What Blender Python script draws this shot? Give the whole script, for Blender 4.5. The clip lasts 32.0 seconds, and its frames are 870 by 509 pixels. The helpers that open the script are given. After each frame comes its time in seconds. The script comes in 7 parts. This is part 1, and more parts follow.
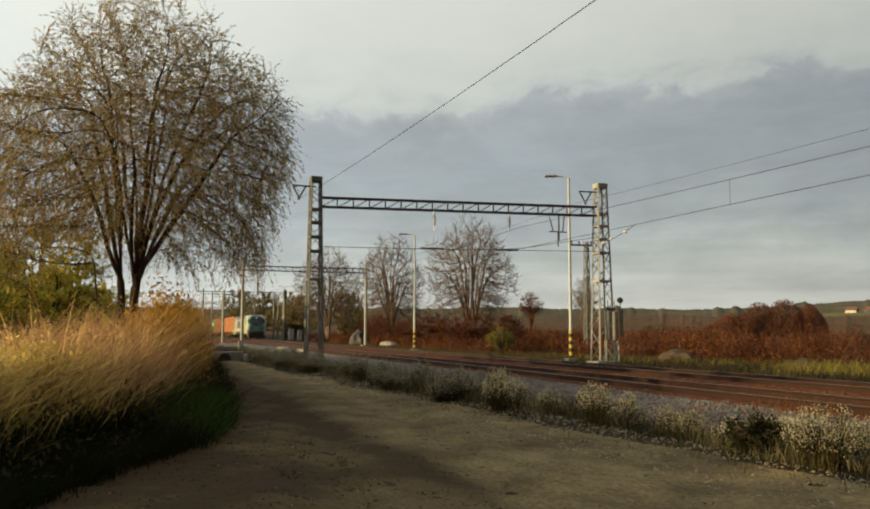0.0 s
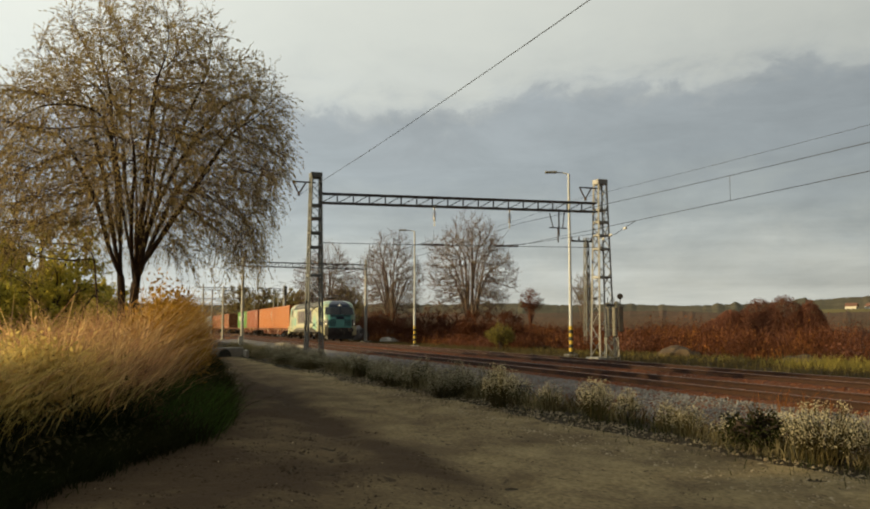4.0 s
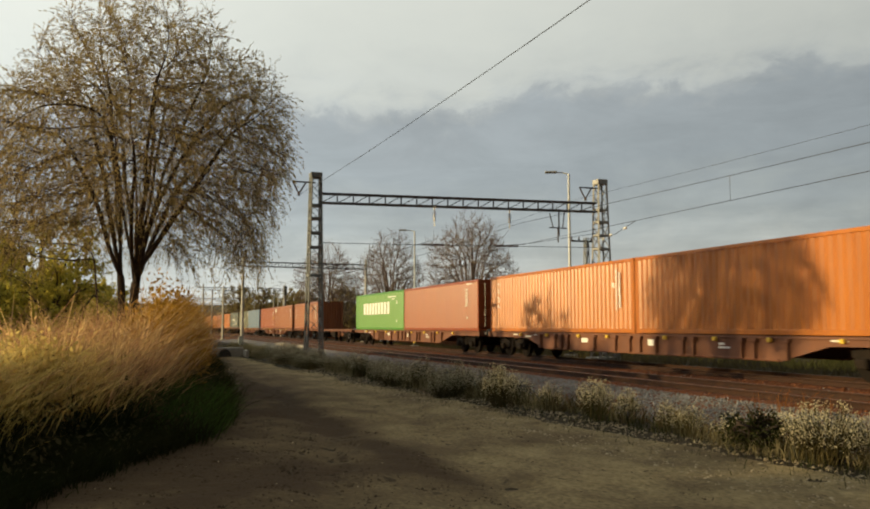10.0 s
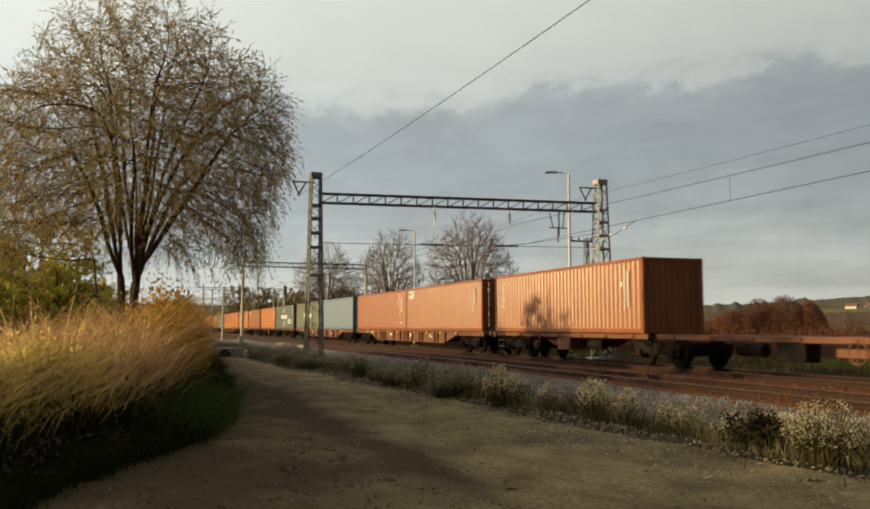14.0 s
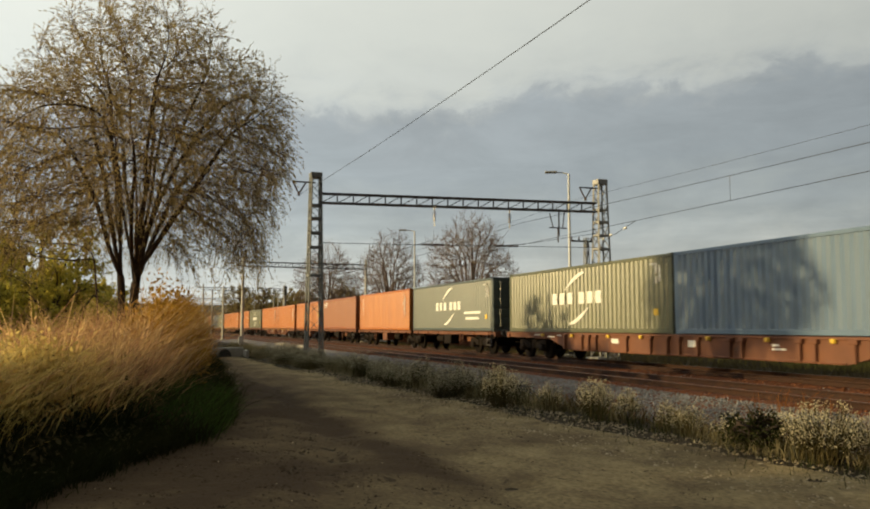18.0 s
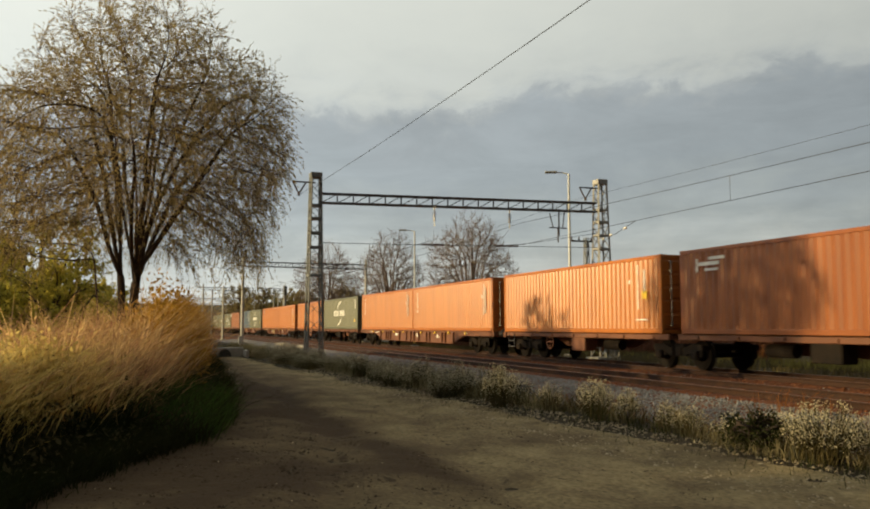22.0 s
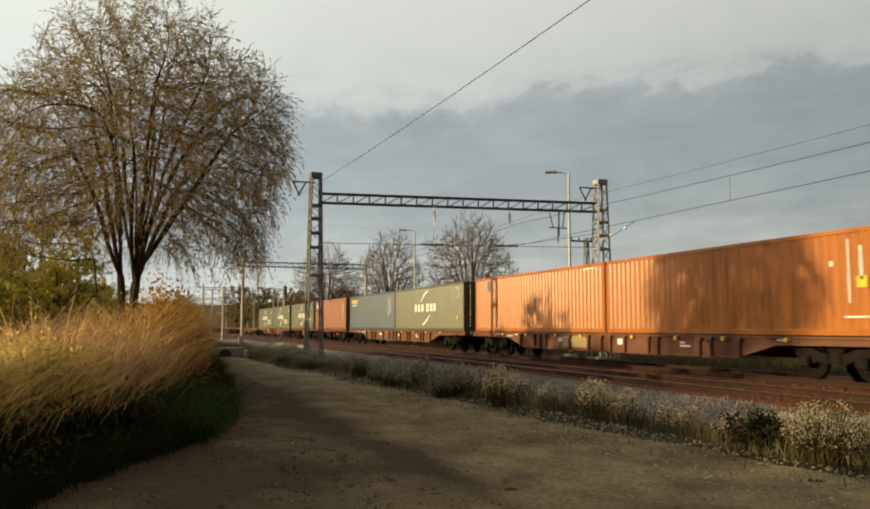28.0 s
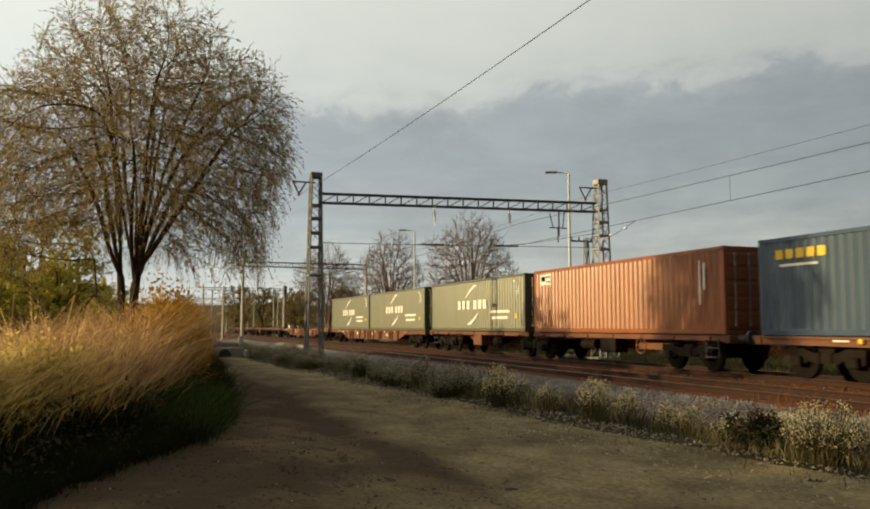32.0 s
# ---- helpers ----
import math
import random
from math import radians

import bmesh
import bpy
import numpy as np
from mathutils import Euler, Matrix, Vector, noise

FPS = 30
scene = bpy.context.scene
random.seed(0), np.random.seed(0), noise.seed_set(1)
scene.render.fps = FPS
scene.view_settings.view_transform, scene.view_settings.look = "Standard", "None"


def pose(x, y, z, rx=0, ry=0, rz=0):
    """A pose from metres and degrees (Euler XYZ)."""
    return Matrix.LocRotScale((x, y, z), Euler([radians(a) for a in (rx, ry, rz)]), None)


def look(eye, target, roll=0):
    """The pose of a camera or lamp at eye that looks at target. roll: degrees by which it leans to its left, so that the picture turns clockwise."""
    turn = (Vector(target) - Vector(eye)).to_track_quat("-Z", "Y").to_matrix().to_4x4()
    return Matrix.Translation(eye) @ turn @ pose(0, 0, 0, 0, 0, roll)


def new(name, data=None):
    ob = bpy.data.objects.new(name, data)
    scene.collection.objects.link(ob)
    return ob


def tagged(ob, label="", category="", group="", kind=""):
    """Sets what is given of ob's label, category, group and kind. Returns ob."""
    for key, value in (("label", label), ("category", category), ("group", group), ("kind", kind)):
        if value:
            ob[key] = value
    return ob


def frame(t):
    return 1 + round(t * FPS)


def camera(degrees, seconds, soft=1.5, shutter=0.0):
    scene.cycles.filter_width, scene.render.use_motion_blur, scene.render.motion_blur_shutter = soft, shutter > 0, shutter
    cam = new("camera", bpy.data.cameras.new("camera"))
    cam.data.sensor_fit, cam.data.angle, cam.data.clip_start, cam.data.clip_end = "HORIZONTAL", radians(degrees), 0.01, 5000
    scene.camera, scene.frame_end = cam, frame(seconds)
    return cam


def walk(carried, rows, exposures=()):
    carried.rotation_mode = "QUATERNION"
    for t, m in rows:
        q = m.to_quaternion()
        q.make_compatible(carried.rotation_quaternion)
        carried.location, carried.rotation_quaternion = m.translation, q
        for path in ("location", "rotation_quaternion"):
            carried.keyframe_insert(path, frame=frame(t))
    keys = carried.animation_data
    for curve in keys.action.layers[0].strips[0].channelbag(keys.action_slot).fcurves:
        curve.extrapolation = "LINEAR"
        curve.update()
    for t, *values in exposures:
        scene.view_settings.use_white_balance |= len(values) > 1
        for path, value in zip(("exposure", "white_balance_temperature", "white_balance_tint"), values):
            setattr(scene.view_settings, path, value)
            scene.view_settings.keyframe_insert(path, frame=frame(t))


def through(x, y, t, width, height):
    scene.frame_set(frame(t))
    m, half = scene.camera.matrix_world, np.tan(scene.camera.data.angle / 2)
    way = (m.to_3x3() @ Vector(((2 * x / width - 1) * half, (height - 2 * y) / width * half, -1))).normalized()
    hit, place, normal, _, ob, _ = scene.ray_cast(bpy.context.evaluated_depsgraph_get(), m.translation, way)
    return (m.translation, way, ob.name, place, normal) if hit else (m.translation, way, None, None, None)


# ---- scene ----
# World: x runs along the railway, y away from the road across the tracks, z = 0 is the rail top.
EYE = (0.0, 0.0, 1.35)
TURN = 90 - 19.72


def view(pitch):
    return pose(*EYE, 90 + pitch, 0, TURN)


cam = camera(55.5, 32.0, soft=2.0, shutter=0.25)
walk(cam, [(0, view(5.235)), (2.6, view(5.235)), (3.0, view(5.14)), (3.3, view(5.01)), (3.6, view(4.963)), (5.5, view(4.963)), (32, view(4.963))],
     [(0, 0.2, 6700, 5), (32, 0.2, 6700, 5)])

# ---- light ----
SUN_EL, SUN_AZ = 8.5, (-0.085, -1.0)          # azimuth: the way towards the sun
world = bpy.data.worlds.new("sky")
scene.world = world
world.use_nodes = True
wt = world.node_tree
wt.nodes.clear()


def wnode(kind, **kw):
    n = wt.nodes.new(kind)
    for k, v in kw.items():
        n.inputs[k].default_value = v
    return n


sky = wt.nodes.new("ShaderNodeTexSky")
sky.sky_type, sky.sun_disc = "NISHITA", False
sky.sun_elevation, sky.sun_rotation = radians(SUN_EL), math.atan2(SUN_AZ[0], SUN_AZ[1])
sky.air_density, sky.dust_density = 1.0, 2.0
skys = wnode("ShaderNodeMix")
skys.data_type = "RGBA"
skys.blend_type = "MULTIPLY"
skys.inputs[0].default_value = 1.0
skys.inputs[7].default_value = (0.10, 0.10, 0.10, 1)
wt.links.new(sky.outputs[0], skys.inputs[6])
co = wt.nodes.new("ShaderNodeTexCoord")
sep = wt.nodes.new("ShaderNodeSeparateXYZ")
wt.links.new(co.outputs["Generated"], sep.inputs[0])
# flattened cloud layers: noise squeezed towards the horizon
def sky_noise(squeeze, scale, detail, rough, twist, shift=0.0):
    mp = wt.nodes.new("ShaderNodeMapping")
    mp.inputs["Scale"].default_value = (1.0, 1.0, squeeze)
    mp.inputs["Location"].default_value = (shift, shift * 0.6, shift * 0.3)
    wt.links.new(co.outputs["Generated"], mp.inputs[0])
    n = wnode("ShaderNodeTexNoise", Scale=scale, Detail=detail, Roughness=rough, Distortion=twist)
    wt.links.new(mp.outputs[0], n.inputs["Vector"])
    return n


n1 = sky_noise(2.0, 3.6, 6.0, 0.5, 0.2)
n2 = sky_noise(1.7, 15.0, 8.0, 0.6, 0.4)
n3 = sky_noise(3.4, 6.5, 9.0, 0.62, 0.5, 3.7)
n4 = sky_noise(17.0, 3.0, 6.0, 0.55, 0.2, 1.3)


def wmath(op, a, b=None, clamp=False):
    n = wt.nodes.new("ShaderNodeMath")
    n.operation, n.use_clamp = op, clamp
    for i, v in enumerate((a, b)):
        if v is None:
            continue
        if isinstance(v, (int, float)):
            n.inputs[i].default_value = v
        else:
            wt.links.new(v, n.inputs[i])
    return n.outputs[0]


# height plus ragged edge decides between the pale strip, the grey bank and the thin high cloud
h = wmath("ADD", wmath("ADD", sep.outputs[2], wmath("MULTIPLY", sep.outputs[1], -0.05)), wmath("ADD", wmath("MULTIPLY", wmath("SUBTRACT", n1.outputs["Fac"], 0.5), 0.10),
                                       wmath("MULTIPLY", wmath("SUBTRACT", n2.outputs["Fac"], 0.5), 0.10)))
ramp = wt.nodes.new("ShaderNodeValToRGB")
cr = ramp.color_ramp
for pos, col in ((0.0, (0.53, 0.535, 0.51)), (0.05, (0.47, 0.487, 0.482)), (0.10, (0.365, 0.395, 0.413)), (0.16, (0.315, 0.348, 0.383)),
                 (0.222, (0.33, 0.36, 0.395)), (0.238, (0.37, 0.395, 0.42)), (0.249, (0.465, 0.488, 0.497)), (0.268, (0.52, 0.538, 0.53)), (0.32, (0.565, 0.58, 0.562)), (0.55, (0.66, 0.66, 0.62))):
    e = cr.elements.new(pos)
    e.color = (*col, 1)
cr.elements.remove(cr.elements[0])
wt.links.new(h, ramp.inputs[0])
mixs = wnode("ShaderNodeMix")
mixs.data_type = "RGBA"
mixs.inputs[0].default_value = 0.95
wt.links.new(skys.outputs[2], mixs.inputs[6])
lumps = wt.nodes.new("ShaderNodeMapRange")
for k_, v_ in (("From Min", 0.34), ("From Max", 0.66), ("To Min", -0.085), ("To Max", 0.085)):
    lumps.inputs[k_].default_value = v_
wt.links.new(n3.outputs["Fac"], lumps.inputs["Value"])
streaks = wt.nodes.new("ShaderNodeMapRange")
for k_, v_ in (("From Min", 0.36), ("From Max", 0.64), ("To Min", -0.08), ("To Max", 0.08)):
    streaks.inputs[k_].default_value = v_
wt.links.new(n4.outputs["Fac"], streaks.inputs["Value"])
relief = wt.nodes.new("ShaderNodeVectorMath")
relief.operation = "SCALE"
wt.links.new(ramp.outputs[0], relief.inputs[0])
in_bank = wmath("SUBTRACT", 1.15, wmath("MULTIPLY", wmath("SUBTRACT", h, 0.22), 14.0, True), True)
low_sky = wmath("SUBTRACT", 1.0, wmath("MULTIPLY", wmath("SUBTRACT", sep.outputs[2], 0.08), 11.0, True))
wt.links.new(wmath("ADD", 1.0, wmath("ADD", wmath("MULTIPLY", lumps.outputs[0], in_bank), wmath("MULTIPLY", streaks.outputs[0], low_sky))), relief.inputs["Scale"])
wt.links.new(relief.outputs[0], mixs.inputs[7])
# unseen sky behind the view is dimmed, to deepen shade on camera-facing sides
dim_behind = wt.nodes.new("ShaderNodeMapRange")
dim_behind.interpolation_type = "SMOOTHSTEP"
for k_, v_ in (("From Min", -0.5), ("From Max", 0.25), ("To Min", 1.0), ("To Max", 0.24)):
    dim_behind.inputs[k_].default_value = v_
wt.links.new(sep.outputs[0], dim_behind.inputs["Value"])
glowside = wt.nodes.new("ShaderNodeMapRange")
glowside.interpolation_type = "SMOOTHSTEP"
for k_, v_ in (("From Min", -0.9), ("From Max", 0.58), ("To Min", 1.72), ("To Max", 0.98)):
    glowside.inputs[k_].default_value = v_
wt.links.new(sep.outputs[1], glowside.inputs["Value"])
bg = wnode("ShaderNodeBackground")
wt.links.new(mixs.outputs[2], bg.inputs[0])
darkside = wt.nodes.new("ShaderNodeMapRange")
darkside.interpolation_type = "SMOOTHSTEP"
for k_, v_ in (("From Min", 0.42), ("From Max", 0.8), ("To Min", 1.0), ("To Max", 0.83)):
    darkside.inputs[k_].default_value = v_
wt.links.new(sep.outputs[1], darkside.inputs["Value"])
wt.links.new(wmath("MULTIPLY", wmath("MULTIPLY", dim_behind.outputs[0], glowside.outputs[0]), darkside.outputs[0]), bg.inputs["Strength"])
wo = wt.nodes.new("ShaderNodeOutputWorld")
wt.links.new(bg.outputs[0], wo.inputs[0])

sun = new("sun", bpy.data.lights.new("sun", "SUN"))
sun.data.energy, sun.data.angle, sun.data.color = 4.9, radians(0.9), (1.0, 0.76, 0.40)
_d = Vector((SUN_AZ[0], SUN_AZ[1], 0)).normalized() * math.cos(radians(SUN_EL)) + Vector((0, 0, math.sin(radians(SUN_EL))))
sun.matrix_world = look(_d * 60, (0, 0, 0))
# ---- materials ----
def mat(name, c1, c2=None, scale=2.0, rough=0.75, metal=0.0, bump=0.15, fine=40.0, grain=0.25, vary=0.0, stretch=(1, 1, 1), spec=0.35,
        rust=None, rust_at=0.62, coat=0.0):
    """Two-scale procedural surface: patches from c1 to c2, a fine grain, relief, and rust or dirt patches where wanted."""
    m = bpy.data.materials.new(name)
    m.use_nodes = True
    nt = m.node_tree
    bs = nt.nodes["Principled BSDF"]
    c2 = c2 or tuple(v * 0.75 for v in c1)
    tc = nt.nodes.new("ShaderNodeTexCoord")
    mp_ = nt.nodes.new("ShaderNodeMapping")
    mp_.inputs["Scale"].default_value = stretch
    nt.links.new(tc.outputs["Object"], mp_.inputs[0])
    a = nt.nodes.new("ShaderNodeTexNoise")
    a.inputs["Scale"].default_value, a.inputs["Detail"].default_value, a.inputs["Roughness"].default_value = scale, 6, 0.6
    b = nt.nodes.new("ShaderNodeTexNoise")
    b.inputs["Scale"].default_value, b.inputs["Detail"].default_value = fine, 4
    for n in (a, b):
        nt.links.new(mp_.outputs[0], n.inputs["Vector"])
    r = nt.nodes.new("ShaderNodeValToRGB")
    r.color_ramp.elements[0].position, r.color_ramp.elements[0].color = 0.33, (*c1, 1)
    r.color_ramp.elements[1].position, r.color_ramp.elements[1].color = 0.67, (*c2, 1)
    nt.links.new(a.outputs["Fac"], r.inputs[0])
    col = r.outputs[0]
    if rust:
        rr = nt.nodes.new("ShaderNodeTexNoise")
        rr.inputs["Scale"].default_value, rr.inputs["Detail"].default_value, rr.inputs["Roughness"].default_value = scale * 2.3, 9, 0.7
        nt.links.new(mp_.outputs[0], rr.inputs["Vector"])
        st = nt.nodes.new("ShaderNodeMapRange")
        st.inputs["From Min"].default_value, st.inputs["From Max"].default_value = rust_at, rust_at + 0.09
        nt.links.new(rr.outputs["Fac"], st.inputs["Value"])
        mx = nt.nodes.new("ShaderNodeMix")
        mx.data_type = "RGBA"
        mx.inputs[7].default_value = (*rust, 1)
        nt.links.new(st.outputs[0], mx.inputs[0])
        nt.links.new(col, mx.inputs[6])
        col = mx.outputs[2]
    hsv = nt.nodes.new("ShaderNodeHueSaturation")
    v = nt.nodes.new("ShaderNodeMapRange")
    v.inputs["To Min"].default_value, v.inputs["To Max"].default_value = 1 - grain, 1 + grain
    nt.links.new(b.outputs["Fac"], v.inputs["Value"])
    val = v.outputs[0]
    if vary:
        oi = nt.nodes.new("ShaderNodeObjectInfo")
        ge = nt.nodes.new("ShaderNodeNewGeometry")
        ad = nt.nodes.new("ShaderNodeMath")
        ad.operation = "ADD"
        nt.links.new(oi.outputs["Random"], ad.inputs[0])
        nt.links.new(ge.outputs["Random Per Island"], ad.inputs[1])
        v2 = nt.nodes.new("ShaderNodeMapRange")
        v2.inputs["From Max"].default_value = 2.0
        v2.inputs["To Min"].default_value, v2.inputs["To Max"].default_value = 1 - vary, 1 + vary
        nt.links.new(ad.outputs[0], v2.inputs["Value"])
        mu = nt.nodes.new("ShaderNodeMath")
        mu.operation = "MULTIPLY"
        nt.links.new(val, mu.inputs[0])
        nt.links.new(v2.outputs[0], mu.inputs[1])
        val = mu.outputs[0]
    nt.links.new(val, hsv.inputs["Value"])
    nt.links.new(col, hsv.inputs["Color"])
    nt.links.new(hsv.outputs[0], bs.inputs["Base Color"])
    bs.inputs["Roughness"].default_value, bs.inputs["Metallic"].default_value = rough, metal
    bs.inputs["Specular IOR Level"].default_value = spec if rough < 0.79 else spec * 0.2
    if coat:
        bs.inputs["Coat Weight"].default_value, bs.inputs["Coat Roughness"].default_value = coat, 0.12
    if bump:
        bp = nt.nodes.new("ShaderNodeBump")
        bp.inputs["Strength"].default_value, bp.inputs["Distance"].default_value = bump, 0.02
        nt.links.new(b.outputs["Fac"], bp.inputs["Height"])
        nt.links.new(bp.outputs[0], bs.inputs["Normal"])
    return m


def leafy(name, c1, c2, through=0.35, scale=0.7):
    """Foliage: colour from blade to blade, a little light through it."""
    m = mat(name, c1, c2, scale=scale, rough=0.8, bump=0, fine=9, grain=0.2, vary=0.35, spec=0.15)
    nt = m.node_tree
    bs = nt.nodes["Principled BSDF"]
    src = bs.inputs["Base Color"].links[0].from_socket
    tr = nt.nodes.new("ShaderNodeBsdfTranslucent")
    nt.links.new(src, tr.inputs[0])
    mx = nt.nodes.new("ShaderNodeMixShader")
    mx.inputs[0].default_value = through
    nt.links.new(bs.outputs[0], mx.inputs[1])
    nt.links.new(tr.outputs[0], mx.inputs[2])
    nt.links.new(mx.outputs[0], nt.nodes["Material Output"].inputs[0])
    return m


def glow(name, col, strength):
    m = mat(name, col, bump=0)
    bs = m.node_tree.nodes["Principled BSDF"]
    bs.inputs["Emission Color"].default_value, bs.inputs["Emission Strength"].default_value = (*col, 1), strength
    return m


GALV = mat("galvanised_steel", (0.27, 0.27, 0.255), (0.18, 0.18, 0.17), 3, 0.6, 0.3, 0.1, rust=(0.22, 0.12, 0.07), rust_at=0.66)
DARKSTEEL = mat("dark_steel", (0.05, 0.05, 0.055), (0.09, 0.075, 0.065), 3, 0.6, 0.4, 0.15)
WIRE = mat("weathered_wire", (0.06, 0.06, 0.06), rough=0.5, metal=0.6, bump=0)
INSUL = mat("brown_insulator", (0.08, 0.05, 0.04), rough=0.25, bump=0)
CONCRETE = mat("pale_concrete", (0.36, 0.34, 0.30), (0.24, 0.23, 0.20), 3, 0.9, 0, 0.3)
MASTGREY = mat("weathered_grey_mast_paint", (0.20, 0.21, 0.205), (0.135, 0.14, 0.137), 3, 0.7, 0.1, 0.1, rust=(0.16, 0.09, 0.05), rust_at=0.66)
# mast steel made paler: sunlight on these masts is put into the colour
SUNLIT_MAST = mat("sunlit_galvanised_mast", (0.42, 0.41, 0.38), (0.30, 0.29, 0.27), 3, 0.6, 0.15, 0.1, rust=(0.26, 0.15, 0.09), rust_at=0.68)
# white tinted blue to offset the yellow sunlight on the posts
POSTWHITE = mat("white_lamp_post_paint", (0.58, 0.61, 0.64), (0.47, 0.49, 0.51), 3, 0.55, 0, 0.1)
WHITE = mat("white_paint", (0.62, 0.61, 0.56), (0.5, 0.49, 0.45), 3, 0.6, 0, 0.1)
BLACK = mat("black_paint", (0.025, 0.025, 0.025), (0.05, 0.05, 0.045), 4, 0.55, 0, 0.1)
YELLOW = mat("yellow_paint", (0.62, 0.42, 0.05), (0.5, 0.34, 0.05), 4, 0.6, 0, 0.1)
RAIL = mat("rusty_rail", (0.05, 0.022, 0.012), (0.03, 0.015, 0.010), 5, 0.7, 0.5, 0.2)
RAILTOP = mat("worn_rail_head", (0.17, 0.11, 0.08), (0.11, 0.065, 0.045), 5, 0.4, 0.6, 0.05)
SLEEPER = mat("rust_stained_sleeper", (0.15, 0.062, 0.034), (0.09, 0.042, 0.026), 3, 0.9, 0, 0.4, vary=0.25)
BALLAST_RED = mat("rust_dusted_ballast", (0.17, 0.064, 0.028), (0.09, 0.037, 0.019), 1.4, 0.95, 0, 0.6, fine=22, grain=0.6, vary=0.3)
BALLAST = mat("grey_ballast", (0.255, 0.25, 0.24), (0.15, 0.147, 0.14), 1.2, 0.95, 0, 0.6, fine=22, grain=0.6, vary=0.35)
BARK = mat("willow_bark", (0.075, 0.055, 0.042), (0.04, 0.03, 0.025), 4, 0.95, 0, 0.5, fine=25, stretch=(1, 1, 0.3))
TWIG = mat("thin_willow_twig", (0.10, 0.068, 0.052), (0.065, 0.046, 0.038), 1, 0.9, 0, 0, vary=0.3)
BARK_PALE = mat("pale_bare_bark", (0.22, 0.165, 0.13), (0.14, 0.105, 0.085), 1, 0.9, 0, 0.2)
GLASS = mat("dark_cab_glass", (0.015, 0.02, 0.025), (0.02, 0.025, 0.03), 1, 0.06, 0, 0, spec=0.8)
# ---- mesh tools ----
class Geo:
    """Collects plain geometry of one part."""

    def __init__(self):
        self.v, self.f = [], []

    def add(self, verts, faces):
        o = len(self.v)
        self.v.extend(verts)
        self.f.extend([tuple(i + o for i in f) for f in faces])
        return self

    def hexa(self, p):
        """Eight corners: four below, four above, each ring counter-clockwise."""
        return self.add(p, [(3, 2, 1, 0), (4, 5, 6, 7), (0, 1, 5, 4), (1, 2, 6, 5), (2, 3, 7, 6), (3, 0, 4, 7)])

    def box(self, x0, x1, y0, y1, z0, z1, b=0.0):
        """A box from corner to corner; b takes the upright and top edges off."""
        if b <= 0:
            return self.hexa([(x0, y0, z0), (x1, y0, z0), (x1, y1, z0), (x0, y1, z0), (x0, y0, z1), (x1, y0, z1), (x1, y1, z1), (x0, y1, z1)])

        def ring(i, z):
            return [(x0 + i, y0 + b, z), (x0 + b, y0 + i, z), (x1 - b, y0 + i, z), (x1 - i, y0 + b, z),
                    (x1 - i, y1 - b, z), (x1 - b, y1 - i, z), (x0 + b, y1 - i, z), (x0 + i, y1 - b, z)]
        return self.loft([ring(b, z0), ring(0, z0 + b), ring(0, z1 - b), ring(b, z1)])

    def loft(self, rings, closed=True, caps=True):
        n = len(rings[0])
        o = len(self.v)
        for r in rings:
            self.v.extend(r)
        for k in range(len(rings) - 1):
            for i in range(n if closed else n - 1):
                j = (i + 1) % n
                self.f.append((o + k * n + i, o + k * n + j, o + (k + 1) * n + j, o + (k + 1) * n + i))
        if caps:
            self.f.append(tuple(o + i for i in reversed(range(n))))
            self.f.append(tuple(o + (len(rings) - 1) * n + i for i in range(n)))
        return self

    def beam(self, p, q, w, h=None, up=(0, 0, 1)):
        """A straight bar of w by h from p to q."""
        h = h or w
        p, q = Vector(p), Vector(q)
        d = (q - p).normalized()
        s = d.cross(Vector(up))
        if s.length < 1e-4:
            s = d.cross(Vector((1, 0, 0)))
        s = s.normalized() * w / 2
        t = s.cross(d).normalized() * h / 2
        c = [-s - t, s - t, s + t, -s + t]
        return self.loft([[tuple(p + k) for k in c], [tuple(q + k) for k in c]])

    def tube(self, pts, radii, n=6, caps=True):
        rings = []
        pts = [Vector(p) for p in pts]
        if isinstance(radii, (int, float)):
            radii = [radii] * len(pts)
        for i, p in enumerate(pts):
            d = (pts[min(i + 1, len(pts) - 1)] - pts[max(i - 1, 0)]).normalized()
            s = d.cross(Vector((0.13, 0.27, 1)))
            if s.length < 0.05:
                s = d.cross(Vector((1, 0, 0)))
            s.normalize()
            t = d.cross(s)
            rings.append([tuple(p + (s * math.cos(a) + t * math.sin(a)) * radii[i]) for a in (2 * math.pi * k / n for k in range(n))])
        return self.loft(rings, caps=caps)

    def disc(self, c, r, w, axis="y", n=20, rim=0.0):
        """A wheel-like drum round an axis."""
        prof = [(-w / 2, r - rim), (-w / 2 + rim, r), (w / 2 - rim, r), (w / 2, r - rim)] if rim else [(-w / 2, r), (w / 2, r)]
        rings = []
        for a, rr in prof:
            ring = []
            for k in range(n):
                u, v = rr * math.cos(2 * math.pi * k / n), rr * math.sin(2 * math.pi * k / n)
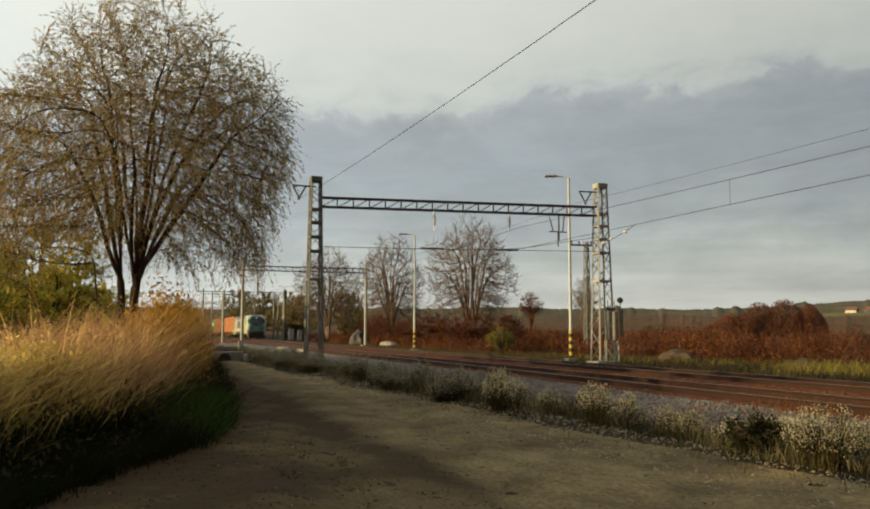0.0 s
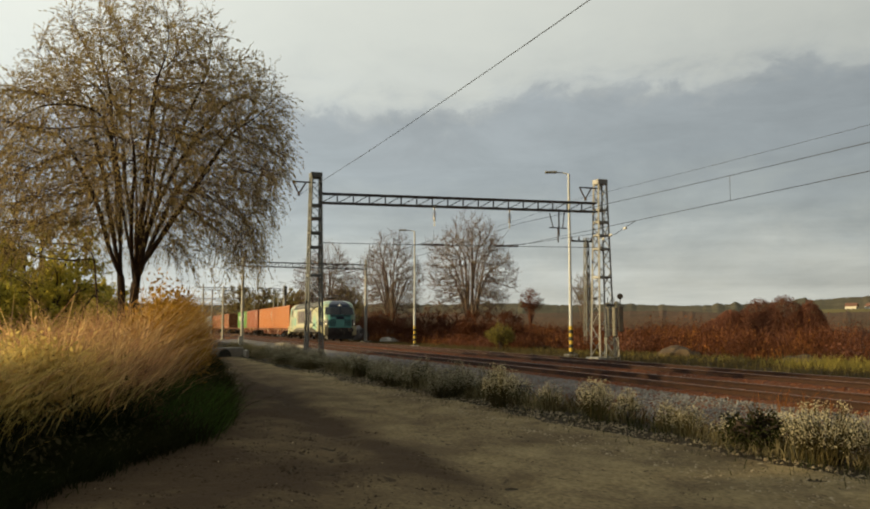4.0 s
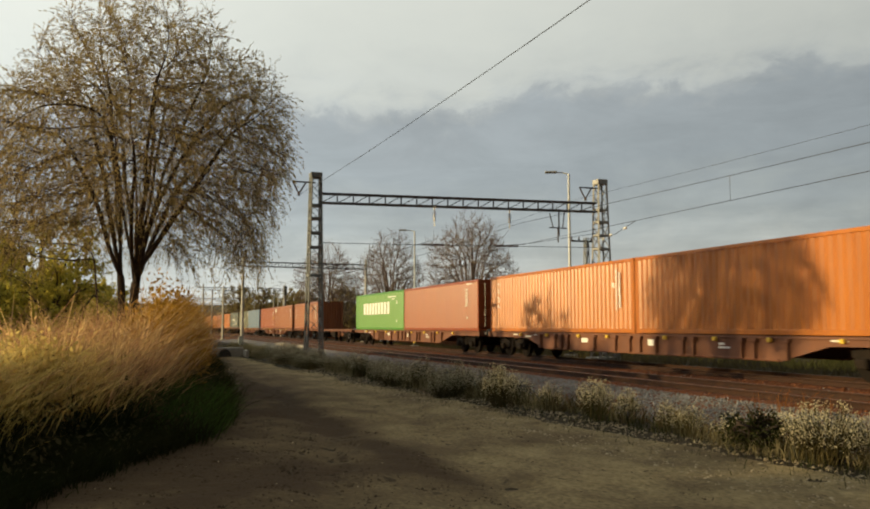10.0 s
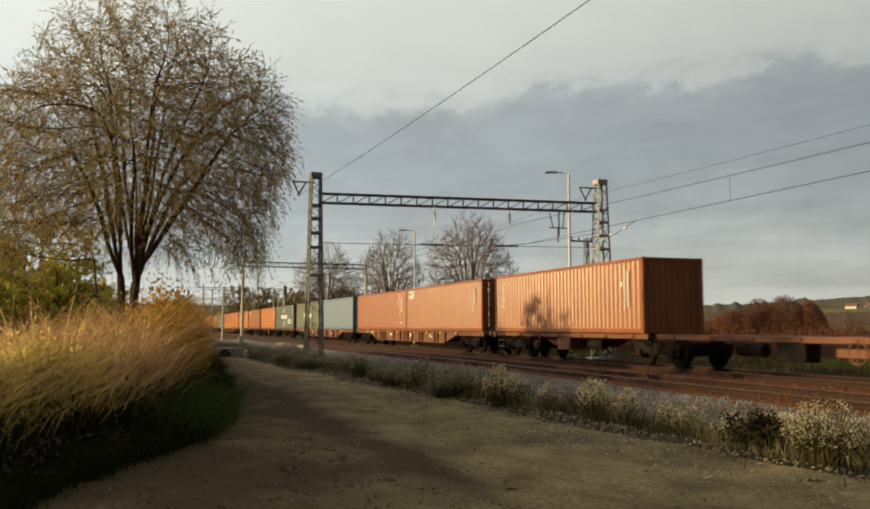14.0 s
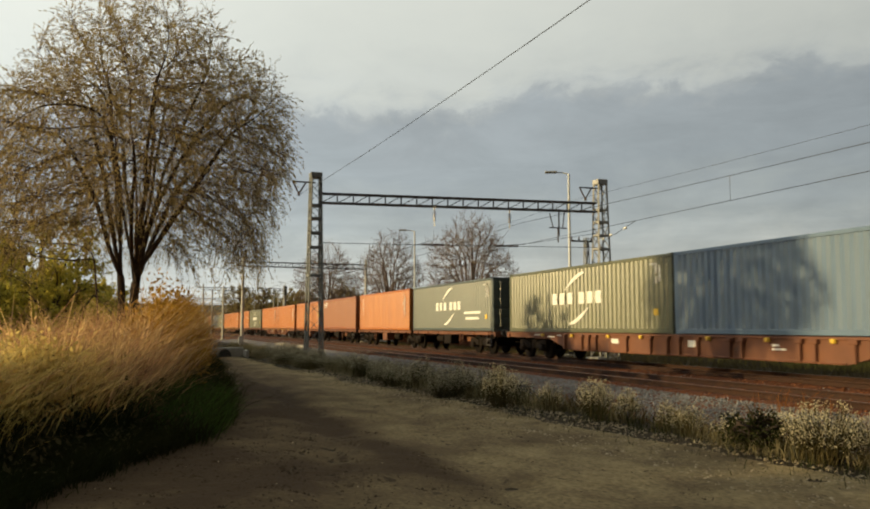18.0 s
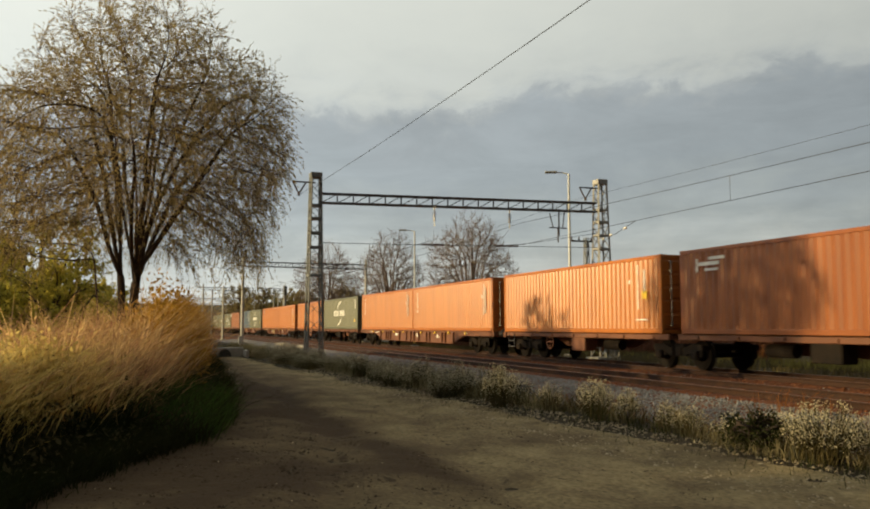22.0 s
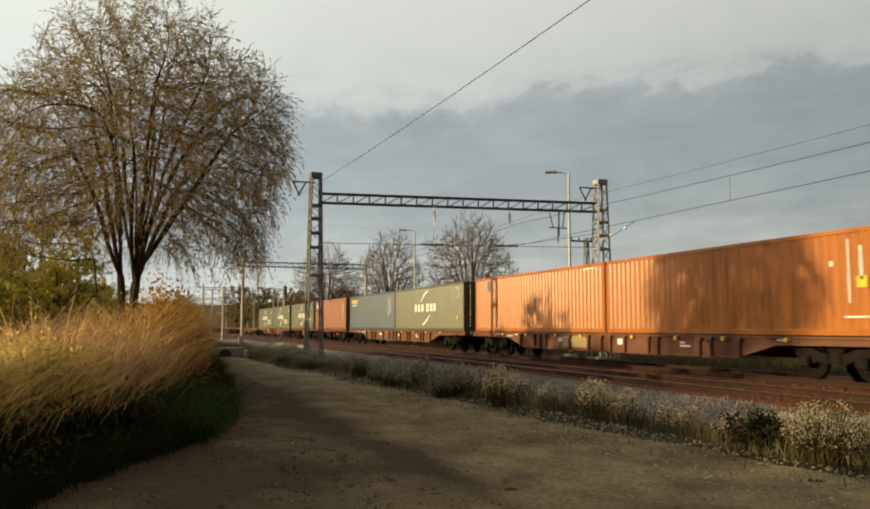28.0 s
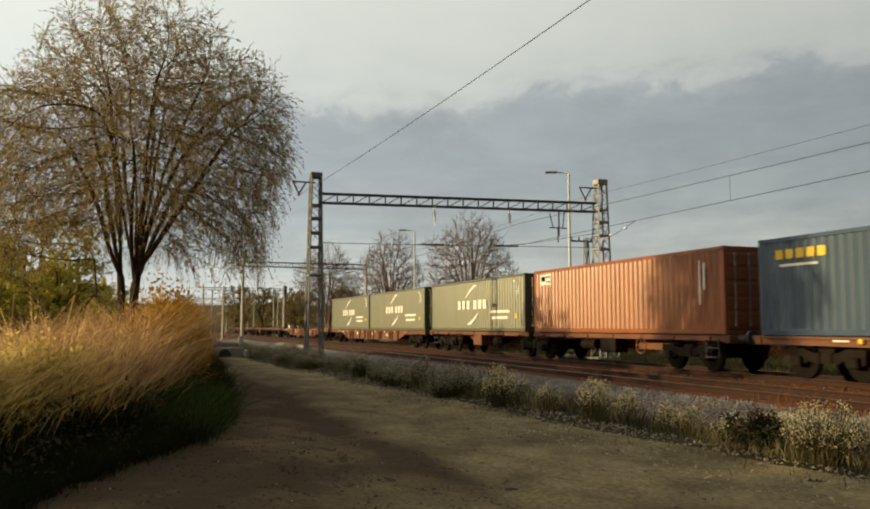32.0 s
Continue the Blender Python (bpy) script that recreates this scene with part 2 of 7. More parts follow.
                ring.append((c[0] + u, c[1] + a, c[2] + v) if axis == "y" else (c[0] + a, c[1] + u, c[2] + v) if axis == "x" else (c[0] + u, c[1] + v, c[2] + a))
            rings.append(ring)
        return self.loft(rings)

    def mesh(self, name, material, smooth=False):
        me = bpy.data.meshes.new(name)
        me.from_pydata([tuple(p) for p in self.v], [], self.f)
        me.materials.append(material)
        if smooth:
            me.polygons.foreach_set("use_smooth", [True] * len(me.polygons))
        me.update()
        bm_ = bmesh.new()
        bm_.from_mesh(me)
        if len(bm_.faces) < 6000:
            bmesh.ops.recalc_face_normals(bm_, faces=bm_.faces)
            bm_.to_mesh(me)
        bm_.free()
        return me


def raw(name, verts, faces, material):
    """A large mesh from arrays of points and triangles or quads."""
    me = bpy.data.meshes.new(name)
    verts = np.asarray(verts, dtype=np.float32)
    faces = np.asarray(faces, dtype=np.int32)
    k = faces.shape[1]
    me.vertices.add(len(verts))
    me.vertices.foreach_set("co", verts.ravel())
    me.loops.add(faces.size)
    me.loops.foreach_set("vertex_index", faces.ravel())
    me.polygons.add(len(faces))
    me.polygons.foreach_set("loop_start", np.arange(0, faces.size, k, dtype=np.int32))
    me.materials.append(material)
    me.update(calc_edges=True)
    return me


def part(name, geo, material, parent, label="", smooth=False):
    """One mesh object under a thing or a part. geo: a Geo or a finished mesh."""
    me = geo.mesh(name, material, smooth) if isinstance(geo, Geo) else geo
    ob = new(name, me)
    ob.parent = parent
    return tagged(ob, label)


def thing(name, m, label, category, group="", kind=""):
    ob = new(name)
    ob.matrix_world = m
    return tagged(ob, label, category, group, kind)


def lone(name, geo, material, m, label, category, group="", kind="", smooth=False):
    """A thing that is one mesh."""
    me = geo.mesh(name, material, smooth) if isinstance(geo, Geo) else geo
    ob = new(name, me)
    ob.matrix_world = m
    return tagged(ob, label, category, group, kind)
# ---- ground ----
T1, T2 = 17.12, 12.95                      # centre lines of the two tracks
ROAD_Z = -0.30


def smooth(a, b, x):
    t = np.clip((x - a) / (b - a), 0, 1)
    return t * t * (3 - 2 * t)


def foot(x):
    """Where the bank on the near side of the road begins, across the road."""
    return np.interp(x, [-400, -120, -60, -40, -22.5, -15.0, -12.6, -10.7, -8.8, -6.5, -4, 6, 40], [7.0, 4.8, 4.0, 3.4, 2.0, 1.15, 0.65, -0.40, -1.15, -1.75, -2.2, -2.4, -3.0])


def bank_h(x):
    """The bank runs on unseen, to shade the road, and fades out further along."""
    return 0.25 + 0.75 * smooth(-9.0, -5.0, -np.asarray(x, float))


def wave(x, y, s, seed=0.0):
    return (np.sin(x * s + seed) * np.cos(y * s * 1.3 + seed * 2.1) + 0.5 * np.sin(x * s * 2.3 + y * s * 1.7 + seed) + 0.3 * np.cos(y * s * 4.1 - x * s * 3.3)) / 1.8


def ground_z(x, y):
    x, y = np.asarray(x, float), np.asarray(y, float)
    z = np.full(np.broadcast(x, y).shape, ROAD_Z)
    d = foot(x) - y
    z = z + (smooth(0, 1.35, d) * (0.84 + 0.12 * wave(x, y, 0.55)) - smooth(1.7, 4.0, d) * 0.72) * bank_h(x)      # bank
    onroad = smooth(0.0, 0.6, -d) * (1 - smooth(6.2, 7.2, y))
    z = z + 0.025 * wave(x, y, 1.1, 1) * onroad
    mid = y - (foot(x) + 7.0) / 2
    for o in (-0.95, 0.8):
        z = z - 0.05 * np.exp(-((mid - o) / 0.28) ** 2) * onroad                              # wheel ruts
    z = z + 0.04 * np.exp(-((y - 7.3) / 0.5) ** 2)
    z = z + smooth(8.9, 11.8, y) * 0.06                                                        # up to the tracks
    z = z - smooth(20.6, 22.5, y) * 0.12
    far = smooth(100, 900, np.hypot(x, y))
    z = z + far * (2.0 + 1.5 * wave(x, y, 0.006, 2))
    return z


def strip(xs, ys):
    X, Y = np.meshgrid(xs, ys)
    V = np.stack([X.ravel(), Y.ravel(), ground_z(X, Y).ravel()], 1)
    n, m = len(xs), len(ys)
    i = (np.arange(m - 1)[:, None] * n + np.arange(n - 1)[None]).ravel()
    return V, np.stack([i, i + 1, i + n + 1, i + n], 1)


GROUND = mat("earth_and_grass", (0.022, 0.019, 0.011), (0.05, 0.036, 0.02), 0.25, 0.95, 0, 0.5, fine=6, grain=0.4)
xs = np.concatenate([[-4500, -2500, -1400, -900, -600, -420], np.arange(-300, -80, 6.0), np.arange(-80, 14, 0.32), np.arange(14, 60, 4.0), [80, 140, 300, 700, 1800, 4500]])
ys = np.concatenate([[-4500, -1800, -700, -300, -140, -80, -50, -34], np.arange(-24, -6, 1.2), np.arange(-6, 9.4, 0.2), np.arange(9.4, 30, 0.9), [34, 42, 55, 75, 100, 150, 230, 380, 700, 1400, 2600, 4500]])
V, F = strip(xs, ys)
ground = lone("ground", raw("ground", V, F, GROUND), None, Matrix(), "brown earth and rough grass reaching to the horizon", "ground", kind="structure")

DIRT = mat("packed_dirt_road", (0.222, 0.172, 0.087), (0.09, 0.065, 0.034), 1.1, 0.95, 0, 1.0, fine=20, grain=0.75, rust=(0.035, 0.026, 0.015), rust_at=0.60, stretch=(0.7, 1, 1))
# dark brown mixed in by the painted rut and bank-shade mask
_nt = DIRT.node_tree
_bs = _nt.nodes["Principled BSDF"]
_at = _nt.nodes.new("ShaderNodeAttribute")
_at.attribute_name = "rut_and_shade"
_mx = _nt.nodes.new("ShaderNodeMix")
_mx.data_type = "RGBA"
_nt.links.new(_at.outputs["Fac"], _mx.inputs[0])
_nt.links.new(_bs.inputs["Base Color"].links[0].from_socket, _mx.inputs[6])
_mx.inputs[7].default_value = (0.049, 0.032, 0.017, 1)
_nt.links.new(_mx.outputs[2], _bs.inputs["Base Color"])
PEBBLE = mat("road_pebble", (0.20, 0.17, 0.11), (0.09, 0.07, 0.045), 3, 0.95, 0, 0, vary=0.45)
xs2 = np.concatenate([np.arange(-110, -40, 1.0), np.arange(-40, 8, 0.16), np.arange(8, 40, 2.0)])
X = np.repeat(xs2[None], 48, 0)
tt = np.linspace(0, 1, 48)[:, None]
rng = np.random.default_rng(4)
edge = np.interp(xs2, np.arange(-120, 60, 0.7), rng.normal(0, 0.12, len(np.arange(-120, 60, 0.7))))
Y = (foot(X) - 0.25) * (1 - tt) + (np.interp(X, [-100, -60, -40, -26, -14, -6, 10], [6.0, 5.5, 5.3, 6.0, 6.75, 7.1, 7.3]) + edge + 0.12 * np.sin(X * 0.6)) * tt
Z = ground_z(X, Y) + 0.012 + rng.normal(0, 0.006, X.shape)
n_ = len(xs2)
i_ = (np.arange(47)[:, None] * n_ + np.arange(n_ - 1)[None]).ravel()
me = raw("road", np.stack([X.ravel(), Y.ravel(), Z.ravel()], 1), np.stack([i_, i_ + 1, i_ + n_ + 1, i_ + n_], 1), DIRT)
me.polygons.foreach_set("use_smooth", [True] * len(me.polygons))
# dark rut, and the bank's shade painted into the low side of the track
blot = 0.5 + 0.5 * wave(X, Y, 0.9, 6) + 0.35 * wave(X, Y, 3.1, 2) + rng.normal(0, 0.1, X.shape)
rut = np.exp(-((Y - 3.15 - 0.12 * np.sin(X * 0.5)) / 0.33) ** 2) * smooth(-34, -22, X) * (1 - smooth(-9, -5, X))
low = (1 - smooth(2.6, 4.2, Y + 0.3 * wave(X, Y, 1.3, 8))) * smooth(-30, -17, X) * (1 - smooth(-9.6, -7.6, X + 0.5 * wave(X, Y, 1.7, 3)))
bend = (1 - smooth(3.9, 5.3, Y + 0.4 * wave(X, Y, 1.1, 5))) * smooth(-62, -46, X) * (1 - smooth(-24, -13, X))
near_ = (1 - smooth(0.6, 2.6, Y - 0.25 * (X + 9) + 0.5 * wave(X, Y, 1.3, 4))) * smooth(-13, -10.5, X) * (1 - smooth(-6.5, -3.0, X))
rut_and_shade = np.clip((0.95 * near_ + 0.75 * rut + 0.8 * low + 0.65 * bend) * (0.55 + 0.6 * blot) + 0.22 * np.clip(blot - 0.75, 0, 1), 0, 0.95)
me.attributes.new("rut_and_shade", "FLOAT", "POINT").data.foreach_set("value", rut_and_shade.ravel().astype(np.float32))
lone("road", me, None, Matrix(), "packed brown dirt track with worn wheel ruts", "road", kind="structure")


# ---- track bed, sleepers and rails ----
def prism(prof, x0, x1):
    return Geo().loft([[(x0, y, z) for y, z in prof], [(x1, y, z) for y, z in prof]])


X0, X1 = -420.0, 330.0
bed = [(8.3, -0.45), (8.45, -0.30), (11.1, -0.17), (11.45, -0.15), (19.5, -0.15), (20.8, -0.42), (20.8, -0.7), (8.3, -0.7)]
lone("track_bed", prism(bed, X0, X1), BALLAST_RED, Matrix(), "rust-coloured ballast bed under the tracks", "track bed", kind="structure")


def stones(n, xr, yr, size, zf, seed, mat_, name, label):
    """Loose angular stones: one mesh of many small lumps."""
    g = np.random.default_rng(seed)
    base = np.array([(1, 0, 0), (-1, 0, 0), (0, 1, 0), (0, -1, 0), (0, 0, 1), (0, 0, -1)], float)
    tri = np.array([(0, 2, 4), (2, 1, 4), (1, 3, 4), (3, 0, 4), (2, 0, 5), (1, 2, 5), (3, 1, 5), (0, 3, 5)])
    x = g.uniform(*xr, n)
    y = g.uniform(*yr, n)
    s = size * g.uniform(0.5, 1.4, n)
    v = base[None] * (s[:, None, None] * g.uniform(0.6, 1.2, (n, 6, 1)))
    a = g.uniform(0, 6.28, n)
    c, s_ = np.cos(a)[:, None], np.sin(a)[:, None]
    vx, vy = v[:, :, 0] * c - v[:, :, 1] * s_, v[:, :, 0] * s_ + v[:, :, 1] * c
    P = np.stack([vx + x[:, None], vy + y[:, None], v[:, :, 2] * 0.7 + zf(x, y)[:, None]], 2).reshape(-1, 3)
    Ft = (tri[None] + (np.arange(n) * 6)[:, None, None]).reshape(-1, 3)
    return lone(name, raw(name, P, Ft, mat_), None, Matrix(), label, "stones", kind="stuff")


def bed_z(x, y):
    return np.interp(y, [8.3, 8.45, 11.1, 11.45, 19.5, 20.8], [-0.45, -0.30, -0.17, -0.15, -0.15, -0.42])


stones(30000, (-34, 3), (8.2, 11.5), 0.035, bed_z, 1, BALLAST, "ballast_slope", "grey crushed stone on the shoulder of the tracks")
stones(16000, (-100, -34), (8.1, 11.45), 0.055, bed_z, 2, BALLAST, "ballast_slope", "grey crushed stone on the shoulder of the tracks")
stones(26000, (-60, 4), (11.4, 19.9), 0.04, bed_z, 3, BALLAST_RED, "ballast", "rust-stained ballast between the rails")
stones(1400, (-60, 4), (11.4, 19.9), 0.032, bed_z, 14, BALLAST, "ballast", "pale loose stones among the rust-stained ballast")
stones(15000, (-30, 2), (-1.0, 7.4), 0.013, ground_z, 5, PEBBLE, "gravel", "loose pebbles on the dirt road")
PALE_LEAF = mat("pale_fallen_leaf", (0.36, 0.30, 0.20), (0.22, 0.17, 0.10), 3, 0.9, 0, 0, vary=0.4)
stones(6500, (-32, 1), (5.7, 7.6), 0.028, ground_z, 6, PALE_LEAF, "edge_litter", "pale stones and fallen leaves along the road's edge")
stones(500, (-26, 0), (-0.5, 6.0), 0.022, ground_z, 12, PALE_LEAF, "fallen_leaves", "pale fallen leaves strewn over the road")
DARK_CRUMB = mat("dark_road_crumb", (0.03, 0.022, 0.014), (0.06, 0.042, 0.022), 3, 0.95, 0, 0, vary=0.4)
stones(8000, (-24, 1), (-0.6, 7.2), 0.024, lambda a, b: ground_z(a, b) - 0.004, 7, DARK_CRUMB, "leaf_litter", "dark crumbs of soil and leaves on the road")
stones(9000, (-30, -5), (2.75, 3.55), 0.028, lambda a, b: ground_z(a, b) - 0.006, 8, DARK_CRUMB, "rut_mud", "dark crumbs along the wheel rut")
stones(1500, (-26, -1), (5.0, 5.6), 0.026, lambda a, b: ground_z(a, b) - 0.006, 9, DARK_CRUMB, "rut_mud", "dark crumbs along the wheel rut")
# dense dark crumbs stand in for the bank's shade on the road
stones(14000, (-16, -3), (-1.4, 2.6), 0.032, lambda a, b: ground_z(a, b) - 0.006, 10, DARK_CRUMB, "leaf_litter", "dark crumbs standing in for the bank's shade on the road")

RAILP = [(-0.07, -0.17), (0.07, -0.17), (0.07, -0.155), (0.012, -0.14), (0.012, -0.045), (0.034, -0.03), (0.034, -0.004), (0.026, 0),
         (-0.026, 0), (-0.034, -0.004), (-0.034, -0.03), (-0.012, -0.045), (-0.012, -0.14), (-0.07, -0.155)]
for nm, yc in (("main_track", T1), ("near_track", T2)):
    tr = thing(nm, pose(0, yc, 0), "rusty railway track on stained sleepers", "railway track", "railway tracks", "structure")
    for sy in (-0.752, 0.752):
        part("rail", prism([(y + sy, z) for y, z in RAILP], X0, X1), RAIL, tr)
        part("rail_head", prism([(sy - 0.024, 0.0), (sy + 0.024, 0.0), (sy + 0.022, 0.003), (sy - 0.022, 0.003)], X0, X1), RAILTOP, tr, "worn shiny running surface")
    sl = Geo().box(-0.12, 0.12, -1.25, 1.25, -0.30, -0.135, 0.02).mesh("sleeper", SLEEPER)
    for k in range(150):
        o = part("sleeper", sl, SLEEPER, tr)
        o.location = (-86 + k * 0.6, 0, 0)
    rest = Geo()
    for k in range(180):
        for xx in (-86.6 - k * 0.6, 4.0 + k * 0.6 if k < 40 else None):
            if xx is not None:
                rest.box(xx - 0.12, xx + 0.12, -1.25, 1.25, -0.30, -0.135)
    part("far_sleepers", rest, SLEEPER, tr)["kind"] = "stuff"
# ---- the train: keyed things are collected here with their distance behind the locomotive's front ----
RUN = [(0, -127.9), (2, -100.3), (3.5, -79.45), (5.5, -52.09), (8, -18.6), (11, 21.23), (14.5, 67.93), (16.5, 94.79), (19, 128.34),
       (22, 168.05), (25.5, 212.75), (27.5, 237.25), (30, 266.74), (32, 289.47)]
MOVING, WHEELS = [], []
DECK = 1.10

PAINT = {
    "orange": mat("orange_container_paint", (0.44, 0.15, 0.027), (0.31, 0.098, 0.02), 1.3, 0.345, 0, 0.04, spec=0.34, stretch=(1.3, 1.3, 0.16), rust=(0.16, 0.06, 0.03), rust_at=0.68, grain=0.1),
    "brown": mat("brick_red_container_paint", (0.29, 0.10, 0.034), (0.205, 0.066, 0.025), 1.3, 0.345, 0, 0.04, spec=0.34, stretch=(1.3, 1.3, 0.16), rust=(0.15, 0.06, 0.04), rust_at=0.68, grain=0.1),
    "maroon": mat("red_brown_container_paint", (0.27, 0.072, 0.022), (0.215, 0.055, 0.02), 1.3, 0.345, 0, 0.04, spec=0.34, stretch=(1.3, 1.3, 0.16), rust=(0.46, 0.20, 0.09), rust_at=0.67, grain=0.12),
    "green": mat("bright_green_container_paint", (0.085, 0.24, 0.03), (0.065, 0.20, 0.026), 1.3, 0.345, 0, 0.04, spec=0.34, stretch=(1.3, 1.3, 0.16), rust=(0.12, 0.24, 0.08), rust_at=0.68, grain=0.08),
    "navy": mat("dark_blue_grey_container_paint", (0.09, 0.105, 0.092), (0.068, 0.083, 0.076), 1.3, 0.345, 0, 0.04, spec=0.34, stretch=(1.3, 1.3, 0.16), rust=(0.14, 0.12, 0.08), rust_at=0.68, grain=0.1),
    "grey": mat("faded_blue_container_paint", (0.14, 0.195, 0.265), (0.105, 0.155, 0.22), 1.3, 0.345, 0, 0.04, spec=0.34, stretch=(1.3, 1.3, 0.16), rust=(0.22, 0.17, 0.11), rust_at=0.68, grain=0.1),
    # navy paint with the yellow sunlight put into it as olive
    "olive": mat("sunlit_navy_container_paint", (0.12, 0.122, 0.07), (0.085, 0.09, 0.058), 1.3, 0.345, 0, 0.04, spec=0.34, stretch=(1.3, 1.3, 0.16), rust=(0.16, 0.13, 0.08), rust_at=0.68, grain=0.1),
    "blue": mat("dark_blue_container_paint", (0.055, 0.085, 0.125), (0.04, 0.065, 0.10), 1.3, 0.345, 0, 0.04, spec=0.34, stretch=(1.3, 1.3, 0.16), rust=(0.14, 0.12, 0.09), rust_at=0.69, grain=0.1),
    "slate": mat("dark_slate_container_paint", (0.085, 0.11, 0.105), (0.065, 0.09, 0.09), 1.3, 0.345, 0, 0.04, spec=0.34, stretch=(1.3, 1.3, 0.16), rust=(0.18, 0.15, 0.10), rust_at=0.69, grain=0.1),
}
LETTER = mat("faded_white_lettering", (0.78, 0.77, 0.72), (0.62, 0.61, 0.56), 4, 0.6, 0, 0.05)
GOLD = mat("yellow_lettering", (0.75, 0.50, 0.05), (0.65, 0.42, 0.05), 4, 0.6, 0, 0.05)
CL, CW, CH = 12.192, 2.438, 2.591
_cache = {}


def shared(key, make, material):
    k = (key, material.name)
    if k not in _cache:
        _cache[k] = make().mesh(key, material)
    return _cache[k]


def corrugated(length, lo, hi, y, pitch=0.278, depth=0.038):
    """A sheet pressed into upright waves, standing along x at y, with its thickness."""
    n = int(length / pitch)
    x = -length / 2
    prof = []
    p = length / n
    for k in range(n):
        for fx, dd in ((0.0, 0), (0.26, 0), (0.505, 1), (0.755, 1)):
            prof.append((x + (k + fx) * p, dd * depth))
    prof.append((length / 2, 0))
    g = Geo()
    ring = [[(px, y + d, z) for px, d in prof] for z in (lo, hi)]
    g.loft(ring, closed=False, caps=False)
    return g


def mk_side():
    return corrugated(CL - 0.30, 0.16, CH - 0.11, -CW / 2 + 0.012)


def mk_side_back():
    g = corrugated(CL - 0.30, 0.16, CH - 0.11, -CW / 2 + 0.012)
    g.v = [(-x, -y, z) for x, y, z in g.v]
    return g


def mk_end():
    g = Geo()
    n = 9
    w = CW - 0.24
    ys_ = []
    for k in range(n):
        for fx, dd in ((0.0, 0), (0.26, 0), (0.505, 1), (0.755, 1)):
            ys_.append((-w / 2 + (k + fx) * w / n, dd * 0.045))
    ys_.append((w / 2, 0))
    return g.loft([[(CL / 2 - 0.02 - d, y, z) for y, d in ys_] for z in (0.16, CH - 0.11)], closed=False, caps=False)


def mk_leaf():
    """One door leaf with pressed horizontal panels."""
    lo, hi = 0.18, CH - 0.13
    prof = [(-0.05, lo), (0.0, lo)]
    for k in range(5):
        z = lo + 0.1 + k * (hi - lo - 0.1) / 5
        prof += [(0.0, z), (0.022, z + 0.03), (0.022, z + 0.33), (0.0, z + 0.36)]
    prof += [(0.0, hi), (-0.05, hi)]
    return Geo().loft([[(x, y, z) for x, z in prof] for y in (0.012, CW / 2 - 0.1)])


def mk_bar():
    """A locking bar, thicker at its guides."""
    z, pts, rr = 0.2, [], []
    for zc in (0.3, 0.85, 1.45, 2.05, CH - 0.25):
        for dz, r in ((-0.05, 0.019), (-0.049, 0.04), (0.049, 0.04), (0.05, 0.019)):
            pts.append((0.05, 0, zc + dz))
            rr.append(r)
    return Geo().tube(pts, rr, 6)


def mk_roof():
    g = Geo()
    n = 42
    p = (CL - 0.3) / n
    prof = []
    for k in range(n):
        for fx, dd in ((0, 0), (0.3, 0), (0.5, 1), (0.8, 1)):
            prof.append((-(CL - 0.3) / 2 + (k + fx) * p, CH - 0.03 + dd * 0.018))
    prof.append(((CL - 0.3) / 2, CH - 0.03))
    return g.loft([[(x, y, z) for x, z in prof] for y in (-CW / 2 + 0.05, CW / 2 - 0.05)], closed=False, caps=False)


def mk_post():
    return Geo().box(-0.075, 0.075, -0.06, 0.06, 0.118, CH - 0.118, 0.015)


def mk_toprail():
    return Geo().box(-CL / 2 + 0.15, CL / 2 - 0.15, -0.03, 0.03, CH - 0.12, CH - 0.01, 0.01)


def mk_botrail():
    g = Geo().box(-CL / 2 + 0.15, CL / 2 - 0.15, -0.03, 0.03, 0.02, 0.17, 0.012)
    return g


def mk_floor():
    return Geo().box(-CL / 2 + 0.1, CL / 2 - 0.1, -CW / 2 + 0.07, CW / 2 - 0.07, 0.06, 0.16)


def mk_crossrail():
    return Geo().box(-0.05, 0.05, -CW / 2 + 0.16, CW / 2 - 0.16, -0.06, 0.06, 0.012)


def mk_casting():
    g = Geo().box(-0.089, 0.089, -0.081, 0.081, -0.059, 0.059, 0.014)
    return g


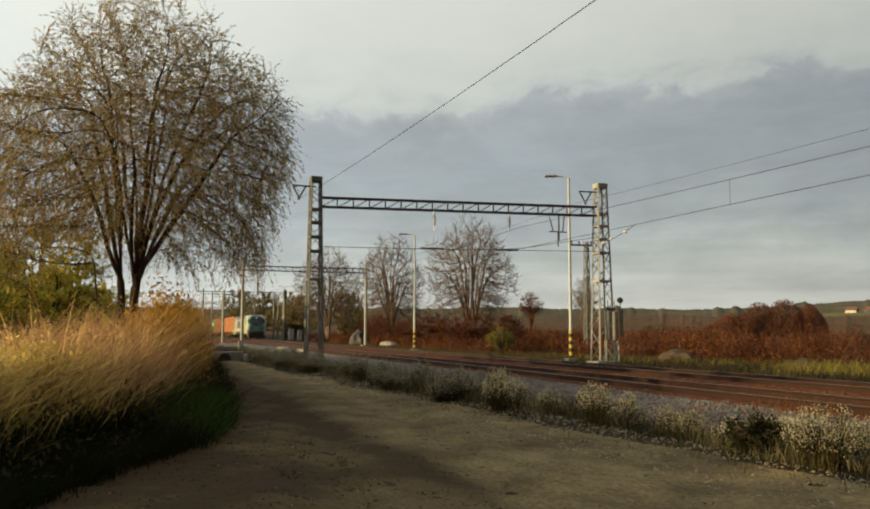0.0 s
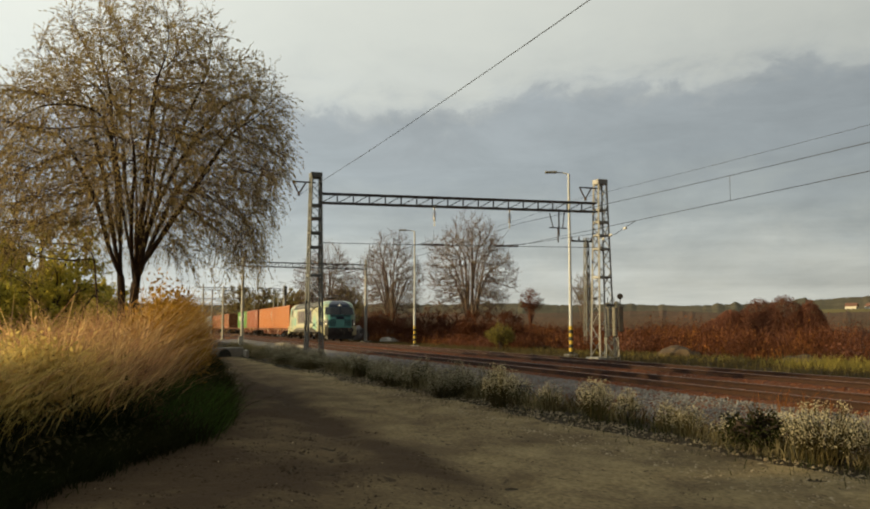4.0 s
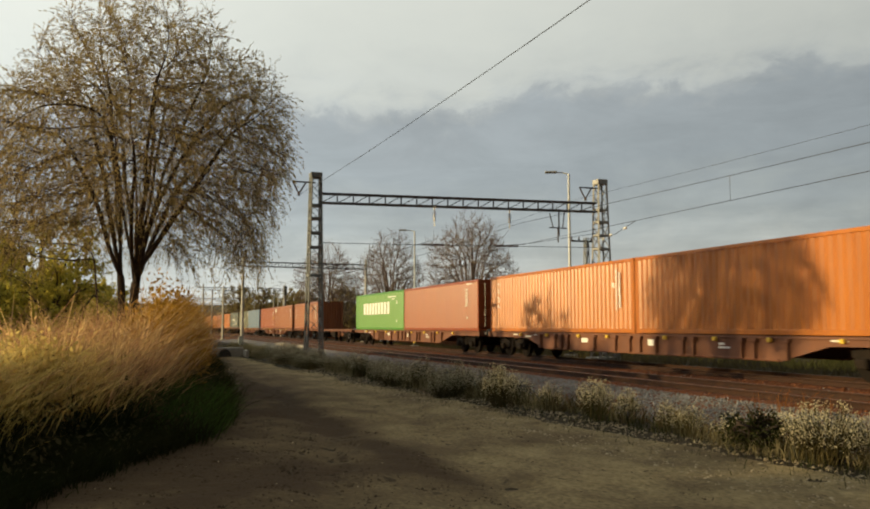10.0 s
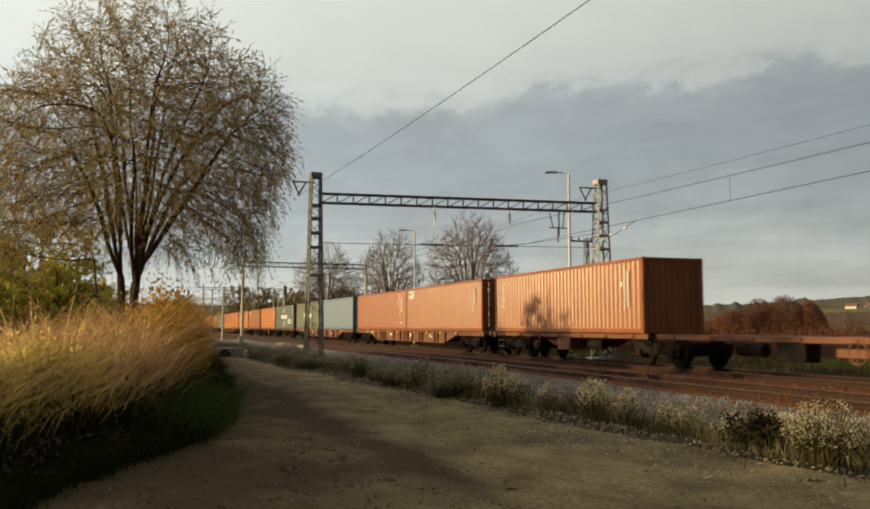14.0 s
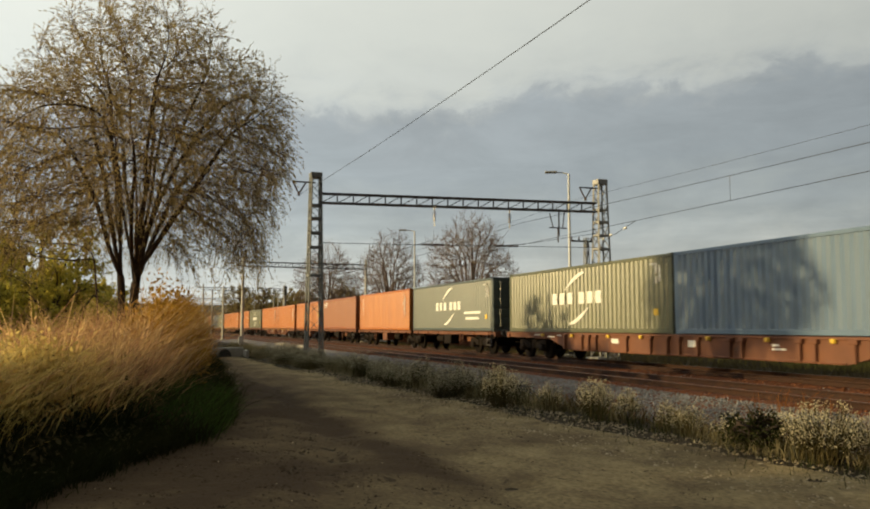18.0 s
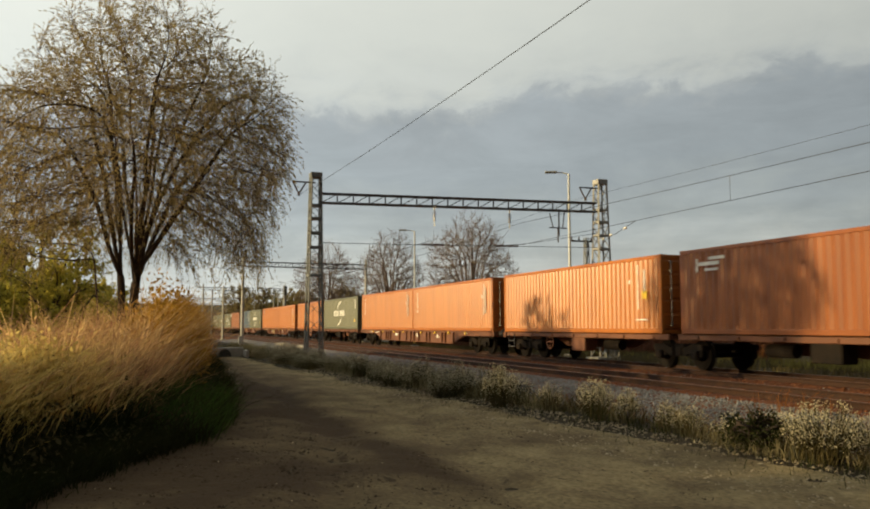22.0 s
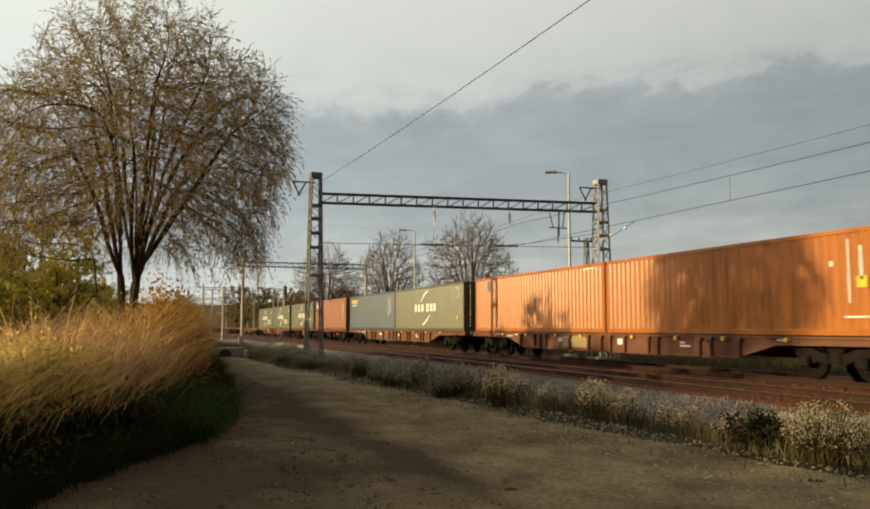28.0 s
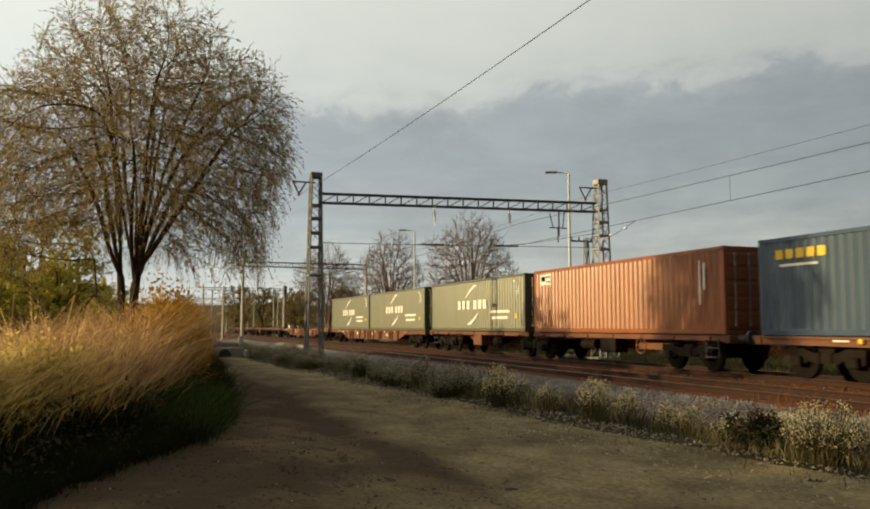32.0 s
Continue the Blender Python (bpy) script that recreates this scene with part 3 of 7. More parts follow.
def marks(kind, parent, body):
    """Lettering as plain blocks, just proud of the sheet facing the road."""
    y = -CW / 2 - 0.004

    def bars(name, boxes, m=LETTER, label=""):
        if name == "letter_block":
            g = Geo()
            for x0, x1, z0, z1 in boxes:
                g.box(x0, x1, y, y + 0.006, z0 * 0.895, z1 * 0.895)
            return part(name, g, m, parent, label)
        for x0, x1, z0, z1 in boxes:
            part(name, Geo().box(x0, x1, y, y + 0.006, z0 * 0.895, z1 * 0.895), m, parent, label)

    if kind == "big":            # nine heavy blocks across the middle
        for k in range(9):
            x = -3.8 + k * 0.767
            bars("letter_block", [(x, x + 0.56, 1.22, 2.13)])
        bars("code_bar", [(2.6, 4.4, 2.44, 2.50), (3.3, 4.1, 2.28, 2.33), (4.5, 4.62, 1.9, 2.2), (4.5, 4.62, 0.6, 0.75)])
    if kind in ("swoosh", "swoosh_eco"):
        for x in (-1.95, -1.35, -0.72, 0.18, 0.80, 1.40):
            bars("letter_block", [(x, x + 0.40, 1.24, 1.74)])
        for sgn in (1, -1):
            g = Geo()
            up, dn = [], []
            for k in range(13):
                a = k / 12
                xx, zz = -0.9 + 1.5 * a, 0.62 * math.sin(a * 1.45) + 0.08
                w = 0.085 * math.sin(math.pi * min(a * 0.8 + 0.08, 1))
                up.append((sgn * xx, y, 1.32 + sgn * (zz + 0.28 + w)))
                dn.append((sgn * xx, y, 1.32 + sgn * (zz + 0.28 - w)))
            g.loft([up, dn], closed=False, caps=False)
            part("curved_stroke", g, LETTER, parent, "white curved stroke")
        bars("code_bar", [(5.2, 5.28, 2.2, 2.6), (5.2, 5.28, 1.85, 2.1), (4.9, 5.1, 2.52, 2.6), (5.4, 5.48, 1.9, 2.5)])
        bars("sticker", [(5.08, 5.3, 0.68, 0.92)], GOLD, "yellow sticker")
    if kind == "swoosh_eco":
        bars("slogan_bar", [(2.3, 4.5, 0.98, 1.12), (2.5, 4.3, 0.66, 0.80)])
    if kind == "upright":        # a word written downwards near the rear end
        for k in range(6):
            z = 2.50 - k * 0.22
            bars("letter_block", [(-5.25, -5.02, z - 0.16, z - 0.11), (-5.25, -5.18, z - 0.16, z)] if k % 2 else [(-5.25, -5.02, z - 0.05, z), (-5.17, -5.10, z - 0.16, z)])
        bars("code_bar", [(4.95, 5.0, 0.9, 2.6), (4.75, 4.85, 1.8, 2.0), (5.15, 5.23, 1.0, 2.4)])
    if kind == "down_mid":
        for k in range(3):
            z = 2.42 - k * 0.36
            bars("letter_block", [(4.35, 4.70, z - 0.06, z), (4.48, 4.56, z - 0.28, z), (4.35, 4.70, z - 0.28, z - 0.22)])
        bars("code_bar", [(4.5, 5.3, 2.66, 2.72), (4.55, 4.66, 0.7, 0.85)])
    if kind == "sign":
        bars("sign_plate", [(-5.5, -4.55, 2.18, 2.66)], LETTER, "small white sign plate")
        bars("sign_bar", [(-5.42, -5.05, 2.36, 2.58), (-4.98, -4.62, 2.50, 2.58), (-4.98, -4.62, 2.28, 2.36)], PAINT["brown"])
        bars("code_bar", [(4.95, 5.0, 1.0, 2.5), (5.15, 5.23, 1.5, 2.4)])
    if kind == "tee":
        bars("sign_bar", [(-5.3, -4.25, 2.30, 2.42), (-5.3, -5.2, 2.1, 2.55), (-4.9, -4.3, 2.12, 2.2), (-4.7, -4.0, 2.48, 2.58)])
    if kind == "disc":
        g = Geo().disc((-4.4, y + 0.003, 2.15), 0.24, 0.008, "y", 18)
        part("round_sticker", g, PAINT["grey"], parent, "round pale sticker")
        bars("code_bar", [(4.6, 5.4, 2.66, 2.72)])
    if kind == "yellow":
        for k in range(5):
            x = -5.45 + k * 0.36
            bars("letter_block", [(x, x + 0.27, 2.24, 2.52)], GOLD)
        bars("code_bar", [(-5.3, -4.0, 2.02, 2.09)], LETTER)
        bars("code_bar", [(4.55, 4.63, 1.0, 2.5), (4.95, 5.05, 1.2, 2.45)], LETTER)
    if kind == "codes":
        bars("code_bar", [(4.75, 4.80, 0.9, 2.6), (5.1, 5.18, 1.5, 2.4), (4.2, 4.3, 1.9, 2.05), (4.6, 5.3, 0.5, 0.55)])
        bars("sticker", [(5.0, 5.3, 1.3, 1.6)], GOLD, "small yellow sticker")


def container(u, colour, label, mark="", doors_front=True):
    """A forty-foot box with its front end u metres behind the locomotive's front."""
    m = PAINT[colour]
    c = thing("shipping_container", pose(0, T1, DECK), label, "shipping container", "containers on the train")
    part("side_panel", shared("side_panel", mk_side, m), m, c)
    part("side_panel", shared("back_panel", mk_side_back, m), m, c)
    part("roof", shared("container_roof", mk_roof, m), m, c)
    part("container_floor", shared("container_floor", mk_floor, m), m, c)
    ends = []
    for s in (1, -1):
        if (s == 1) == doors_front:
            for t in (1, -1):
                d = part("door", shared("container_door", mk_leaf, m), m, c, "door leaf with locking bars")
                d.matrix_basis = pose(s * (CL / 2 - 0.02), 0, 0, 0, 0, 0 if s > 0 else 180) @ Matrix.Diagonal((1, t, 1, 1))
                for y in (0.35, 0.85):
                    part("locking_bar", shared("locking_bar", mk_bar, GALV), GALV, d, "galvanised locking bar").location = (0, y, 0)
        else:
            e = part("end_wall", shared("end_wall", mk_end, m), m, c)
            e.matrix_basis = pose(0, 0, 0, 0, 0, 0 if s > 0 else 180)
        for t in (1, -1):
            part("corner_post", shared("corner_post", mk_post, m), m, c).location = (s * (CL / 2 - 0.075), t * (CW / 2 - 0.06), 0)
            for z in (0.059, CH - 0.059):
                part("corner_casting", shared("corner_casting", mk_casting, m), m, c).location = (s * (CL / 2 - 0.089), t * (CW / 2 - 0.081), z)
        for z in (0.08, CH - 0.07):
            part("end_rail", shared("end_rail", mk_crossrail, m), m, c).location = (s * (CL / 2 - 0.055), 0, z)
    for t in (1, -1):
        part("top_rail", shared("top_rail", mk_toprail, m), m, c).location = (0, t * (CW / 2 - 0.03), 0)
        part("bottom_rail", shared("bottom_rail", mk_botrail, m), m, c).location = (0, t * (CW / 2 - 0.03), 0)
    if mark:
        marks(mark, c, m)
    MOVING.append((c, u + CL / 2, DECK))
    return c


FRAME = mat("rust_red_wagon_frame", (0.17, 0.066, 0.032), (0.11, 0.045, 0.025), 1.0, 0.7, 0, 0.15, rust=(0.10, 0.06, 0.045), rust_at=0.58, grain=0.25)
# near-black: shade under the train is put into bogie and wheel colours
BOGIE = mat("shaded_dusty_bogie_steel", (0.012, 0.010, 0.009), (0.022, 0.016, 0.012), 3, 0.85, 0.1, 0.3)
WHEEL = mat("wheel_steel", (0.016, 0.013, 0.011), (0.011, 0.009, 0.008), 3, 0.9, 0.2, 0.1)


def mk_wheelset():
    g = Geo()
    for s in (-1, 1):
        g.disc((0, s * 0.755, 0), 0.46, 0.11, "y", 26, 0.015)
        g.disc((0, s * 0.69, 0), 0.49, 0.03, "y", 26)
        g.disc((0, s * 0.83, 0), 0.17, 0.06, "y", 14, 0.01)
    return g.tube([(0, -1.0, 0), (0, 1.0, 0)], 0.08, 10)


def mk_bogieframe():
    g = Geo()
    for s in (-1, 1):
        y = s * 1.0
        prof = [(-1.25, 0.62), (-1.25, 0.78), (-0.7, 0.80), (-0.35, 0.68), (0.35, 0.68), (0.7, 0.80), (1.25, 0.78), (1.25, 0.62), (0.75, 0.58), (0.4, 0.42), (-0.4, 0.42), (-0.75, 0.58)]
        g.loft([[(x, y - 0.06, z) for x, z in prof], [(x, y + 0.06, z) for x, z in prof]])
        for x in (-0.9, 0.9):
            g.box(x - 0.17, x + 0.17, y - 0.11 + s * 0.06, y + 0.11 + s * 0.06, 0.33, 0.60, 0.04)
            for dx in (-0.25, 0.25):
                g.tube([(x + dx, y, 0.42), (x + dx, y, 0.66)], 0.07, 8)
        for x in (-0.2, 0.2):
            g.tube([(x, y + s * 0.05, 0.44), (x, y + s * 0.05, 0.70)], 0.08, 8)
    g.box(-0.25, 0.25, -1.0, 1.0, 0.50, 0.80, 0.03)
    for x in (-1.2, 1.2):
        g.box(x - 0.06, x + 0.06, -1.0, 1.0, 0.62, 0.74)
    return g


def bogie(parent, x):
    b = part("bogie", shared("bogie_frame", mk_bogieframe, BOGIE), BOGIE, parent, "dark two-axle bogie")
    b.location = (x, 0, 0)
    for dx in (-0.9, 0.9):
        w = part("wheelset", shared("wheelset", mk_wheelset, WHEEL), WHEEL, b)
        w.location = (dx, 0, 0.463)
        WHEELS.append((w, (dx, 0.463)))
    return b


def buffers(parent, x, s):
    for y in (-0.875, 0.875):
        g = Geo().tube([(0, y, 1.0), (s * 0.3, y, 1.0)], 0.10, 10).tube([(s * 0.28, y, 1.03), (s * 0.50, y, 1.03)], 0.075, 10)
        g.disc((s * 0.50, y, 1.03), 0.21, 0.05, "x", 16, 0.01)
        o = part("buffer", g, DARKSTEEL, parent)
        o.location = (x, 0, 0)
    g = Geo().box(-0.05, 0.05, -0.12, 0.12, 0.9, 1.1, 0.02).beam((0, 0, 1.0), (s * 0.55, 0, 0.93), 0.07).tube([(s * 0.3, 0.2, 1.0), (s * 0.5, 0.25, 0.7), (s * 0.72, 0.2, 0.9)], 0.025, 6)
    part("coupling", g, DARKSTEEL, parent).location = (x, 0, 0)


def deep_wagon(u0, u1, sign=False):
    """Long container flat with deep ribbed side sills between its two bogies."""
    L = u1 - u0
    w = thing("container_wagon", pose(0, T1, 0), "rust-red container flat wagon with deep ribbed side sills", "wagon", "wagons of the train")
    e = L / 2 - 0.62
    for s in (-1, 1):
        y = s * 1.16
        prof = [(-e, 1.07), (-e, 0.88), (-e + 3.9, 0.85), (-e + 5.6, 0.42), (e - 5.6, 0.42), (e - 3.9, 0.85), (e, 0.88), (e, 1.07)]
        g = Geo().loft([[(x, y - 0.03, z) for x, z in prof], [(x, y + 0.03, z) for x, z in prof]])
        g.box(-e, e, y - 0.07, y + 0.07, 1.02, 1.095, 0.01)
        g.box(-e + 5.6, e - 5.6, y - 0.08, y + 0.08, 0.44, 0.49, 0.01)
        part("side_sill", g, FRAME, w)
        rib = Geo().box(-0.06, 0.06, -0.05, 0.05, 0.46, 1.02, 0.012).box(-0.13, 0.13, -0.07, 0.06, 0.92, 1.03, 0.012)
        rm = rib.mesh("stanchion", FRAME)
        for gx in (-6.9, -5.6, -5.1, -4.6, -2.6, -1.2, -0.3, 0.3, 1.2, 2.6, 3.1, 5.2, 5.7, 6.9):
            part("stanchion", rm, FRAME, w).location = (gx * L / 25.4, y + s * 0.08, 0)
        for gx in (-8.7, -6.3, -3.7, -1.7, 1.7, 4.1, 6.3, 8.7):
            part("latch", Geo().box(gx * L / 25.4 - 0.07, gx * L / 25.4 + 0.07, y + s * 0.1 - 0.05, y + s * 0.1 + 0.05, 0.93, 1.05, 0.02), GOLD, w, "yellow container latch")
        if s < 0:
            for x, z, a, b in ((-9.6, 0.97, 0.5, 0.06), (-8.4, 0.90, 0.6, 0.05), (-7.6, 0.97, 0.35, 0.05), (-3.6, 0.75, 0.45, 0.16), (0.7, 0.72, 0.5, 0.20), (4.2, 0.82, 0.25, 0.06), (4.2, 0.72, 0.5, 0.05), (8.3, 0.97, 0.5, 0.06)):
                part("marking_bar", Geo().box(x * L / 25.4, x * L / 25.4 + a, y - 0.036, y - 0.03, z, z + b), LETTER, w, "faded white marking bar")
            if sign:
                part("sign_plate", Geo().box(-4.3 + 1, -2.2 + 1, y - 0.05, y - 0.036, 0.55, 1.0), mat("cream_plate", (0.36, 0.27, 0.13), bump=0.05), w, "pale yellow plate")
    g = Geo().box(-e, e, -0.25, 0.25, 0.80, 1.03)
    for k in range(14):
        x = -e + 0.3 + k * (2 * e - 0.6) / 13
        g.box(x - 0.12, x + 0.12, -1.1, 1.1, 0.92, 1.06)
    part("deck_frame", g, FRAME, w)
    for s in (-1, 1):
        part("headstock", Geo().box(s * e - 0.12, s * e + 0.12, -1.25, 1.25, 0.86, 1.09, 0.02), FRAME, w)
        buffers(w, s * (e + 0.1), s)
        bogie(w, s * (L / 2 - 2.75))
    MOVING.append((w, (u0 + u1) / 2, 0))
    return w


def flat_wagon(u0, u1):
    """Articulated low flat: slim frame, three bogies, boxes and wheels in plain view."""
    L = u1 - u0
    w = thing("flat_wagon", pose(0, T1, 0), "brown articulated container flat with a slim open frame", "wagon", "wagons of the train")
    e = L / 2 - 0.62
    for h in (-1, 1):
        a, b = sorted((h * 0.25, h * e))
        for s in (-1, 1):
            y = s * 1.12
            g = Geo()
            g.box(a, b, y - 0.06, y + 0.06, 0.92, 1.09, 0.015)
            part("side_beam", g, FRAME, w)
            for x in np.linspace(a + 0.9, b - 0.9, 7):
                part("twistlock", Geo().box(x - 0.12, x + 0.12, y + s * 0.06 - 0.05, y + s * 0.06 + 0.05, 0.94, 1.06, 0.015), FRAME, w)
        prof = [(a, 1.03), (a, 0.92), (a + 2.9, 0.92), (a + 4.0, 0.55), (b - 4.0, 0.55), (b - 2.9, 0.92), (b, 0.92), (b, 1.03)]
        part("centre_sill", Geo().loft([[(x, -0.2, z) for x, z in prof], [(x, 0.2, z) for x, z in prof]]), FRAME, w)
        g = Geo()
        for x in np.linspace(a + 0.5, b - 0.5, 8):
            g.box(x - 0.1, x + 0.1, -1.08, 1.08, 0.92, 1.05)
        part("cross_beams", g, FRAME, w)
        part("brake_box", Geo().box(h * 6.1 - 0.5, h * 6.1 + 0.5, -1.15, -0.6, 0.42, 0.95, 0.03), BOGIE if h > 0 else FRAME, w, "boxy brake cabinet")
        part("air_tank", Geo().tube([(h * 4.2 - 0.5, -0.7, 0.68), (h * 4.2 + 0.5, -0.7, 0.68)], 0.19, 12), BOGIE, w)
        g = Geo().tube([(h * 8.3 + 0.28 * math.cos(k * 0.5236), -1.2, 0.72 + 0.28 * math.sin(k * 0.5236)) for k in range(13)], 0.022, 6)
        g.beam((h * 8.3 - 0.26, -1.2, 0.72), (h * 8.3 + 0.26, -1.2, 0.72), 0.025).beam((h * 8.3, -1.2, 0.42), (h * 8.3, -1.2, 0.98), 0.025)
        part("hand_wheel", g, FRAME, w)
        g = Geo()
        for z in (0.45, 0.72):
            g.beam((h * (e - 0.7) - 0.28, -1.2, z), (h * (e - 0.7) + 0.28, -1.2, z), 0.04)
        for dx in (-0.28, 0.28):
            g.beam((h * (e - 0.7) + dx, -1.2, 0.42), (h * (e - 0.7) + dx, -1.2, 0.98), 0.035)
        part("step", g, DARKSTEEL, w)
        part("headstock", Geo().box(h * e - 0.12, h * e + 0.12, -1.25, 1.25, 0.86, 1.09, 0.02), FRAME, w)
        buffers(w, h * (e + 0.1), h)
        bogie(w, h * (L / 2 - 2.75))
    bogie(w, 0)
    MOVING.append((w, (u0 + u1) / 2, 0))
    return w
O, B, M_ = "weathered orange steel container with upright ribs", "brick-red steel container with upright ribs", "red-brown steel container, scratched and rust-streaked"
SW = "dark blue-green container with white blocks and curved strokes"
CONS = [(19.95, "orange", O, "", False), (32.20, "orange", O, "upright", True), (45.95, "maroon", M_, "down_mid", True),
        (58.20, "green", "bright green container with a row of white blocks", "big", True),
        (84.95, "brown", B, "upright", False), (98.75, "brown", B, "sign", True), (111.00, "maroon", "red-brown container with worn patches of lettering", "codes", False),
        (124.75, "grey", "faded blue container, dented and dusty", "", True), (137.05, "olive", "navy container painted in its sunlit olive tone, with white blocks and curved strokes", "swoosh", True),
        (151.07, "navy", SW, "swoosh_eco", True), (164.03, "orange", O, "upright", True), (177.55, "brown", B, "tee", True), (190.74, "orange", O, "codes", True),
        (204.25, "orange", O, "upright", True), (216.50, "orange", O, "upright", True), (230.09, "olive", "navy container painted in its sunlit olive tone, with white blocks and curved strokes", "swoosh", True), (243.23, "orange", O, "codes", True),
        (257.10, "orange", O, "codes", True), (269.40, "orange", O, "disc", False), (283.20, "olive", "navy container painted in its sunlit olive tone, with white blocks and curved strokes", "swoosh", True),
        (295.48, "blue", "dark blue container with yellow blocks", "yellow", False), (309.09, "brown", B, "sign", True), (322.19, "olive", "navy container painted in its sunlit olive tone, with white blocks and curved strokes", "swoosh_eco", True),
        (335.67, "olive", "navy container painted in its sunlit olive tone, with white blocks and curved strokes", "swoosh_eco", True), (348.20, "olive", "navy container painted in its sunlit olive tone, with white blocks and curved strokes", "swoosh_eco", True)]
for u, col, lab, mk, df in CONS:
    container(u, col, lab, mk, df)
for u0, u1, kind in ((19.3, 45.1, 0), (45.3, 71.1, 0), (71.3, 97.8, 1), (98.0, 123.9, 0), (124.1, 150.0, 0), (150.3, 176.9, 1), (176.9, 203.5, 1),
                     (203.6, 229.4, 0), (229.4, 256.1, 1), (256.4, 282.3, 0), (282.5, 308.4, 0), (308.4, 335.0, 1), (335.0, 361.1, 0), (361.3, 387.3, 0), (387.5, 413.5, 1), (413.7, 439.7, 1)):
    (flat_wagon if kind else deep_wagon)(u0, u1, **({"sign": u0 == 256.4} if not kind else {}))
# ---- locomotive ----
def cream_mat():
    """Cream body with soft mint and teal clouds."""
    m = mat("cream_and_mint_livery", (0.42, 0.41, 0.27), (0.46, 0.43, 0.29), 0.6, 0.4, 0, 0.0, grain=0.06, spec=0.5)
    nt = m.node_tree
    bs = nt.nodes["Principled BSDF"]
    src = bs.inputs["Base Color"].links[0].from_socket
    tc = nt.nodes.new("ShaderNodeTexCoord")
    no = nt.nodes.new("ShaderNodeTexNoise")
    no.inputs["Scale"].default_value, no.inputs["Detail"].default_value, no.inputs["Distortion"].default_value = 0.9, 3, 0.6
    nt.links.new(tc.outputs["Object"], no.inputs["Vector"])
    last = None
    for cx_, cz_, r_ in ((8.6, 3.0, 1.7), (7.2, 2.6, 0.9), (5.1, 1.5, 1.5), (-5.3, 3.0, 1.3), (-8.3, 3.1, 1.0), (-6.6, 1.6, 0.9), (1.0, 3.4, 0.7)):
        ds = nt.nodes.new("ShaderNodeVectorMath")
        ds.operation = "DISTANCE"
        mp_ = nt.nodes.new("ShaderNodeMapping")
        mp_.inputs["Scale"].default_value = (1, 0, 1)
        nt.links.new(tc.outputs["Object"], mp_.inputs[0])
        nt.links.new(mp_.outputs[0], ds.inputs[0])
        ds.inputs[1].default_value = (cx_, 0, cz_)
        mr = nt.nodes.new("ShaderNodeMapRange")
        mr.interpolation_type = "SMOOTHSTEP"
        for k_, v_ in (("From Min", r_ * 0.25), ("From Max", r_), ("To Min", 1.0), ("To Max", 0.0)):
            mr.inputs[k_].default_value = v_
        nt.links.new(ds.outputs["Value"], mr.inputs["Value"])
        if last is None:
            last = mr.outputs[0]
        else:
            mm = nt.nodes.new("ShaderNodeMath")
            mm.operation = "MAXIMUM"
            nt.links.new(last, mm.inputs[0])
            nt.links.new(mr.outputs[0], mm.inputs[1])
            last = mm.outputs[0]
    ml = nt.nodes.new("ShaderNodeMath")
    ml.operation = "MULTIPLY"
    nv = nt.nodes.new("ShaderNodeMapRange")
    for k_, v_ in (("From Min", 0.3), ("From Max", 0.62), ("To Min", 0.25), ("To Max", 1.0)):
        nv.inputs[k_].default_value = v_
    nt.links.new(no.outputs["Fac"], nv.inputs["Value"])
    nt.links.new(last, ml.inputs[0])
    nt.links.new(nv.outputs[0], ml.inputs[1])
    cr_ = nt.nodes.new("ShaderNodeValToRGB")
    cr_.color_ramp.elements[0].position, cr_.color_ramp.elements[0].color = 0.0, (0.46, 0.44, 0.28, 1)
    cr_.color_ramp.elements[1].position, cr_.color_ramp.elements[1].color = 0.9, (0.20, 0.46, 0.38, 1)
    e = cr_.color_ramp.elements.new(0.4)
    e.color = (0.31, 0.42, 0.29, 1)
    nt.links.new(ml.outputs[0], cr_.inputs[0])
    mx = nt.nodes.new("ShaderNodeMix")
    mx.data_type = "RGBA"
    mx.inputs[0].default_value = 0.85
    nt.links.new(src, mx.inputs[6])
    nt.links.new(cr_.outputs[0], mx.inputs[7])
    nt.links.new(mx.outputs[2], bs.inputs["Base Color"])
    return m


CREAM = cream_mat()
TEAL = mat("teal_front_paint", (0.15, 0.45, 0.42), (0.12, 0.38, 0.36), 1.2, 0.35, 0, 0, grain=0.05, spec=0.5)
MASK = mat("navy_cab_mask", (0.012, 0.022, 0.05), (0.016, 0.03, 0.06), 2, 0.3, 0, 0, spec=0.5)
ROOFG = mat("grey_roof_paint", (0.12, 0.12, 0.11), (0.085, 0.085, 0.08), 1.5, 0.7, 0, 0.1)
SKIRT = mat("dusty_grey_skirt", (0.075, 0.068, 0.055), (0.045, 0.04, 0.034), 2, 0.75, 0, 0.15)
BEIGE = mat("grey_beige_logo_panel", (0.36, 0.345, 0.25), (0.31, 0.30, 0.21), 1.5, 0.5, 0, 0.0, grain=0.05)
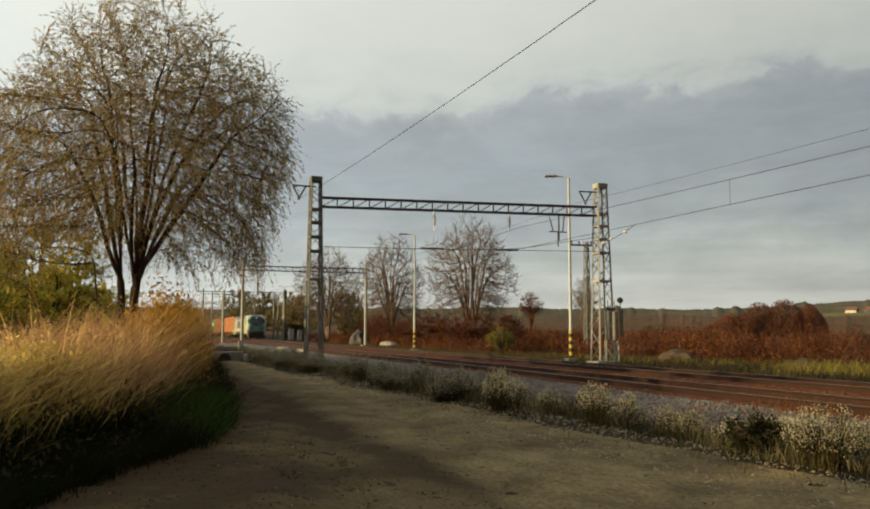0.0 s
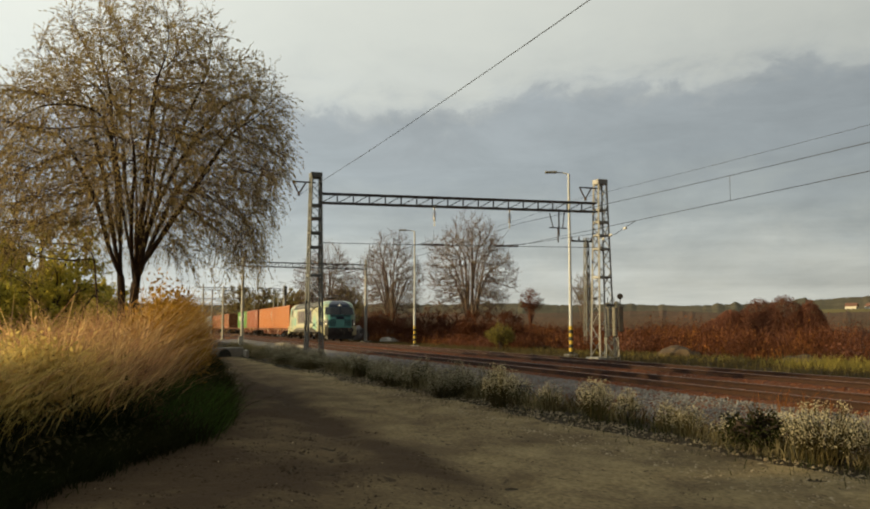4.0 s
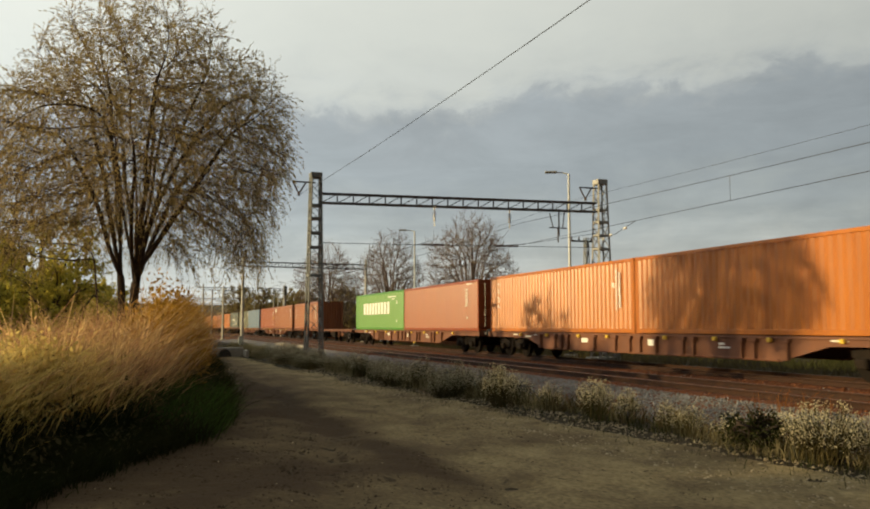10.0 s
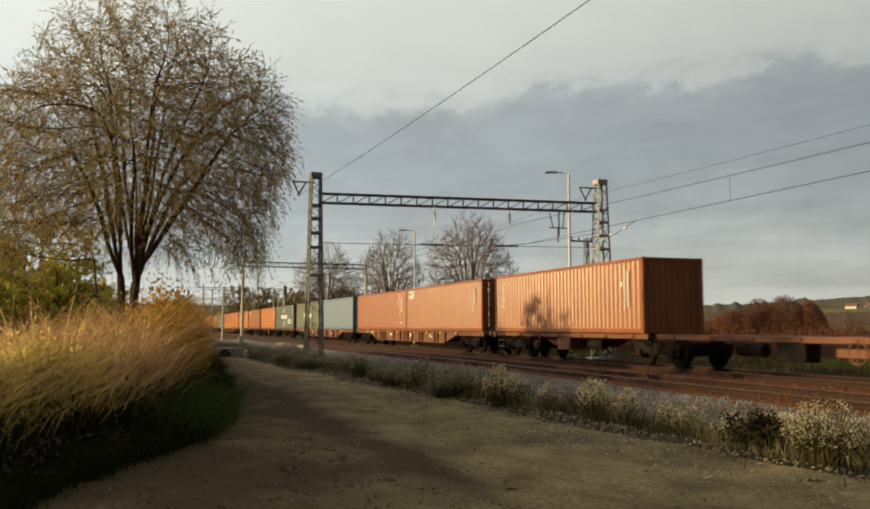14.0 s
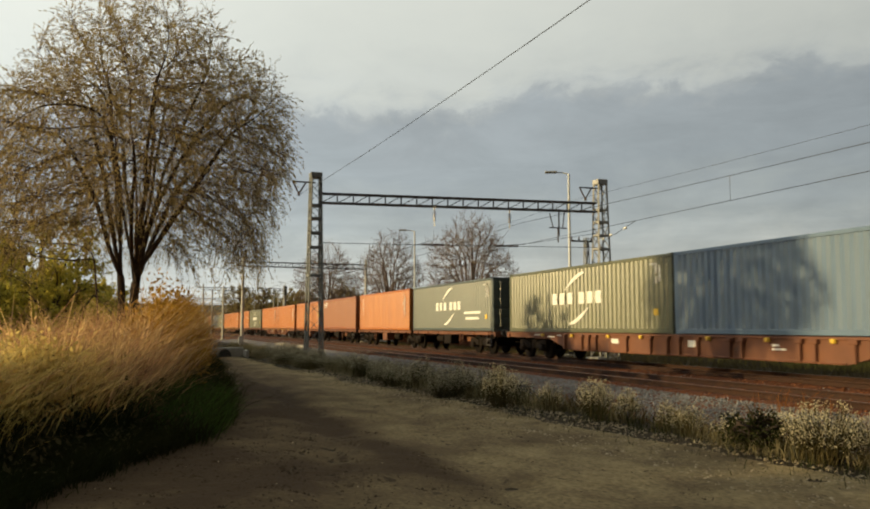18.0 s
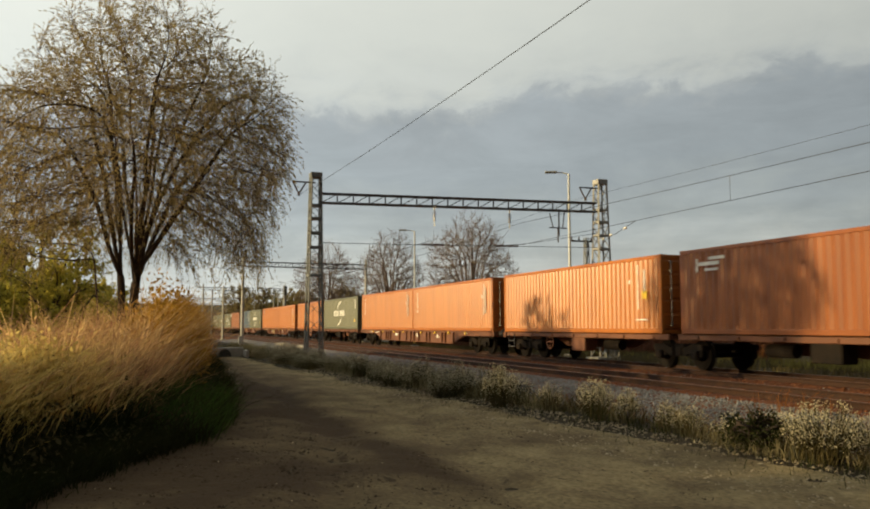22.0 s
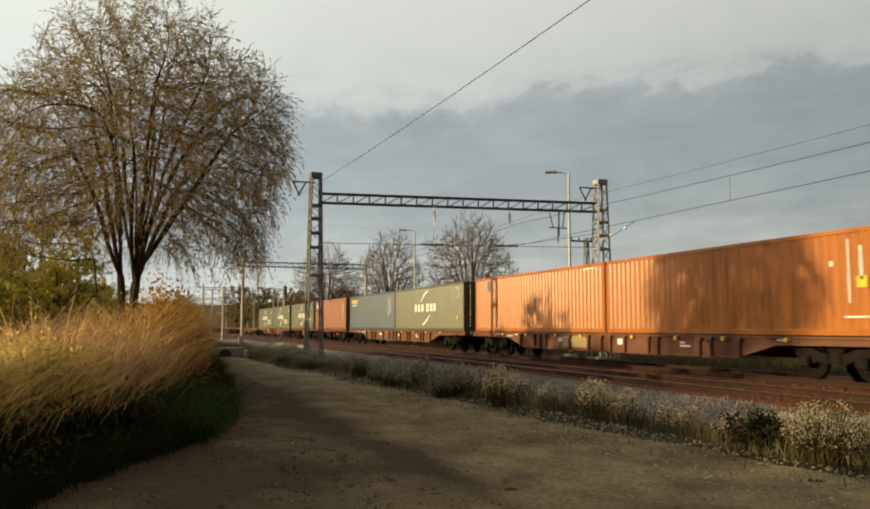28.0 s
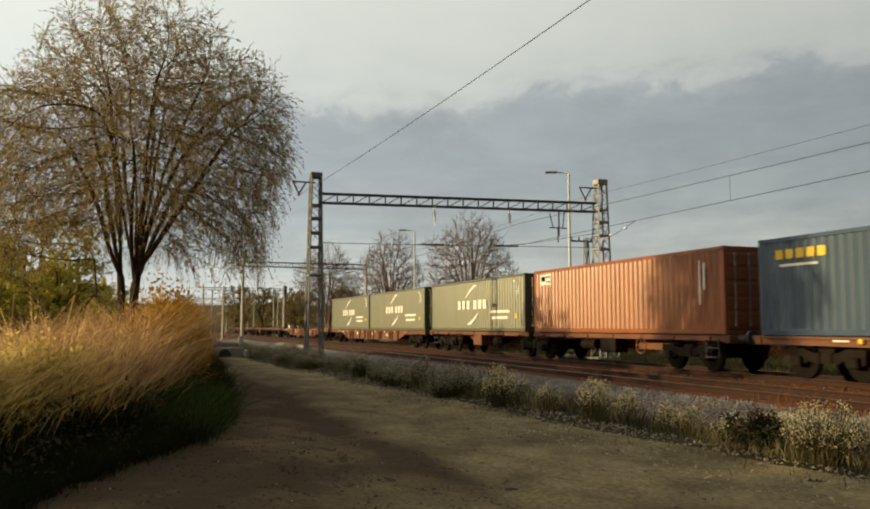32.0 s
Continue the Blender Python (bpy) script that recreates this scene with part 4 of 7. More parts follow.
PANEL = mat("cream_casing_paint", (0.50, 0.48, 0.30), (0.45, 0.43, 0.27), 2, 0.5, 0, 0.0, grain=0.05)
INK = mat("dark_plum_lettering", (0.075, 0.055, 0.085), (0.06, 0.045, 0.07), 2, 0.5, 0, 0)
LAMPG = glow("lit_headlamp", (1.0, 0.90, 0.65), 0.7)
SCREEN = mat("tinted_windscreen", (0.02, 0.028, 0.035), (0.03, 0.038, 0.045), 1, 0.08, 0, 0, spec=1.0, coat=0.6)
LL = 18.98
loco = thing("locomotive", pose(0, T1, 0), "cream and mint electric locomotive with a dark cab front, pantograph raised", "locomotive")
HL = LL / 2 - 0.40
LAY = [(0.80, 0.03, 1.46), (1.00, 0.0, 1.50), (1.45, 0.0, 1.505), (1.95, 0.02, 1.505), (2.22, 0.06, 1.50), (2.38, 0.10, 1.495), (3.05, 0.29, 1.45), (3.34, 0.46, 1.38), (3.56, 0.80, 1.17), (3.68, 1.25, 0.85)]


def outline(z, inset, hw):
    """Plan of the body at one height, from the middle of the front round to the middle of the front again."""
    pts = []
    xf = HL - inset
    r = 0.60
    q = []
    for k in range(7):                      # bowed front, then a rounded corner
        q.append((xf - 0.10 * (k / 6 * (hw - r) / hw) ** 2, k / 6 * (hw - r)))
    for k in range(1, 7):
        a = math.pi / 2 * k / 6
        q.append((xf - 0.08 - r + r * math.cos(a), hw - r + r * math.sin(a)))
    q.append((6.1, hw))
    q.append((2.0, hw))
    q.append((0.0, hw))
    half = q + [(-x, y) for x, y in reversed(q[:-1])]
    return [(x, y, z) for x, y in half] + [(x, -y, z) for x, y in reversed(half[1:-1])]


rings = [outline(*l) for l in LAY]
n = len(rings[0])
front_ids = set(list(range(0, 7)) + list(range(n - 7, n)))
mid_b = n // 2
back_ids = set(range(mid_b - 7, mid_b + 7))


def patch(layers, ids, off=0.0):
    g = Geo()
    for k in layers:
        for i in ids:
            j = (i + 1) % n
            q = []
            for (kk, ii) in ((k, i), (k, j), (k + 1, j), (k + 1, i)):
                x, y, z = rings[kk][ii]
                s = 1 if x > 0 else -1
                q.append((x + s * off, y * (1 + 0.6 * off), z + off * 0.5))
            g.add(q, [(0, 1, 2, 3)])
    return g


both = front_ids | back_ids
sides = [i for i in range(n) if i not in both]
for t in (-1, 1):
    part("body_side", patch(range(0, 7), [i for i in sides if rings[0][i][1] * t > 0]), CREAM, loco, "cream side with mint clouds", smooth=True)
long_ids = [i for i in range(n) if abs(rings[0][i][0]) < 6.3 and abs(rings[0][(i + 1) % n][0]) < 6.3]
cab_ids = [i for i in range(n) if i not in long_ids and i not in both]
part("roof", patch((7, 8), long_ids).add(rings[-1], [tuple(range(n))]), ROOFG, loco, "grey roof")
part("cab_roof", patch((7, 8), cab_ids), CREAM, loco, "cream cab roof", smooth=True)
part("cab_brow", patch((7, 8), both), MASK, loco, "navy brow over the windscreens", smooth=True)
for ids, s in ((front_ids, 1), (back_ids, -1)):
    nose = part("cab_nose", patch(range(0, 5), ids), TEAL, loco, "teal cab nose with dark bands", smooth=True)
    part("cab_mask", patch((5, 6), ids), MASK, loco, "dark cab surround", smooth=True)
    wide = (list(range(0, 9)) + list(range(n - 9, n))) if s > 0 else list(range(mid_b - 9, mid_b + 9))
    for t in (-1, 1):
        pane = patch((5,), [i for i in wide if (rings[5][i][1] + rings[5][(i + 1) % n][1]) * t > 0], 0.02)
        part("windscreen", pane, SCREEN, loco, "dark wrap-round windscreen", smooth=True)
    part("screen_pillar", Geo().beam((s * (HL - 0.075), 0, 2.38), (s * (HL - 0.265), 0, 3.06), 0.07), MASK, loco, "dark pillar between the windscreens")
    for z in (2.24, 2.33):
        part("grille_band", Geo().box(s * (HL - 0.22), s * (HL - 0.045), -0.94, 0.94, z - 0.02, z + 0.02), MASK, loco, "dark horizontal band")
    for z in (1.44, 1.56, 1.69, 1.82, 1.95):
        for y0, y1 in ((-0.95, -0.38), (0.38, 0.95)):
            part("grille_band", Geo().box(s * (HL - 0.12), s * (HL + 0.012), y0, y1, z - 0.026, z + 0.026), MASK, loco, "dark horizontal band")
    part("plate", Geo().box(s * (HL - 0.1), s * (HL + 0.014), -0.36, 0.36, 1.98, 2.20, 0), MASK, loco, "dark number plate with bars")
    for y in (-1, 1):
        lamp = part("headlamp_housing", Geo().box(-0.05, 0.05, -0.19, 0.19, -0.26, 0.26, 0.03), MASK, loco)
        lamp.matrix_basis = pose(s * (HL - 0.13), y * 1.26, 1.68, 0, 0, (90 - s * 90) + s * y * 38)
        part("lens_box", Geo().box(0.045, 0.058, -0.14, 0.14, -0.21, 0.21, 0.01), WHITE, lamp, "pale lamp glass")
        part("headlamp", Geo().disc((0.062, 0, 0.07), 0.06, 0.02, "x", 14), GLASS, lamp, "round headlamp")
        part("headlamp", Geo().disc((0.062, 0, -0.1), 0.045, 0.02, "x", 14), LAMPG if s > 0 else GLASS, lamp, "round headlamp")
    part("top_lamp", Geo().disc((s * (HL - 0.38), 0, 3.25), 0.07, 0.06, "x", 12), LAMPG if s > 0 else GLASS, loco, "round lamp over the windscreen")
    part("buffer_beam", Geo().box(s * HL - 0.30, s * HL + 0.03, -1.40, 1.40, 0.60, 1.24, 0.04), BLACK, loco, "black buffer beam")
    for y in (-1, 1):
        bc = part("buffer_casing", Geo().box(s * HL - 0.62, s * HL + 0.05, y * 1.28 - 0.20, y * 1.28 + 0.20, 0.56, 1.34, 0.04), PANEL, loco, "cream casing behind the buffer")
        # flat black plates stand for the shade inside the step recesses
        part("recess_shade", Geo().box(s * HL - 0.45, s * HL - 0.12, y * 1.475 - 0.012, y * 1.475 + 0.012, 0.66, 0.92), BLACK, bc)
        part("recess_shade", Geo().box(s * HL - 0.45, s * HL - 0.12, y * 1.475 - 0.012, y * 1.475 + 0.012, 1.04, 1.22), BLACK, bc)
    part("plough", Geo().loft([[(s * (HL - 0.35), y, z) for y, z in ((-1.3, 0.25), (1.3, 0.25), (1.3, 0.72), (-1.3, 0.72))],
                               [(s * (HL - 0.02), y, z) for y, z in ((-1.1, 0.22), (1.1, 0.22), (1.2, 0.72), (-1.2, 0.72))]]), BLACK, loco, "black rail guard")
    buffers(loco, s * (HL + 0.02), s)
    for y in (-0.5, 0.5):
        part("wiper", Geo().beam((s * (HL - 0.07), y, 2.35), (s * (HL - 0.23), y * 0.3, 2.9), 0.025), BLACK, loco)
for t in (-1, 1):
    for s in (-1, 1):
        x = s * (9.49 - 2.6)
        part("door_seal", Geo().box(x - 0.37, x + 0.37, t * 1.50 - 0.012, t * 1.50 + 0.012, 1.44, 3.16), BLACK, loco)
        part("panel_seam", Geo().box(s * (HL - 1.42) - 0.012, s * (HL - 1.42) + 0.012, t * 1.503 - 0.01, t * 1.503 + 0.01, 1.35, 2.36), BLACK, loco)
        d = part("cab_door", Geo().box(x - 0.33, x + 0.33, t * 1.50 - 0.02, t * 1.50 + 0.02, 1.48, 3.12, 0.012), CREAM, loco, "cream cab door")
        part("window_frame", Geo().box(x - 0.25, x + 0.25, t * 1.506 - 0.02, t * 1.506 + 0.02, 2.32, 3.04, 0.02), BLACK, d)
        part("door_window", Geo().box(x - 0.19, x + 0.19, t * 1.512 - 0.02, t * 1.512 + 0.02, 2.40, 2.97, 0.015), SCREEN, d)
        part("handrail", Geo().tube([(x + s * 0.42, t * 1.55, 1.25), (x + s * 0.42, t * 1.55, 2.7)], 0.016, 6), GALV, loco)
        part("side_lamp", Geo().box(x - 0.12, x + 0.12, t * 1.512 - 0.01, t * 1.512 + 0.01, 1.0, 1.16), BLACK, loco)
        part("side_lamp", Geo().box(x + s * 0.65 - 0.09, x + s * 0.65 + 0.09, t * 1.512 - 0.01, t * 1.512 + 0.01, 1.05, 1.15), BLACK, loco)
    sk = [(-6.3, 0.84), (-5.2, 0.80), (5.2, 0.80), (6.3, 0.84), (5.6, 1.0), (4.4, 1.14), (3.2, 1.22), (-3.2, 1.22), (-4.4, 1.14), (-5.6, 1.0)]
    part("skirt", Geo().loft([[(x, t * 1.42, z) for x, z in sk], [(x, t * 1.516, z) for x, z in sk]]), SKIRT, loco, "dusty grey equipment skirt")
    pan = part("logo_panel", Geo().box(-3.94, 3.93, t * 1.507 - 0.006, t * 1.507 + 0.006, 1.48, 3.06), BEIGE, loco, "grey-beige framed panel")
    for (x0, x1) in ((-3.72, -3.46), (-3.34, -3.2)):
        part("stripe", Geo().box(x0, x1, t * 1.516 - 0.004, t * 1.516 + 0.004, 1.68, 2.85), INK if x0 < -3.5 else PAINT["maroon"], pan)
    for k in range(7):
        x = -2.95 + k * 0.95
        g = Geo()
        y0, y1 = t * 1.516 - 0.004, t * 1.516 + 0.004
        for a, b, z0, z1 in ((0.03, 0.73, 0, 0.86),):
            g.box(x + a, x + b, y0, y1, 1.68 + z0 * 1.36, 1.68 + z1 * 1.36)
        part("letter_block", g, INK, pan, "dark plum block")
    for x0, x1, z0, z1 in ((-3.94, 3.93, 1.48, 1.56), (-3.94, 3.93, 2.98, 3.06), (-3.94, -3.86, 1.56, 2.98), (3.85, 3.93, 1.56, 2.98)):
        part("panel_frame", Geo().box(x0, x1, t * 1.515 - 0.004, t * 1.515 + 0.004, z0, z1), WHITE, pan, "pale panel border")
    part("notice", Geo().box(-5.6, -4.7, t * 1.508 - 0.004, t * 1.508 + 0.004, 2.3, 2.9), WHITE, loco, "white notice panel")
    part("badge", Geo().box(-5.55, -4.65, t * 1.508 - 0.004, t * 1.508 + 0.004, 1.4, 2.15), TEAL, loco, "teal badge")
    g = Geo()
    for k in range(9):
        x = -3.6 + k * 0.8
        g.box(x, x + 0.35, t * 1.52 - 0.006, t * 1.52 + 0.006, 1.06, 1.12)
    part("marking_bars", g, LETTER, loco)
    g = Geo().loft([[(x, t * 1.475, 3.10), (x, t * 1.50, 3.14), (x, t * 1.24, 3.56), (x, t * 1.18, 3.54)] for x in (-6.1, 6.1)])
    part("roof_side", g, ROOFG, loco, "grey sloping roof edge")
    part("roof_line", Geo().box(-5.9, 5.9, t * 1.507 - 0.006, t * 1.507 + 0.006, 3.06, 3.10), BLACK, loco)
# bogies with traction gear
for s in (-1, 1):
    g = Geo()
    for t in (-1, 1):
        y = t * 1.18
        prof = [(-2.2, 0.70), (-2.2, 0.90), (-0.8, 0.95), (-0.5, 0.75), (0.5, 0.75), (0.8, 0.95), (2.2, 0.90), (2.2, 0.70), (1.6, 0.62), (0.8, 0.45), (-0.8, 0.45), (-1.6, 0.62)]
        g.loft([[(x, y - 0.07, z) for x, z in prof], [(x, y + 0.07, z) for x, z in prof]])
        for x in (-1.5, 1.5):
            g.box(x - 0.25, x + 0.25, y - 0.12, y + 0.12, 0.42, 0.80, 0.05)
            g.tube([(x - 0.5, y, 0.5), (x - 0.5, y, 0.95)], 0.10, 10).tube([(x + 0.5, y, 0.5), (x + 0.5, y, 0.95)], 0.10, 10)
        for x in (-0.3, 0.3):
            g.tube([(x, y, 0.55), (x, y, 1.05)], 0.15, 10)
        g.beam((-1.2, y + t * 0.1, 0.55), (1.2, y + t * 0.12, 0.85), 0.07)
    g.box(-0.5, 0.5, -1.1, 1.1, 0.5, 0.9)
    b = part("bogie", g, BOGIE, loco, "dusty motor bogie, darkened for the shade beneath")
    b.location = (s * 4.75, 0, 0)
    for dx in (-1.5, 1.5):
        g2 = Geo()
        for t in (-1, 1):
            g2.disc((0, t * 0.755, 0), 0.61, 0.12, "y", 30, 0.02).disc((0, t * 0.69, 0), 0.64, 0.03, "y", 30).disc((0, t * 0.82, 0), 0.42, 0.04, "y", 24, 0.01)
        g2.tube([(0, -1.05, 0), (0, 1.05, 0)], 0.12, 10)
        w = part("wheelset", g2, WHEEL, b)
        w.location = (dx, 0, 0.613)
        WHEELS.append((w, (dx, 0.613)))
for x0, x1 in ((-2.0, -1.1), (-1.0, 0.1), (0.25, 1.3), (1.4, 2.0)):
    part("underfloor_box", Geo().box(x0, x1, -1.35, 1.35, 0.35, 0.9, 0.04), BOGIE, loco)
gl = np.random.default_rng(77)
DUSTY = mat("dust_caked_gear", (0.11, 0.09, 0.065), (0.05, 0.042, 0.032), 3, 0.9, 0, 0.2, vary=0.3)
for t in (-1, 1):
    for k in range(22):
        x = -7.6 + k * 0.72 + gl.uniform(-0.15, 0.15)
        z1 = gl.uniform(0.68, 0.84)
        z0 = z1 - gl.uniform(0.12, 0.42)
        w_ = gl.uniform(0.06, 0.2)
        yy = t * gl.uniform(1.30, 1.44)
        if k % 4 == 1:
            part("air_tank", Geo().tube([(x - 0.35, yy - t * 0.1, 0.55), (x + 0.35, yy - t * 0.1, 0.55)], 0.13, 12), DUSTY, loco)
        else:
            part("underfloor_gear", Geo().box(x - w_, x + w_, yy - 0.05, yy + 0.05, z0, z1, 0.02), DUSTY if k % 3 else BOGIE, loco)
    for s in (-1, 1):
        for z in (0.45, 0.72, 1.0):
            part("cab_step", Geo().box(s * 6.89 - 0.24, s * 6.89 + 0.24, t * 1.40 - 0.09, t * 1.40 + 0.09, z - 0.02, z + 0.02), BLACK, loco)
        part("step_hanger", Geo().box(s * 6.89 - 0.26, s * 6.89 - 0.22, t * 1.44 - 0.02, t * 1.44 + 0.02, 0.43, 1.1), BLACK, loco)
        part("step_hanger", Geo().box(s * 6.89 + 0.22, s * 6.89 + 0.26, t * 1.44 - 0.02, t * 1.44 + 0.02, 0.43, 1.1), BLACK, loco)
part("underframe", Geo().box(-HL + 0.3, HL - 0.3, -1.3, 1.3, 0.85, 1.0), BLACK, loco)
# roof gear
g = Geo()
for x in np.linspace(-5.6, 5.6, 13):
    g.tube([(x, -0.55, 3.55), (x, -0.55, 3.92)], 0.05, 8)
g.tube([(-5.6, -0.55, 3.94), (5.6, -0.55, 3.94)], 0.025, 6)
part("roof_busbar", g, INSUL, loco)
part("roof_box", Geo().box(-2.6, 0.4, -0.7, 0.7, 3.55, 3.82, 0.03), ROOFG, loco)
part("roof_box", Geo().box(1.0, 3.2, -0.7, 0.7, 3.55, 3.86, 0.03), ROOFG, loco)

for k in range(16):
    x = -5.4 + k * 0.72
    y = -0.95 if k % 2 else -0.2
    part("roof_insulator", Geo().tube([(x, y, 3.5), (x, y, 3.6), (x, y, 3.68), (x, y, 3.76), (x, y, 3.88)], [0.09, 0.05, 0.09, 0.05, 0.07], 8), INSUL, loco)
for x0, x1, y, h in ((-5.9, -4.2, -0.9, 0.14), (-3.9, -2.9, -0.85, 0.2), (3.6, 5.8, -0.9, 0.16), (2.4, 3.4, -0.95, 0.24), (5.9, 6.6, -0.3, 0.2)):
    part("roof_hatch", Geo().box(x0, x1, y - 0.18, y + 0.18, 3.5, 3.58 + h, 0.03), DARKSTEEL, loco)


def pantograph(x, up, s):
    g = Geo()
    for y in (-0.55, 0.55):
        g.beam((x - 1.0, y, 3.98), (x + 1.0, y, 3.98), 0.06)
        for dx in (-0.9, 0.9):
            g.tube([(x + dx, y, 3.7), (x + dx, y, 3.96)], 0.06, 8)
    for dx in (-1.0, 0.0, 1.0):
        g.beam((x + dx, -0.55, 3.98), (x + dx, 0.55, 3.98), 0.06)
    p = part("pantograph", g, DARKSTEEL, loco, "raised pantograph" if up else "folded pantograph")
    kx, kz, hx, hz = (x + s * 1.25, 4.72, x - s * 0.15, 5.30) if up else (x + s * 1.1, 4.06, x - s * 0.9, 4.16)
    part("lower_arm", Geo().beam((x - s * 0.4, 0, 4.0), (kx, 0, kz), 0.08).beam((x - s * 0.1, 0.12, 4.0), (kx - s * 0.1, 0.12, kz - 0.1), 0.03), DARKSTEEL, p)
    g = Geo()
    for y in (-0.35, 0.35):
        g.beam((kx, y * 0.5, kz), (hx, y, hz), 0.045)
    part("upper_arm", g, DARKSTEEL, p)
    g = Geo()
    for dx in (-0.2, 0.2):
        g.tube([(hx + dx, -0.85, hz - 0.12), (hx + dx, -0.6, hz + 0.06), (hx + dx, 0.6, hz + 0.06), (hx + dx, 0.85, hz - 0.12)], 0.028, 6)
    g.beam((hx - 0.2, -0.4, hz), (hx + 0.2, -0.4, hz), 0.03).beam((hx - 0.2, 0.4, hz), (hx + 0.2, 0.4, hz), 0.03)
    part("contact_strips", g, DARKSTEEL, p)


pantograph(-4.9, True, 1)
pantograph(4.9, False, -1)
MOVING.append((loco, LL / 2, 0))
# ---- overhead line ----
def lattice(x, y, h, w0, w1, steel, label, name="lattice_mast", base=-0.2, group="lattice masts"):
    """Four angle legs laced with flat bars, tapering upwards."""
    m = thing(name, pose(x, y, base), label, "mast", group)

    def half(z):
        return (w0 + (w1 - w0) * z / h) / 2
    for sx in (-1, 1):
        for sy in (-1, 1):
            a, b = half(0), half(h)
            part("leg", Geo().beam((sx * a, sy * a, 0), (sx * b, sy * b, h), 0.07), steel, m)
    for side in range(4):
        z, flip = 0.1, 1
        r = Matrix.Rotation(side * math.pi / 2, 3, "Z")
        while z < h - 0.35:
            z2 = min(z + half(z) * 1.7 + 0.05, h - 0.05)
            a, b = half(z), half(z2)
            part("lacing_bar", Geo().beam(tuple(r @ Vector((-flip * a, -a, z))), tuple(r @ Vector((flip * b, -b, z2))), 0.05, 0.02), steel, m)
            z, flip = z2, -flip
    for z in (h - 0.1, h * 0.45, h - 1.5, h - 2.1, h - 2.75, h - 3.4):
        a = half(z) + 0.03
        part("collar", Geo().box(-a, a, -a, a, z - 0.05, z + 0.05), steel, m)
    part("foundation", Geo().box(-w0 * 0.75, w0 * 0.75, -w0 * 0.75, w0 * 0.75, -0.5, 0.08, 0.04), CONCRETE, m, "concrete foundation block")
    part("cap", Geo().box(-w1 * 0.62, w1 * 0.62, -w1 * 0.62, w1 * 0.62, h - 0.25, h, 0.02), steel, m)
    return m


ML, MR = (-36.8, 7.43), (-34.9, 21.08)
mast_l = lattice(*ML, 8.50, 0.70, 0.42, MASTGREY, "grey lattice steel mast carrying the gantry beam")
mast_r = lattice(*MR, 8.68, 0.82, 0.44, SUNLIT_MAST, "grey lattice steel mast beside the main track")


def bracket(m, y, z):
    """Insulator bracket on the road side of a mast."""
    g = Geo().beam((0, 0, z), (0, y, z), 0.06)
    b = part("bracket", g, DARKSTEEL, m)
    part("insulator", Geo().tube([(0, y, z), (0, (y) * 0.72, z - 0.55)], 0.035, 6).tube([(0, y * 0.42, z), (0, y * 0.72, z - 0.55)], 0.035, 6).disc((0, y * 0.72, z - 0.58), 0.06, 0.1, "z", 8), INSUL, b)


bracket(mast_l, -1.05, 8.05)
bracket(mast_r, -1.15, 8.25)


def truss(p, q, label):
    """Flat lattice beam between two masts."""
    p, q = Vector(p), Vector(q)
    t = thing("gantry_beam", Matrix.Translation(p), label, "gantry beam", "gantry beams")
    d = q - p
    for dz in (0, -0.42):
        for k in (-0.14, 0.14):
            s = d.cross(Vector((0, 0, 1))).normalized() * k
            part("chord", Geo().beam(Vector((0, 0, dz)) + s, d + Vector((0, 0, dz)) + s, 0.075), DARKSTEEL, t)
    nseg = 18
    for k in range(nseg):
        a, b = d * (k / nseg), d * ((k + 1) / nseg)
        part("strut", Geo().beam(a, a + Vector((0, 0, -0.42)), 0.05).beam(a + Vector((0, 0, -0.42)), b, 0.035), DARKSTEEL, t)
    return t


beam1 = truss((ML[0], ML[1] + 0.25, 7.36), (MR[0], MR[1] - 0.25, 7.31), "dark lattice gantry beam spanning the tracks")
g = Geo().tube([(0, 0, 0), (0, 0, -0.25)], 0.03, 6)
for k in range(5):
    g.disc((0, 0, -0.30 - k * 0.09), 0.075, 0.035, "z", 10)
g.tube([(0, 0, -0.25), (0, 0, -0.95)], 0.02, 6)
hm = g.mesh("hanger", INSUL)
for f in (0.40, 0.665):
    p = Vector((ML[0], ML[1], 6.96)).lerp(Vector((MR[0], MR[1], 6.91)), f)
    lone("insulator_string", hm, None, Matrix.Translation(p), "dark insulator string hanging from the beam", "insulator", "insulators")
frame_ = Geo().beam((0, 0, 0), (0, 0, -1.3), 0.05).beam((0, -0.5, -0.9), (0, 0.4, -0.9), 0.05).beam((0, -0.5, -0.2), (0, -0.3, -0.9), 0.04).beam((0, 0.3, -0.1), (0, 0.2, -0.9), 0.04).tube([(0, -0.05, -0.9), (0, -0.05, -1.6)], 0.035, 6)
lone("contact_wire_support", frame_, DARKSTEEL, pose(-35.1, 18.9, 6.95), "dark bracket holding the contact wire under the beam", "bracket")


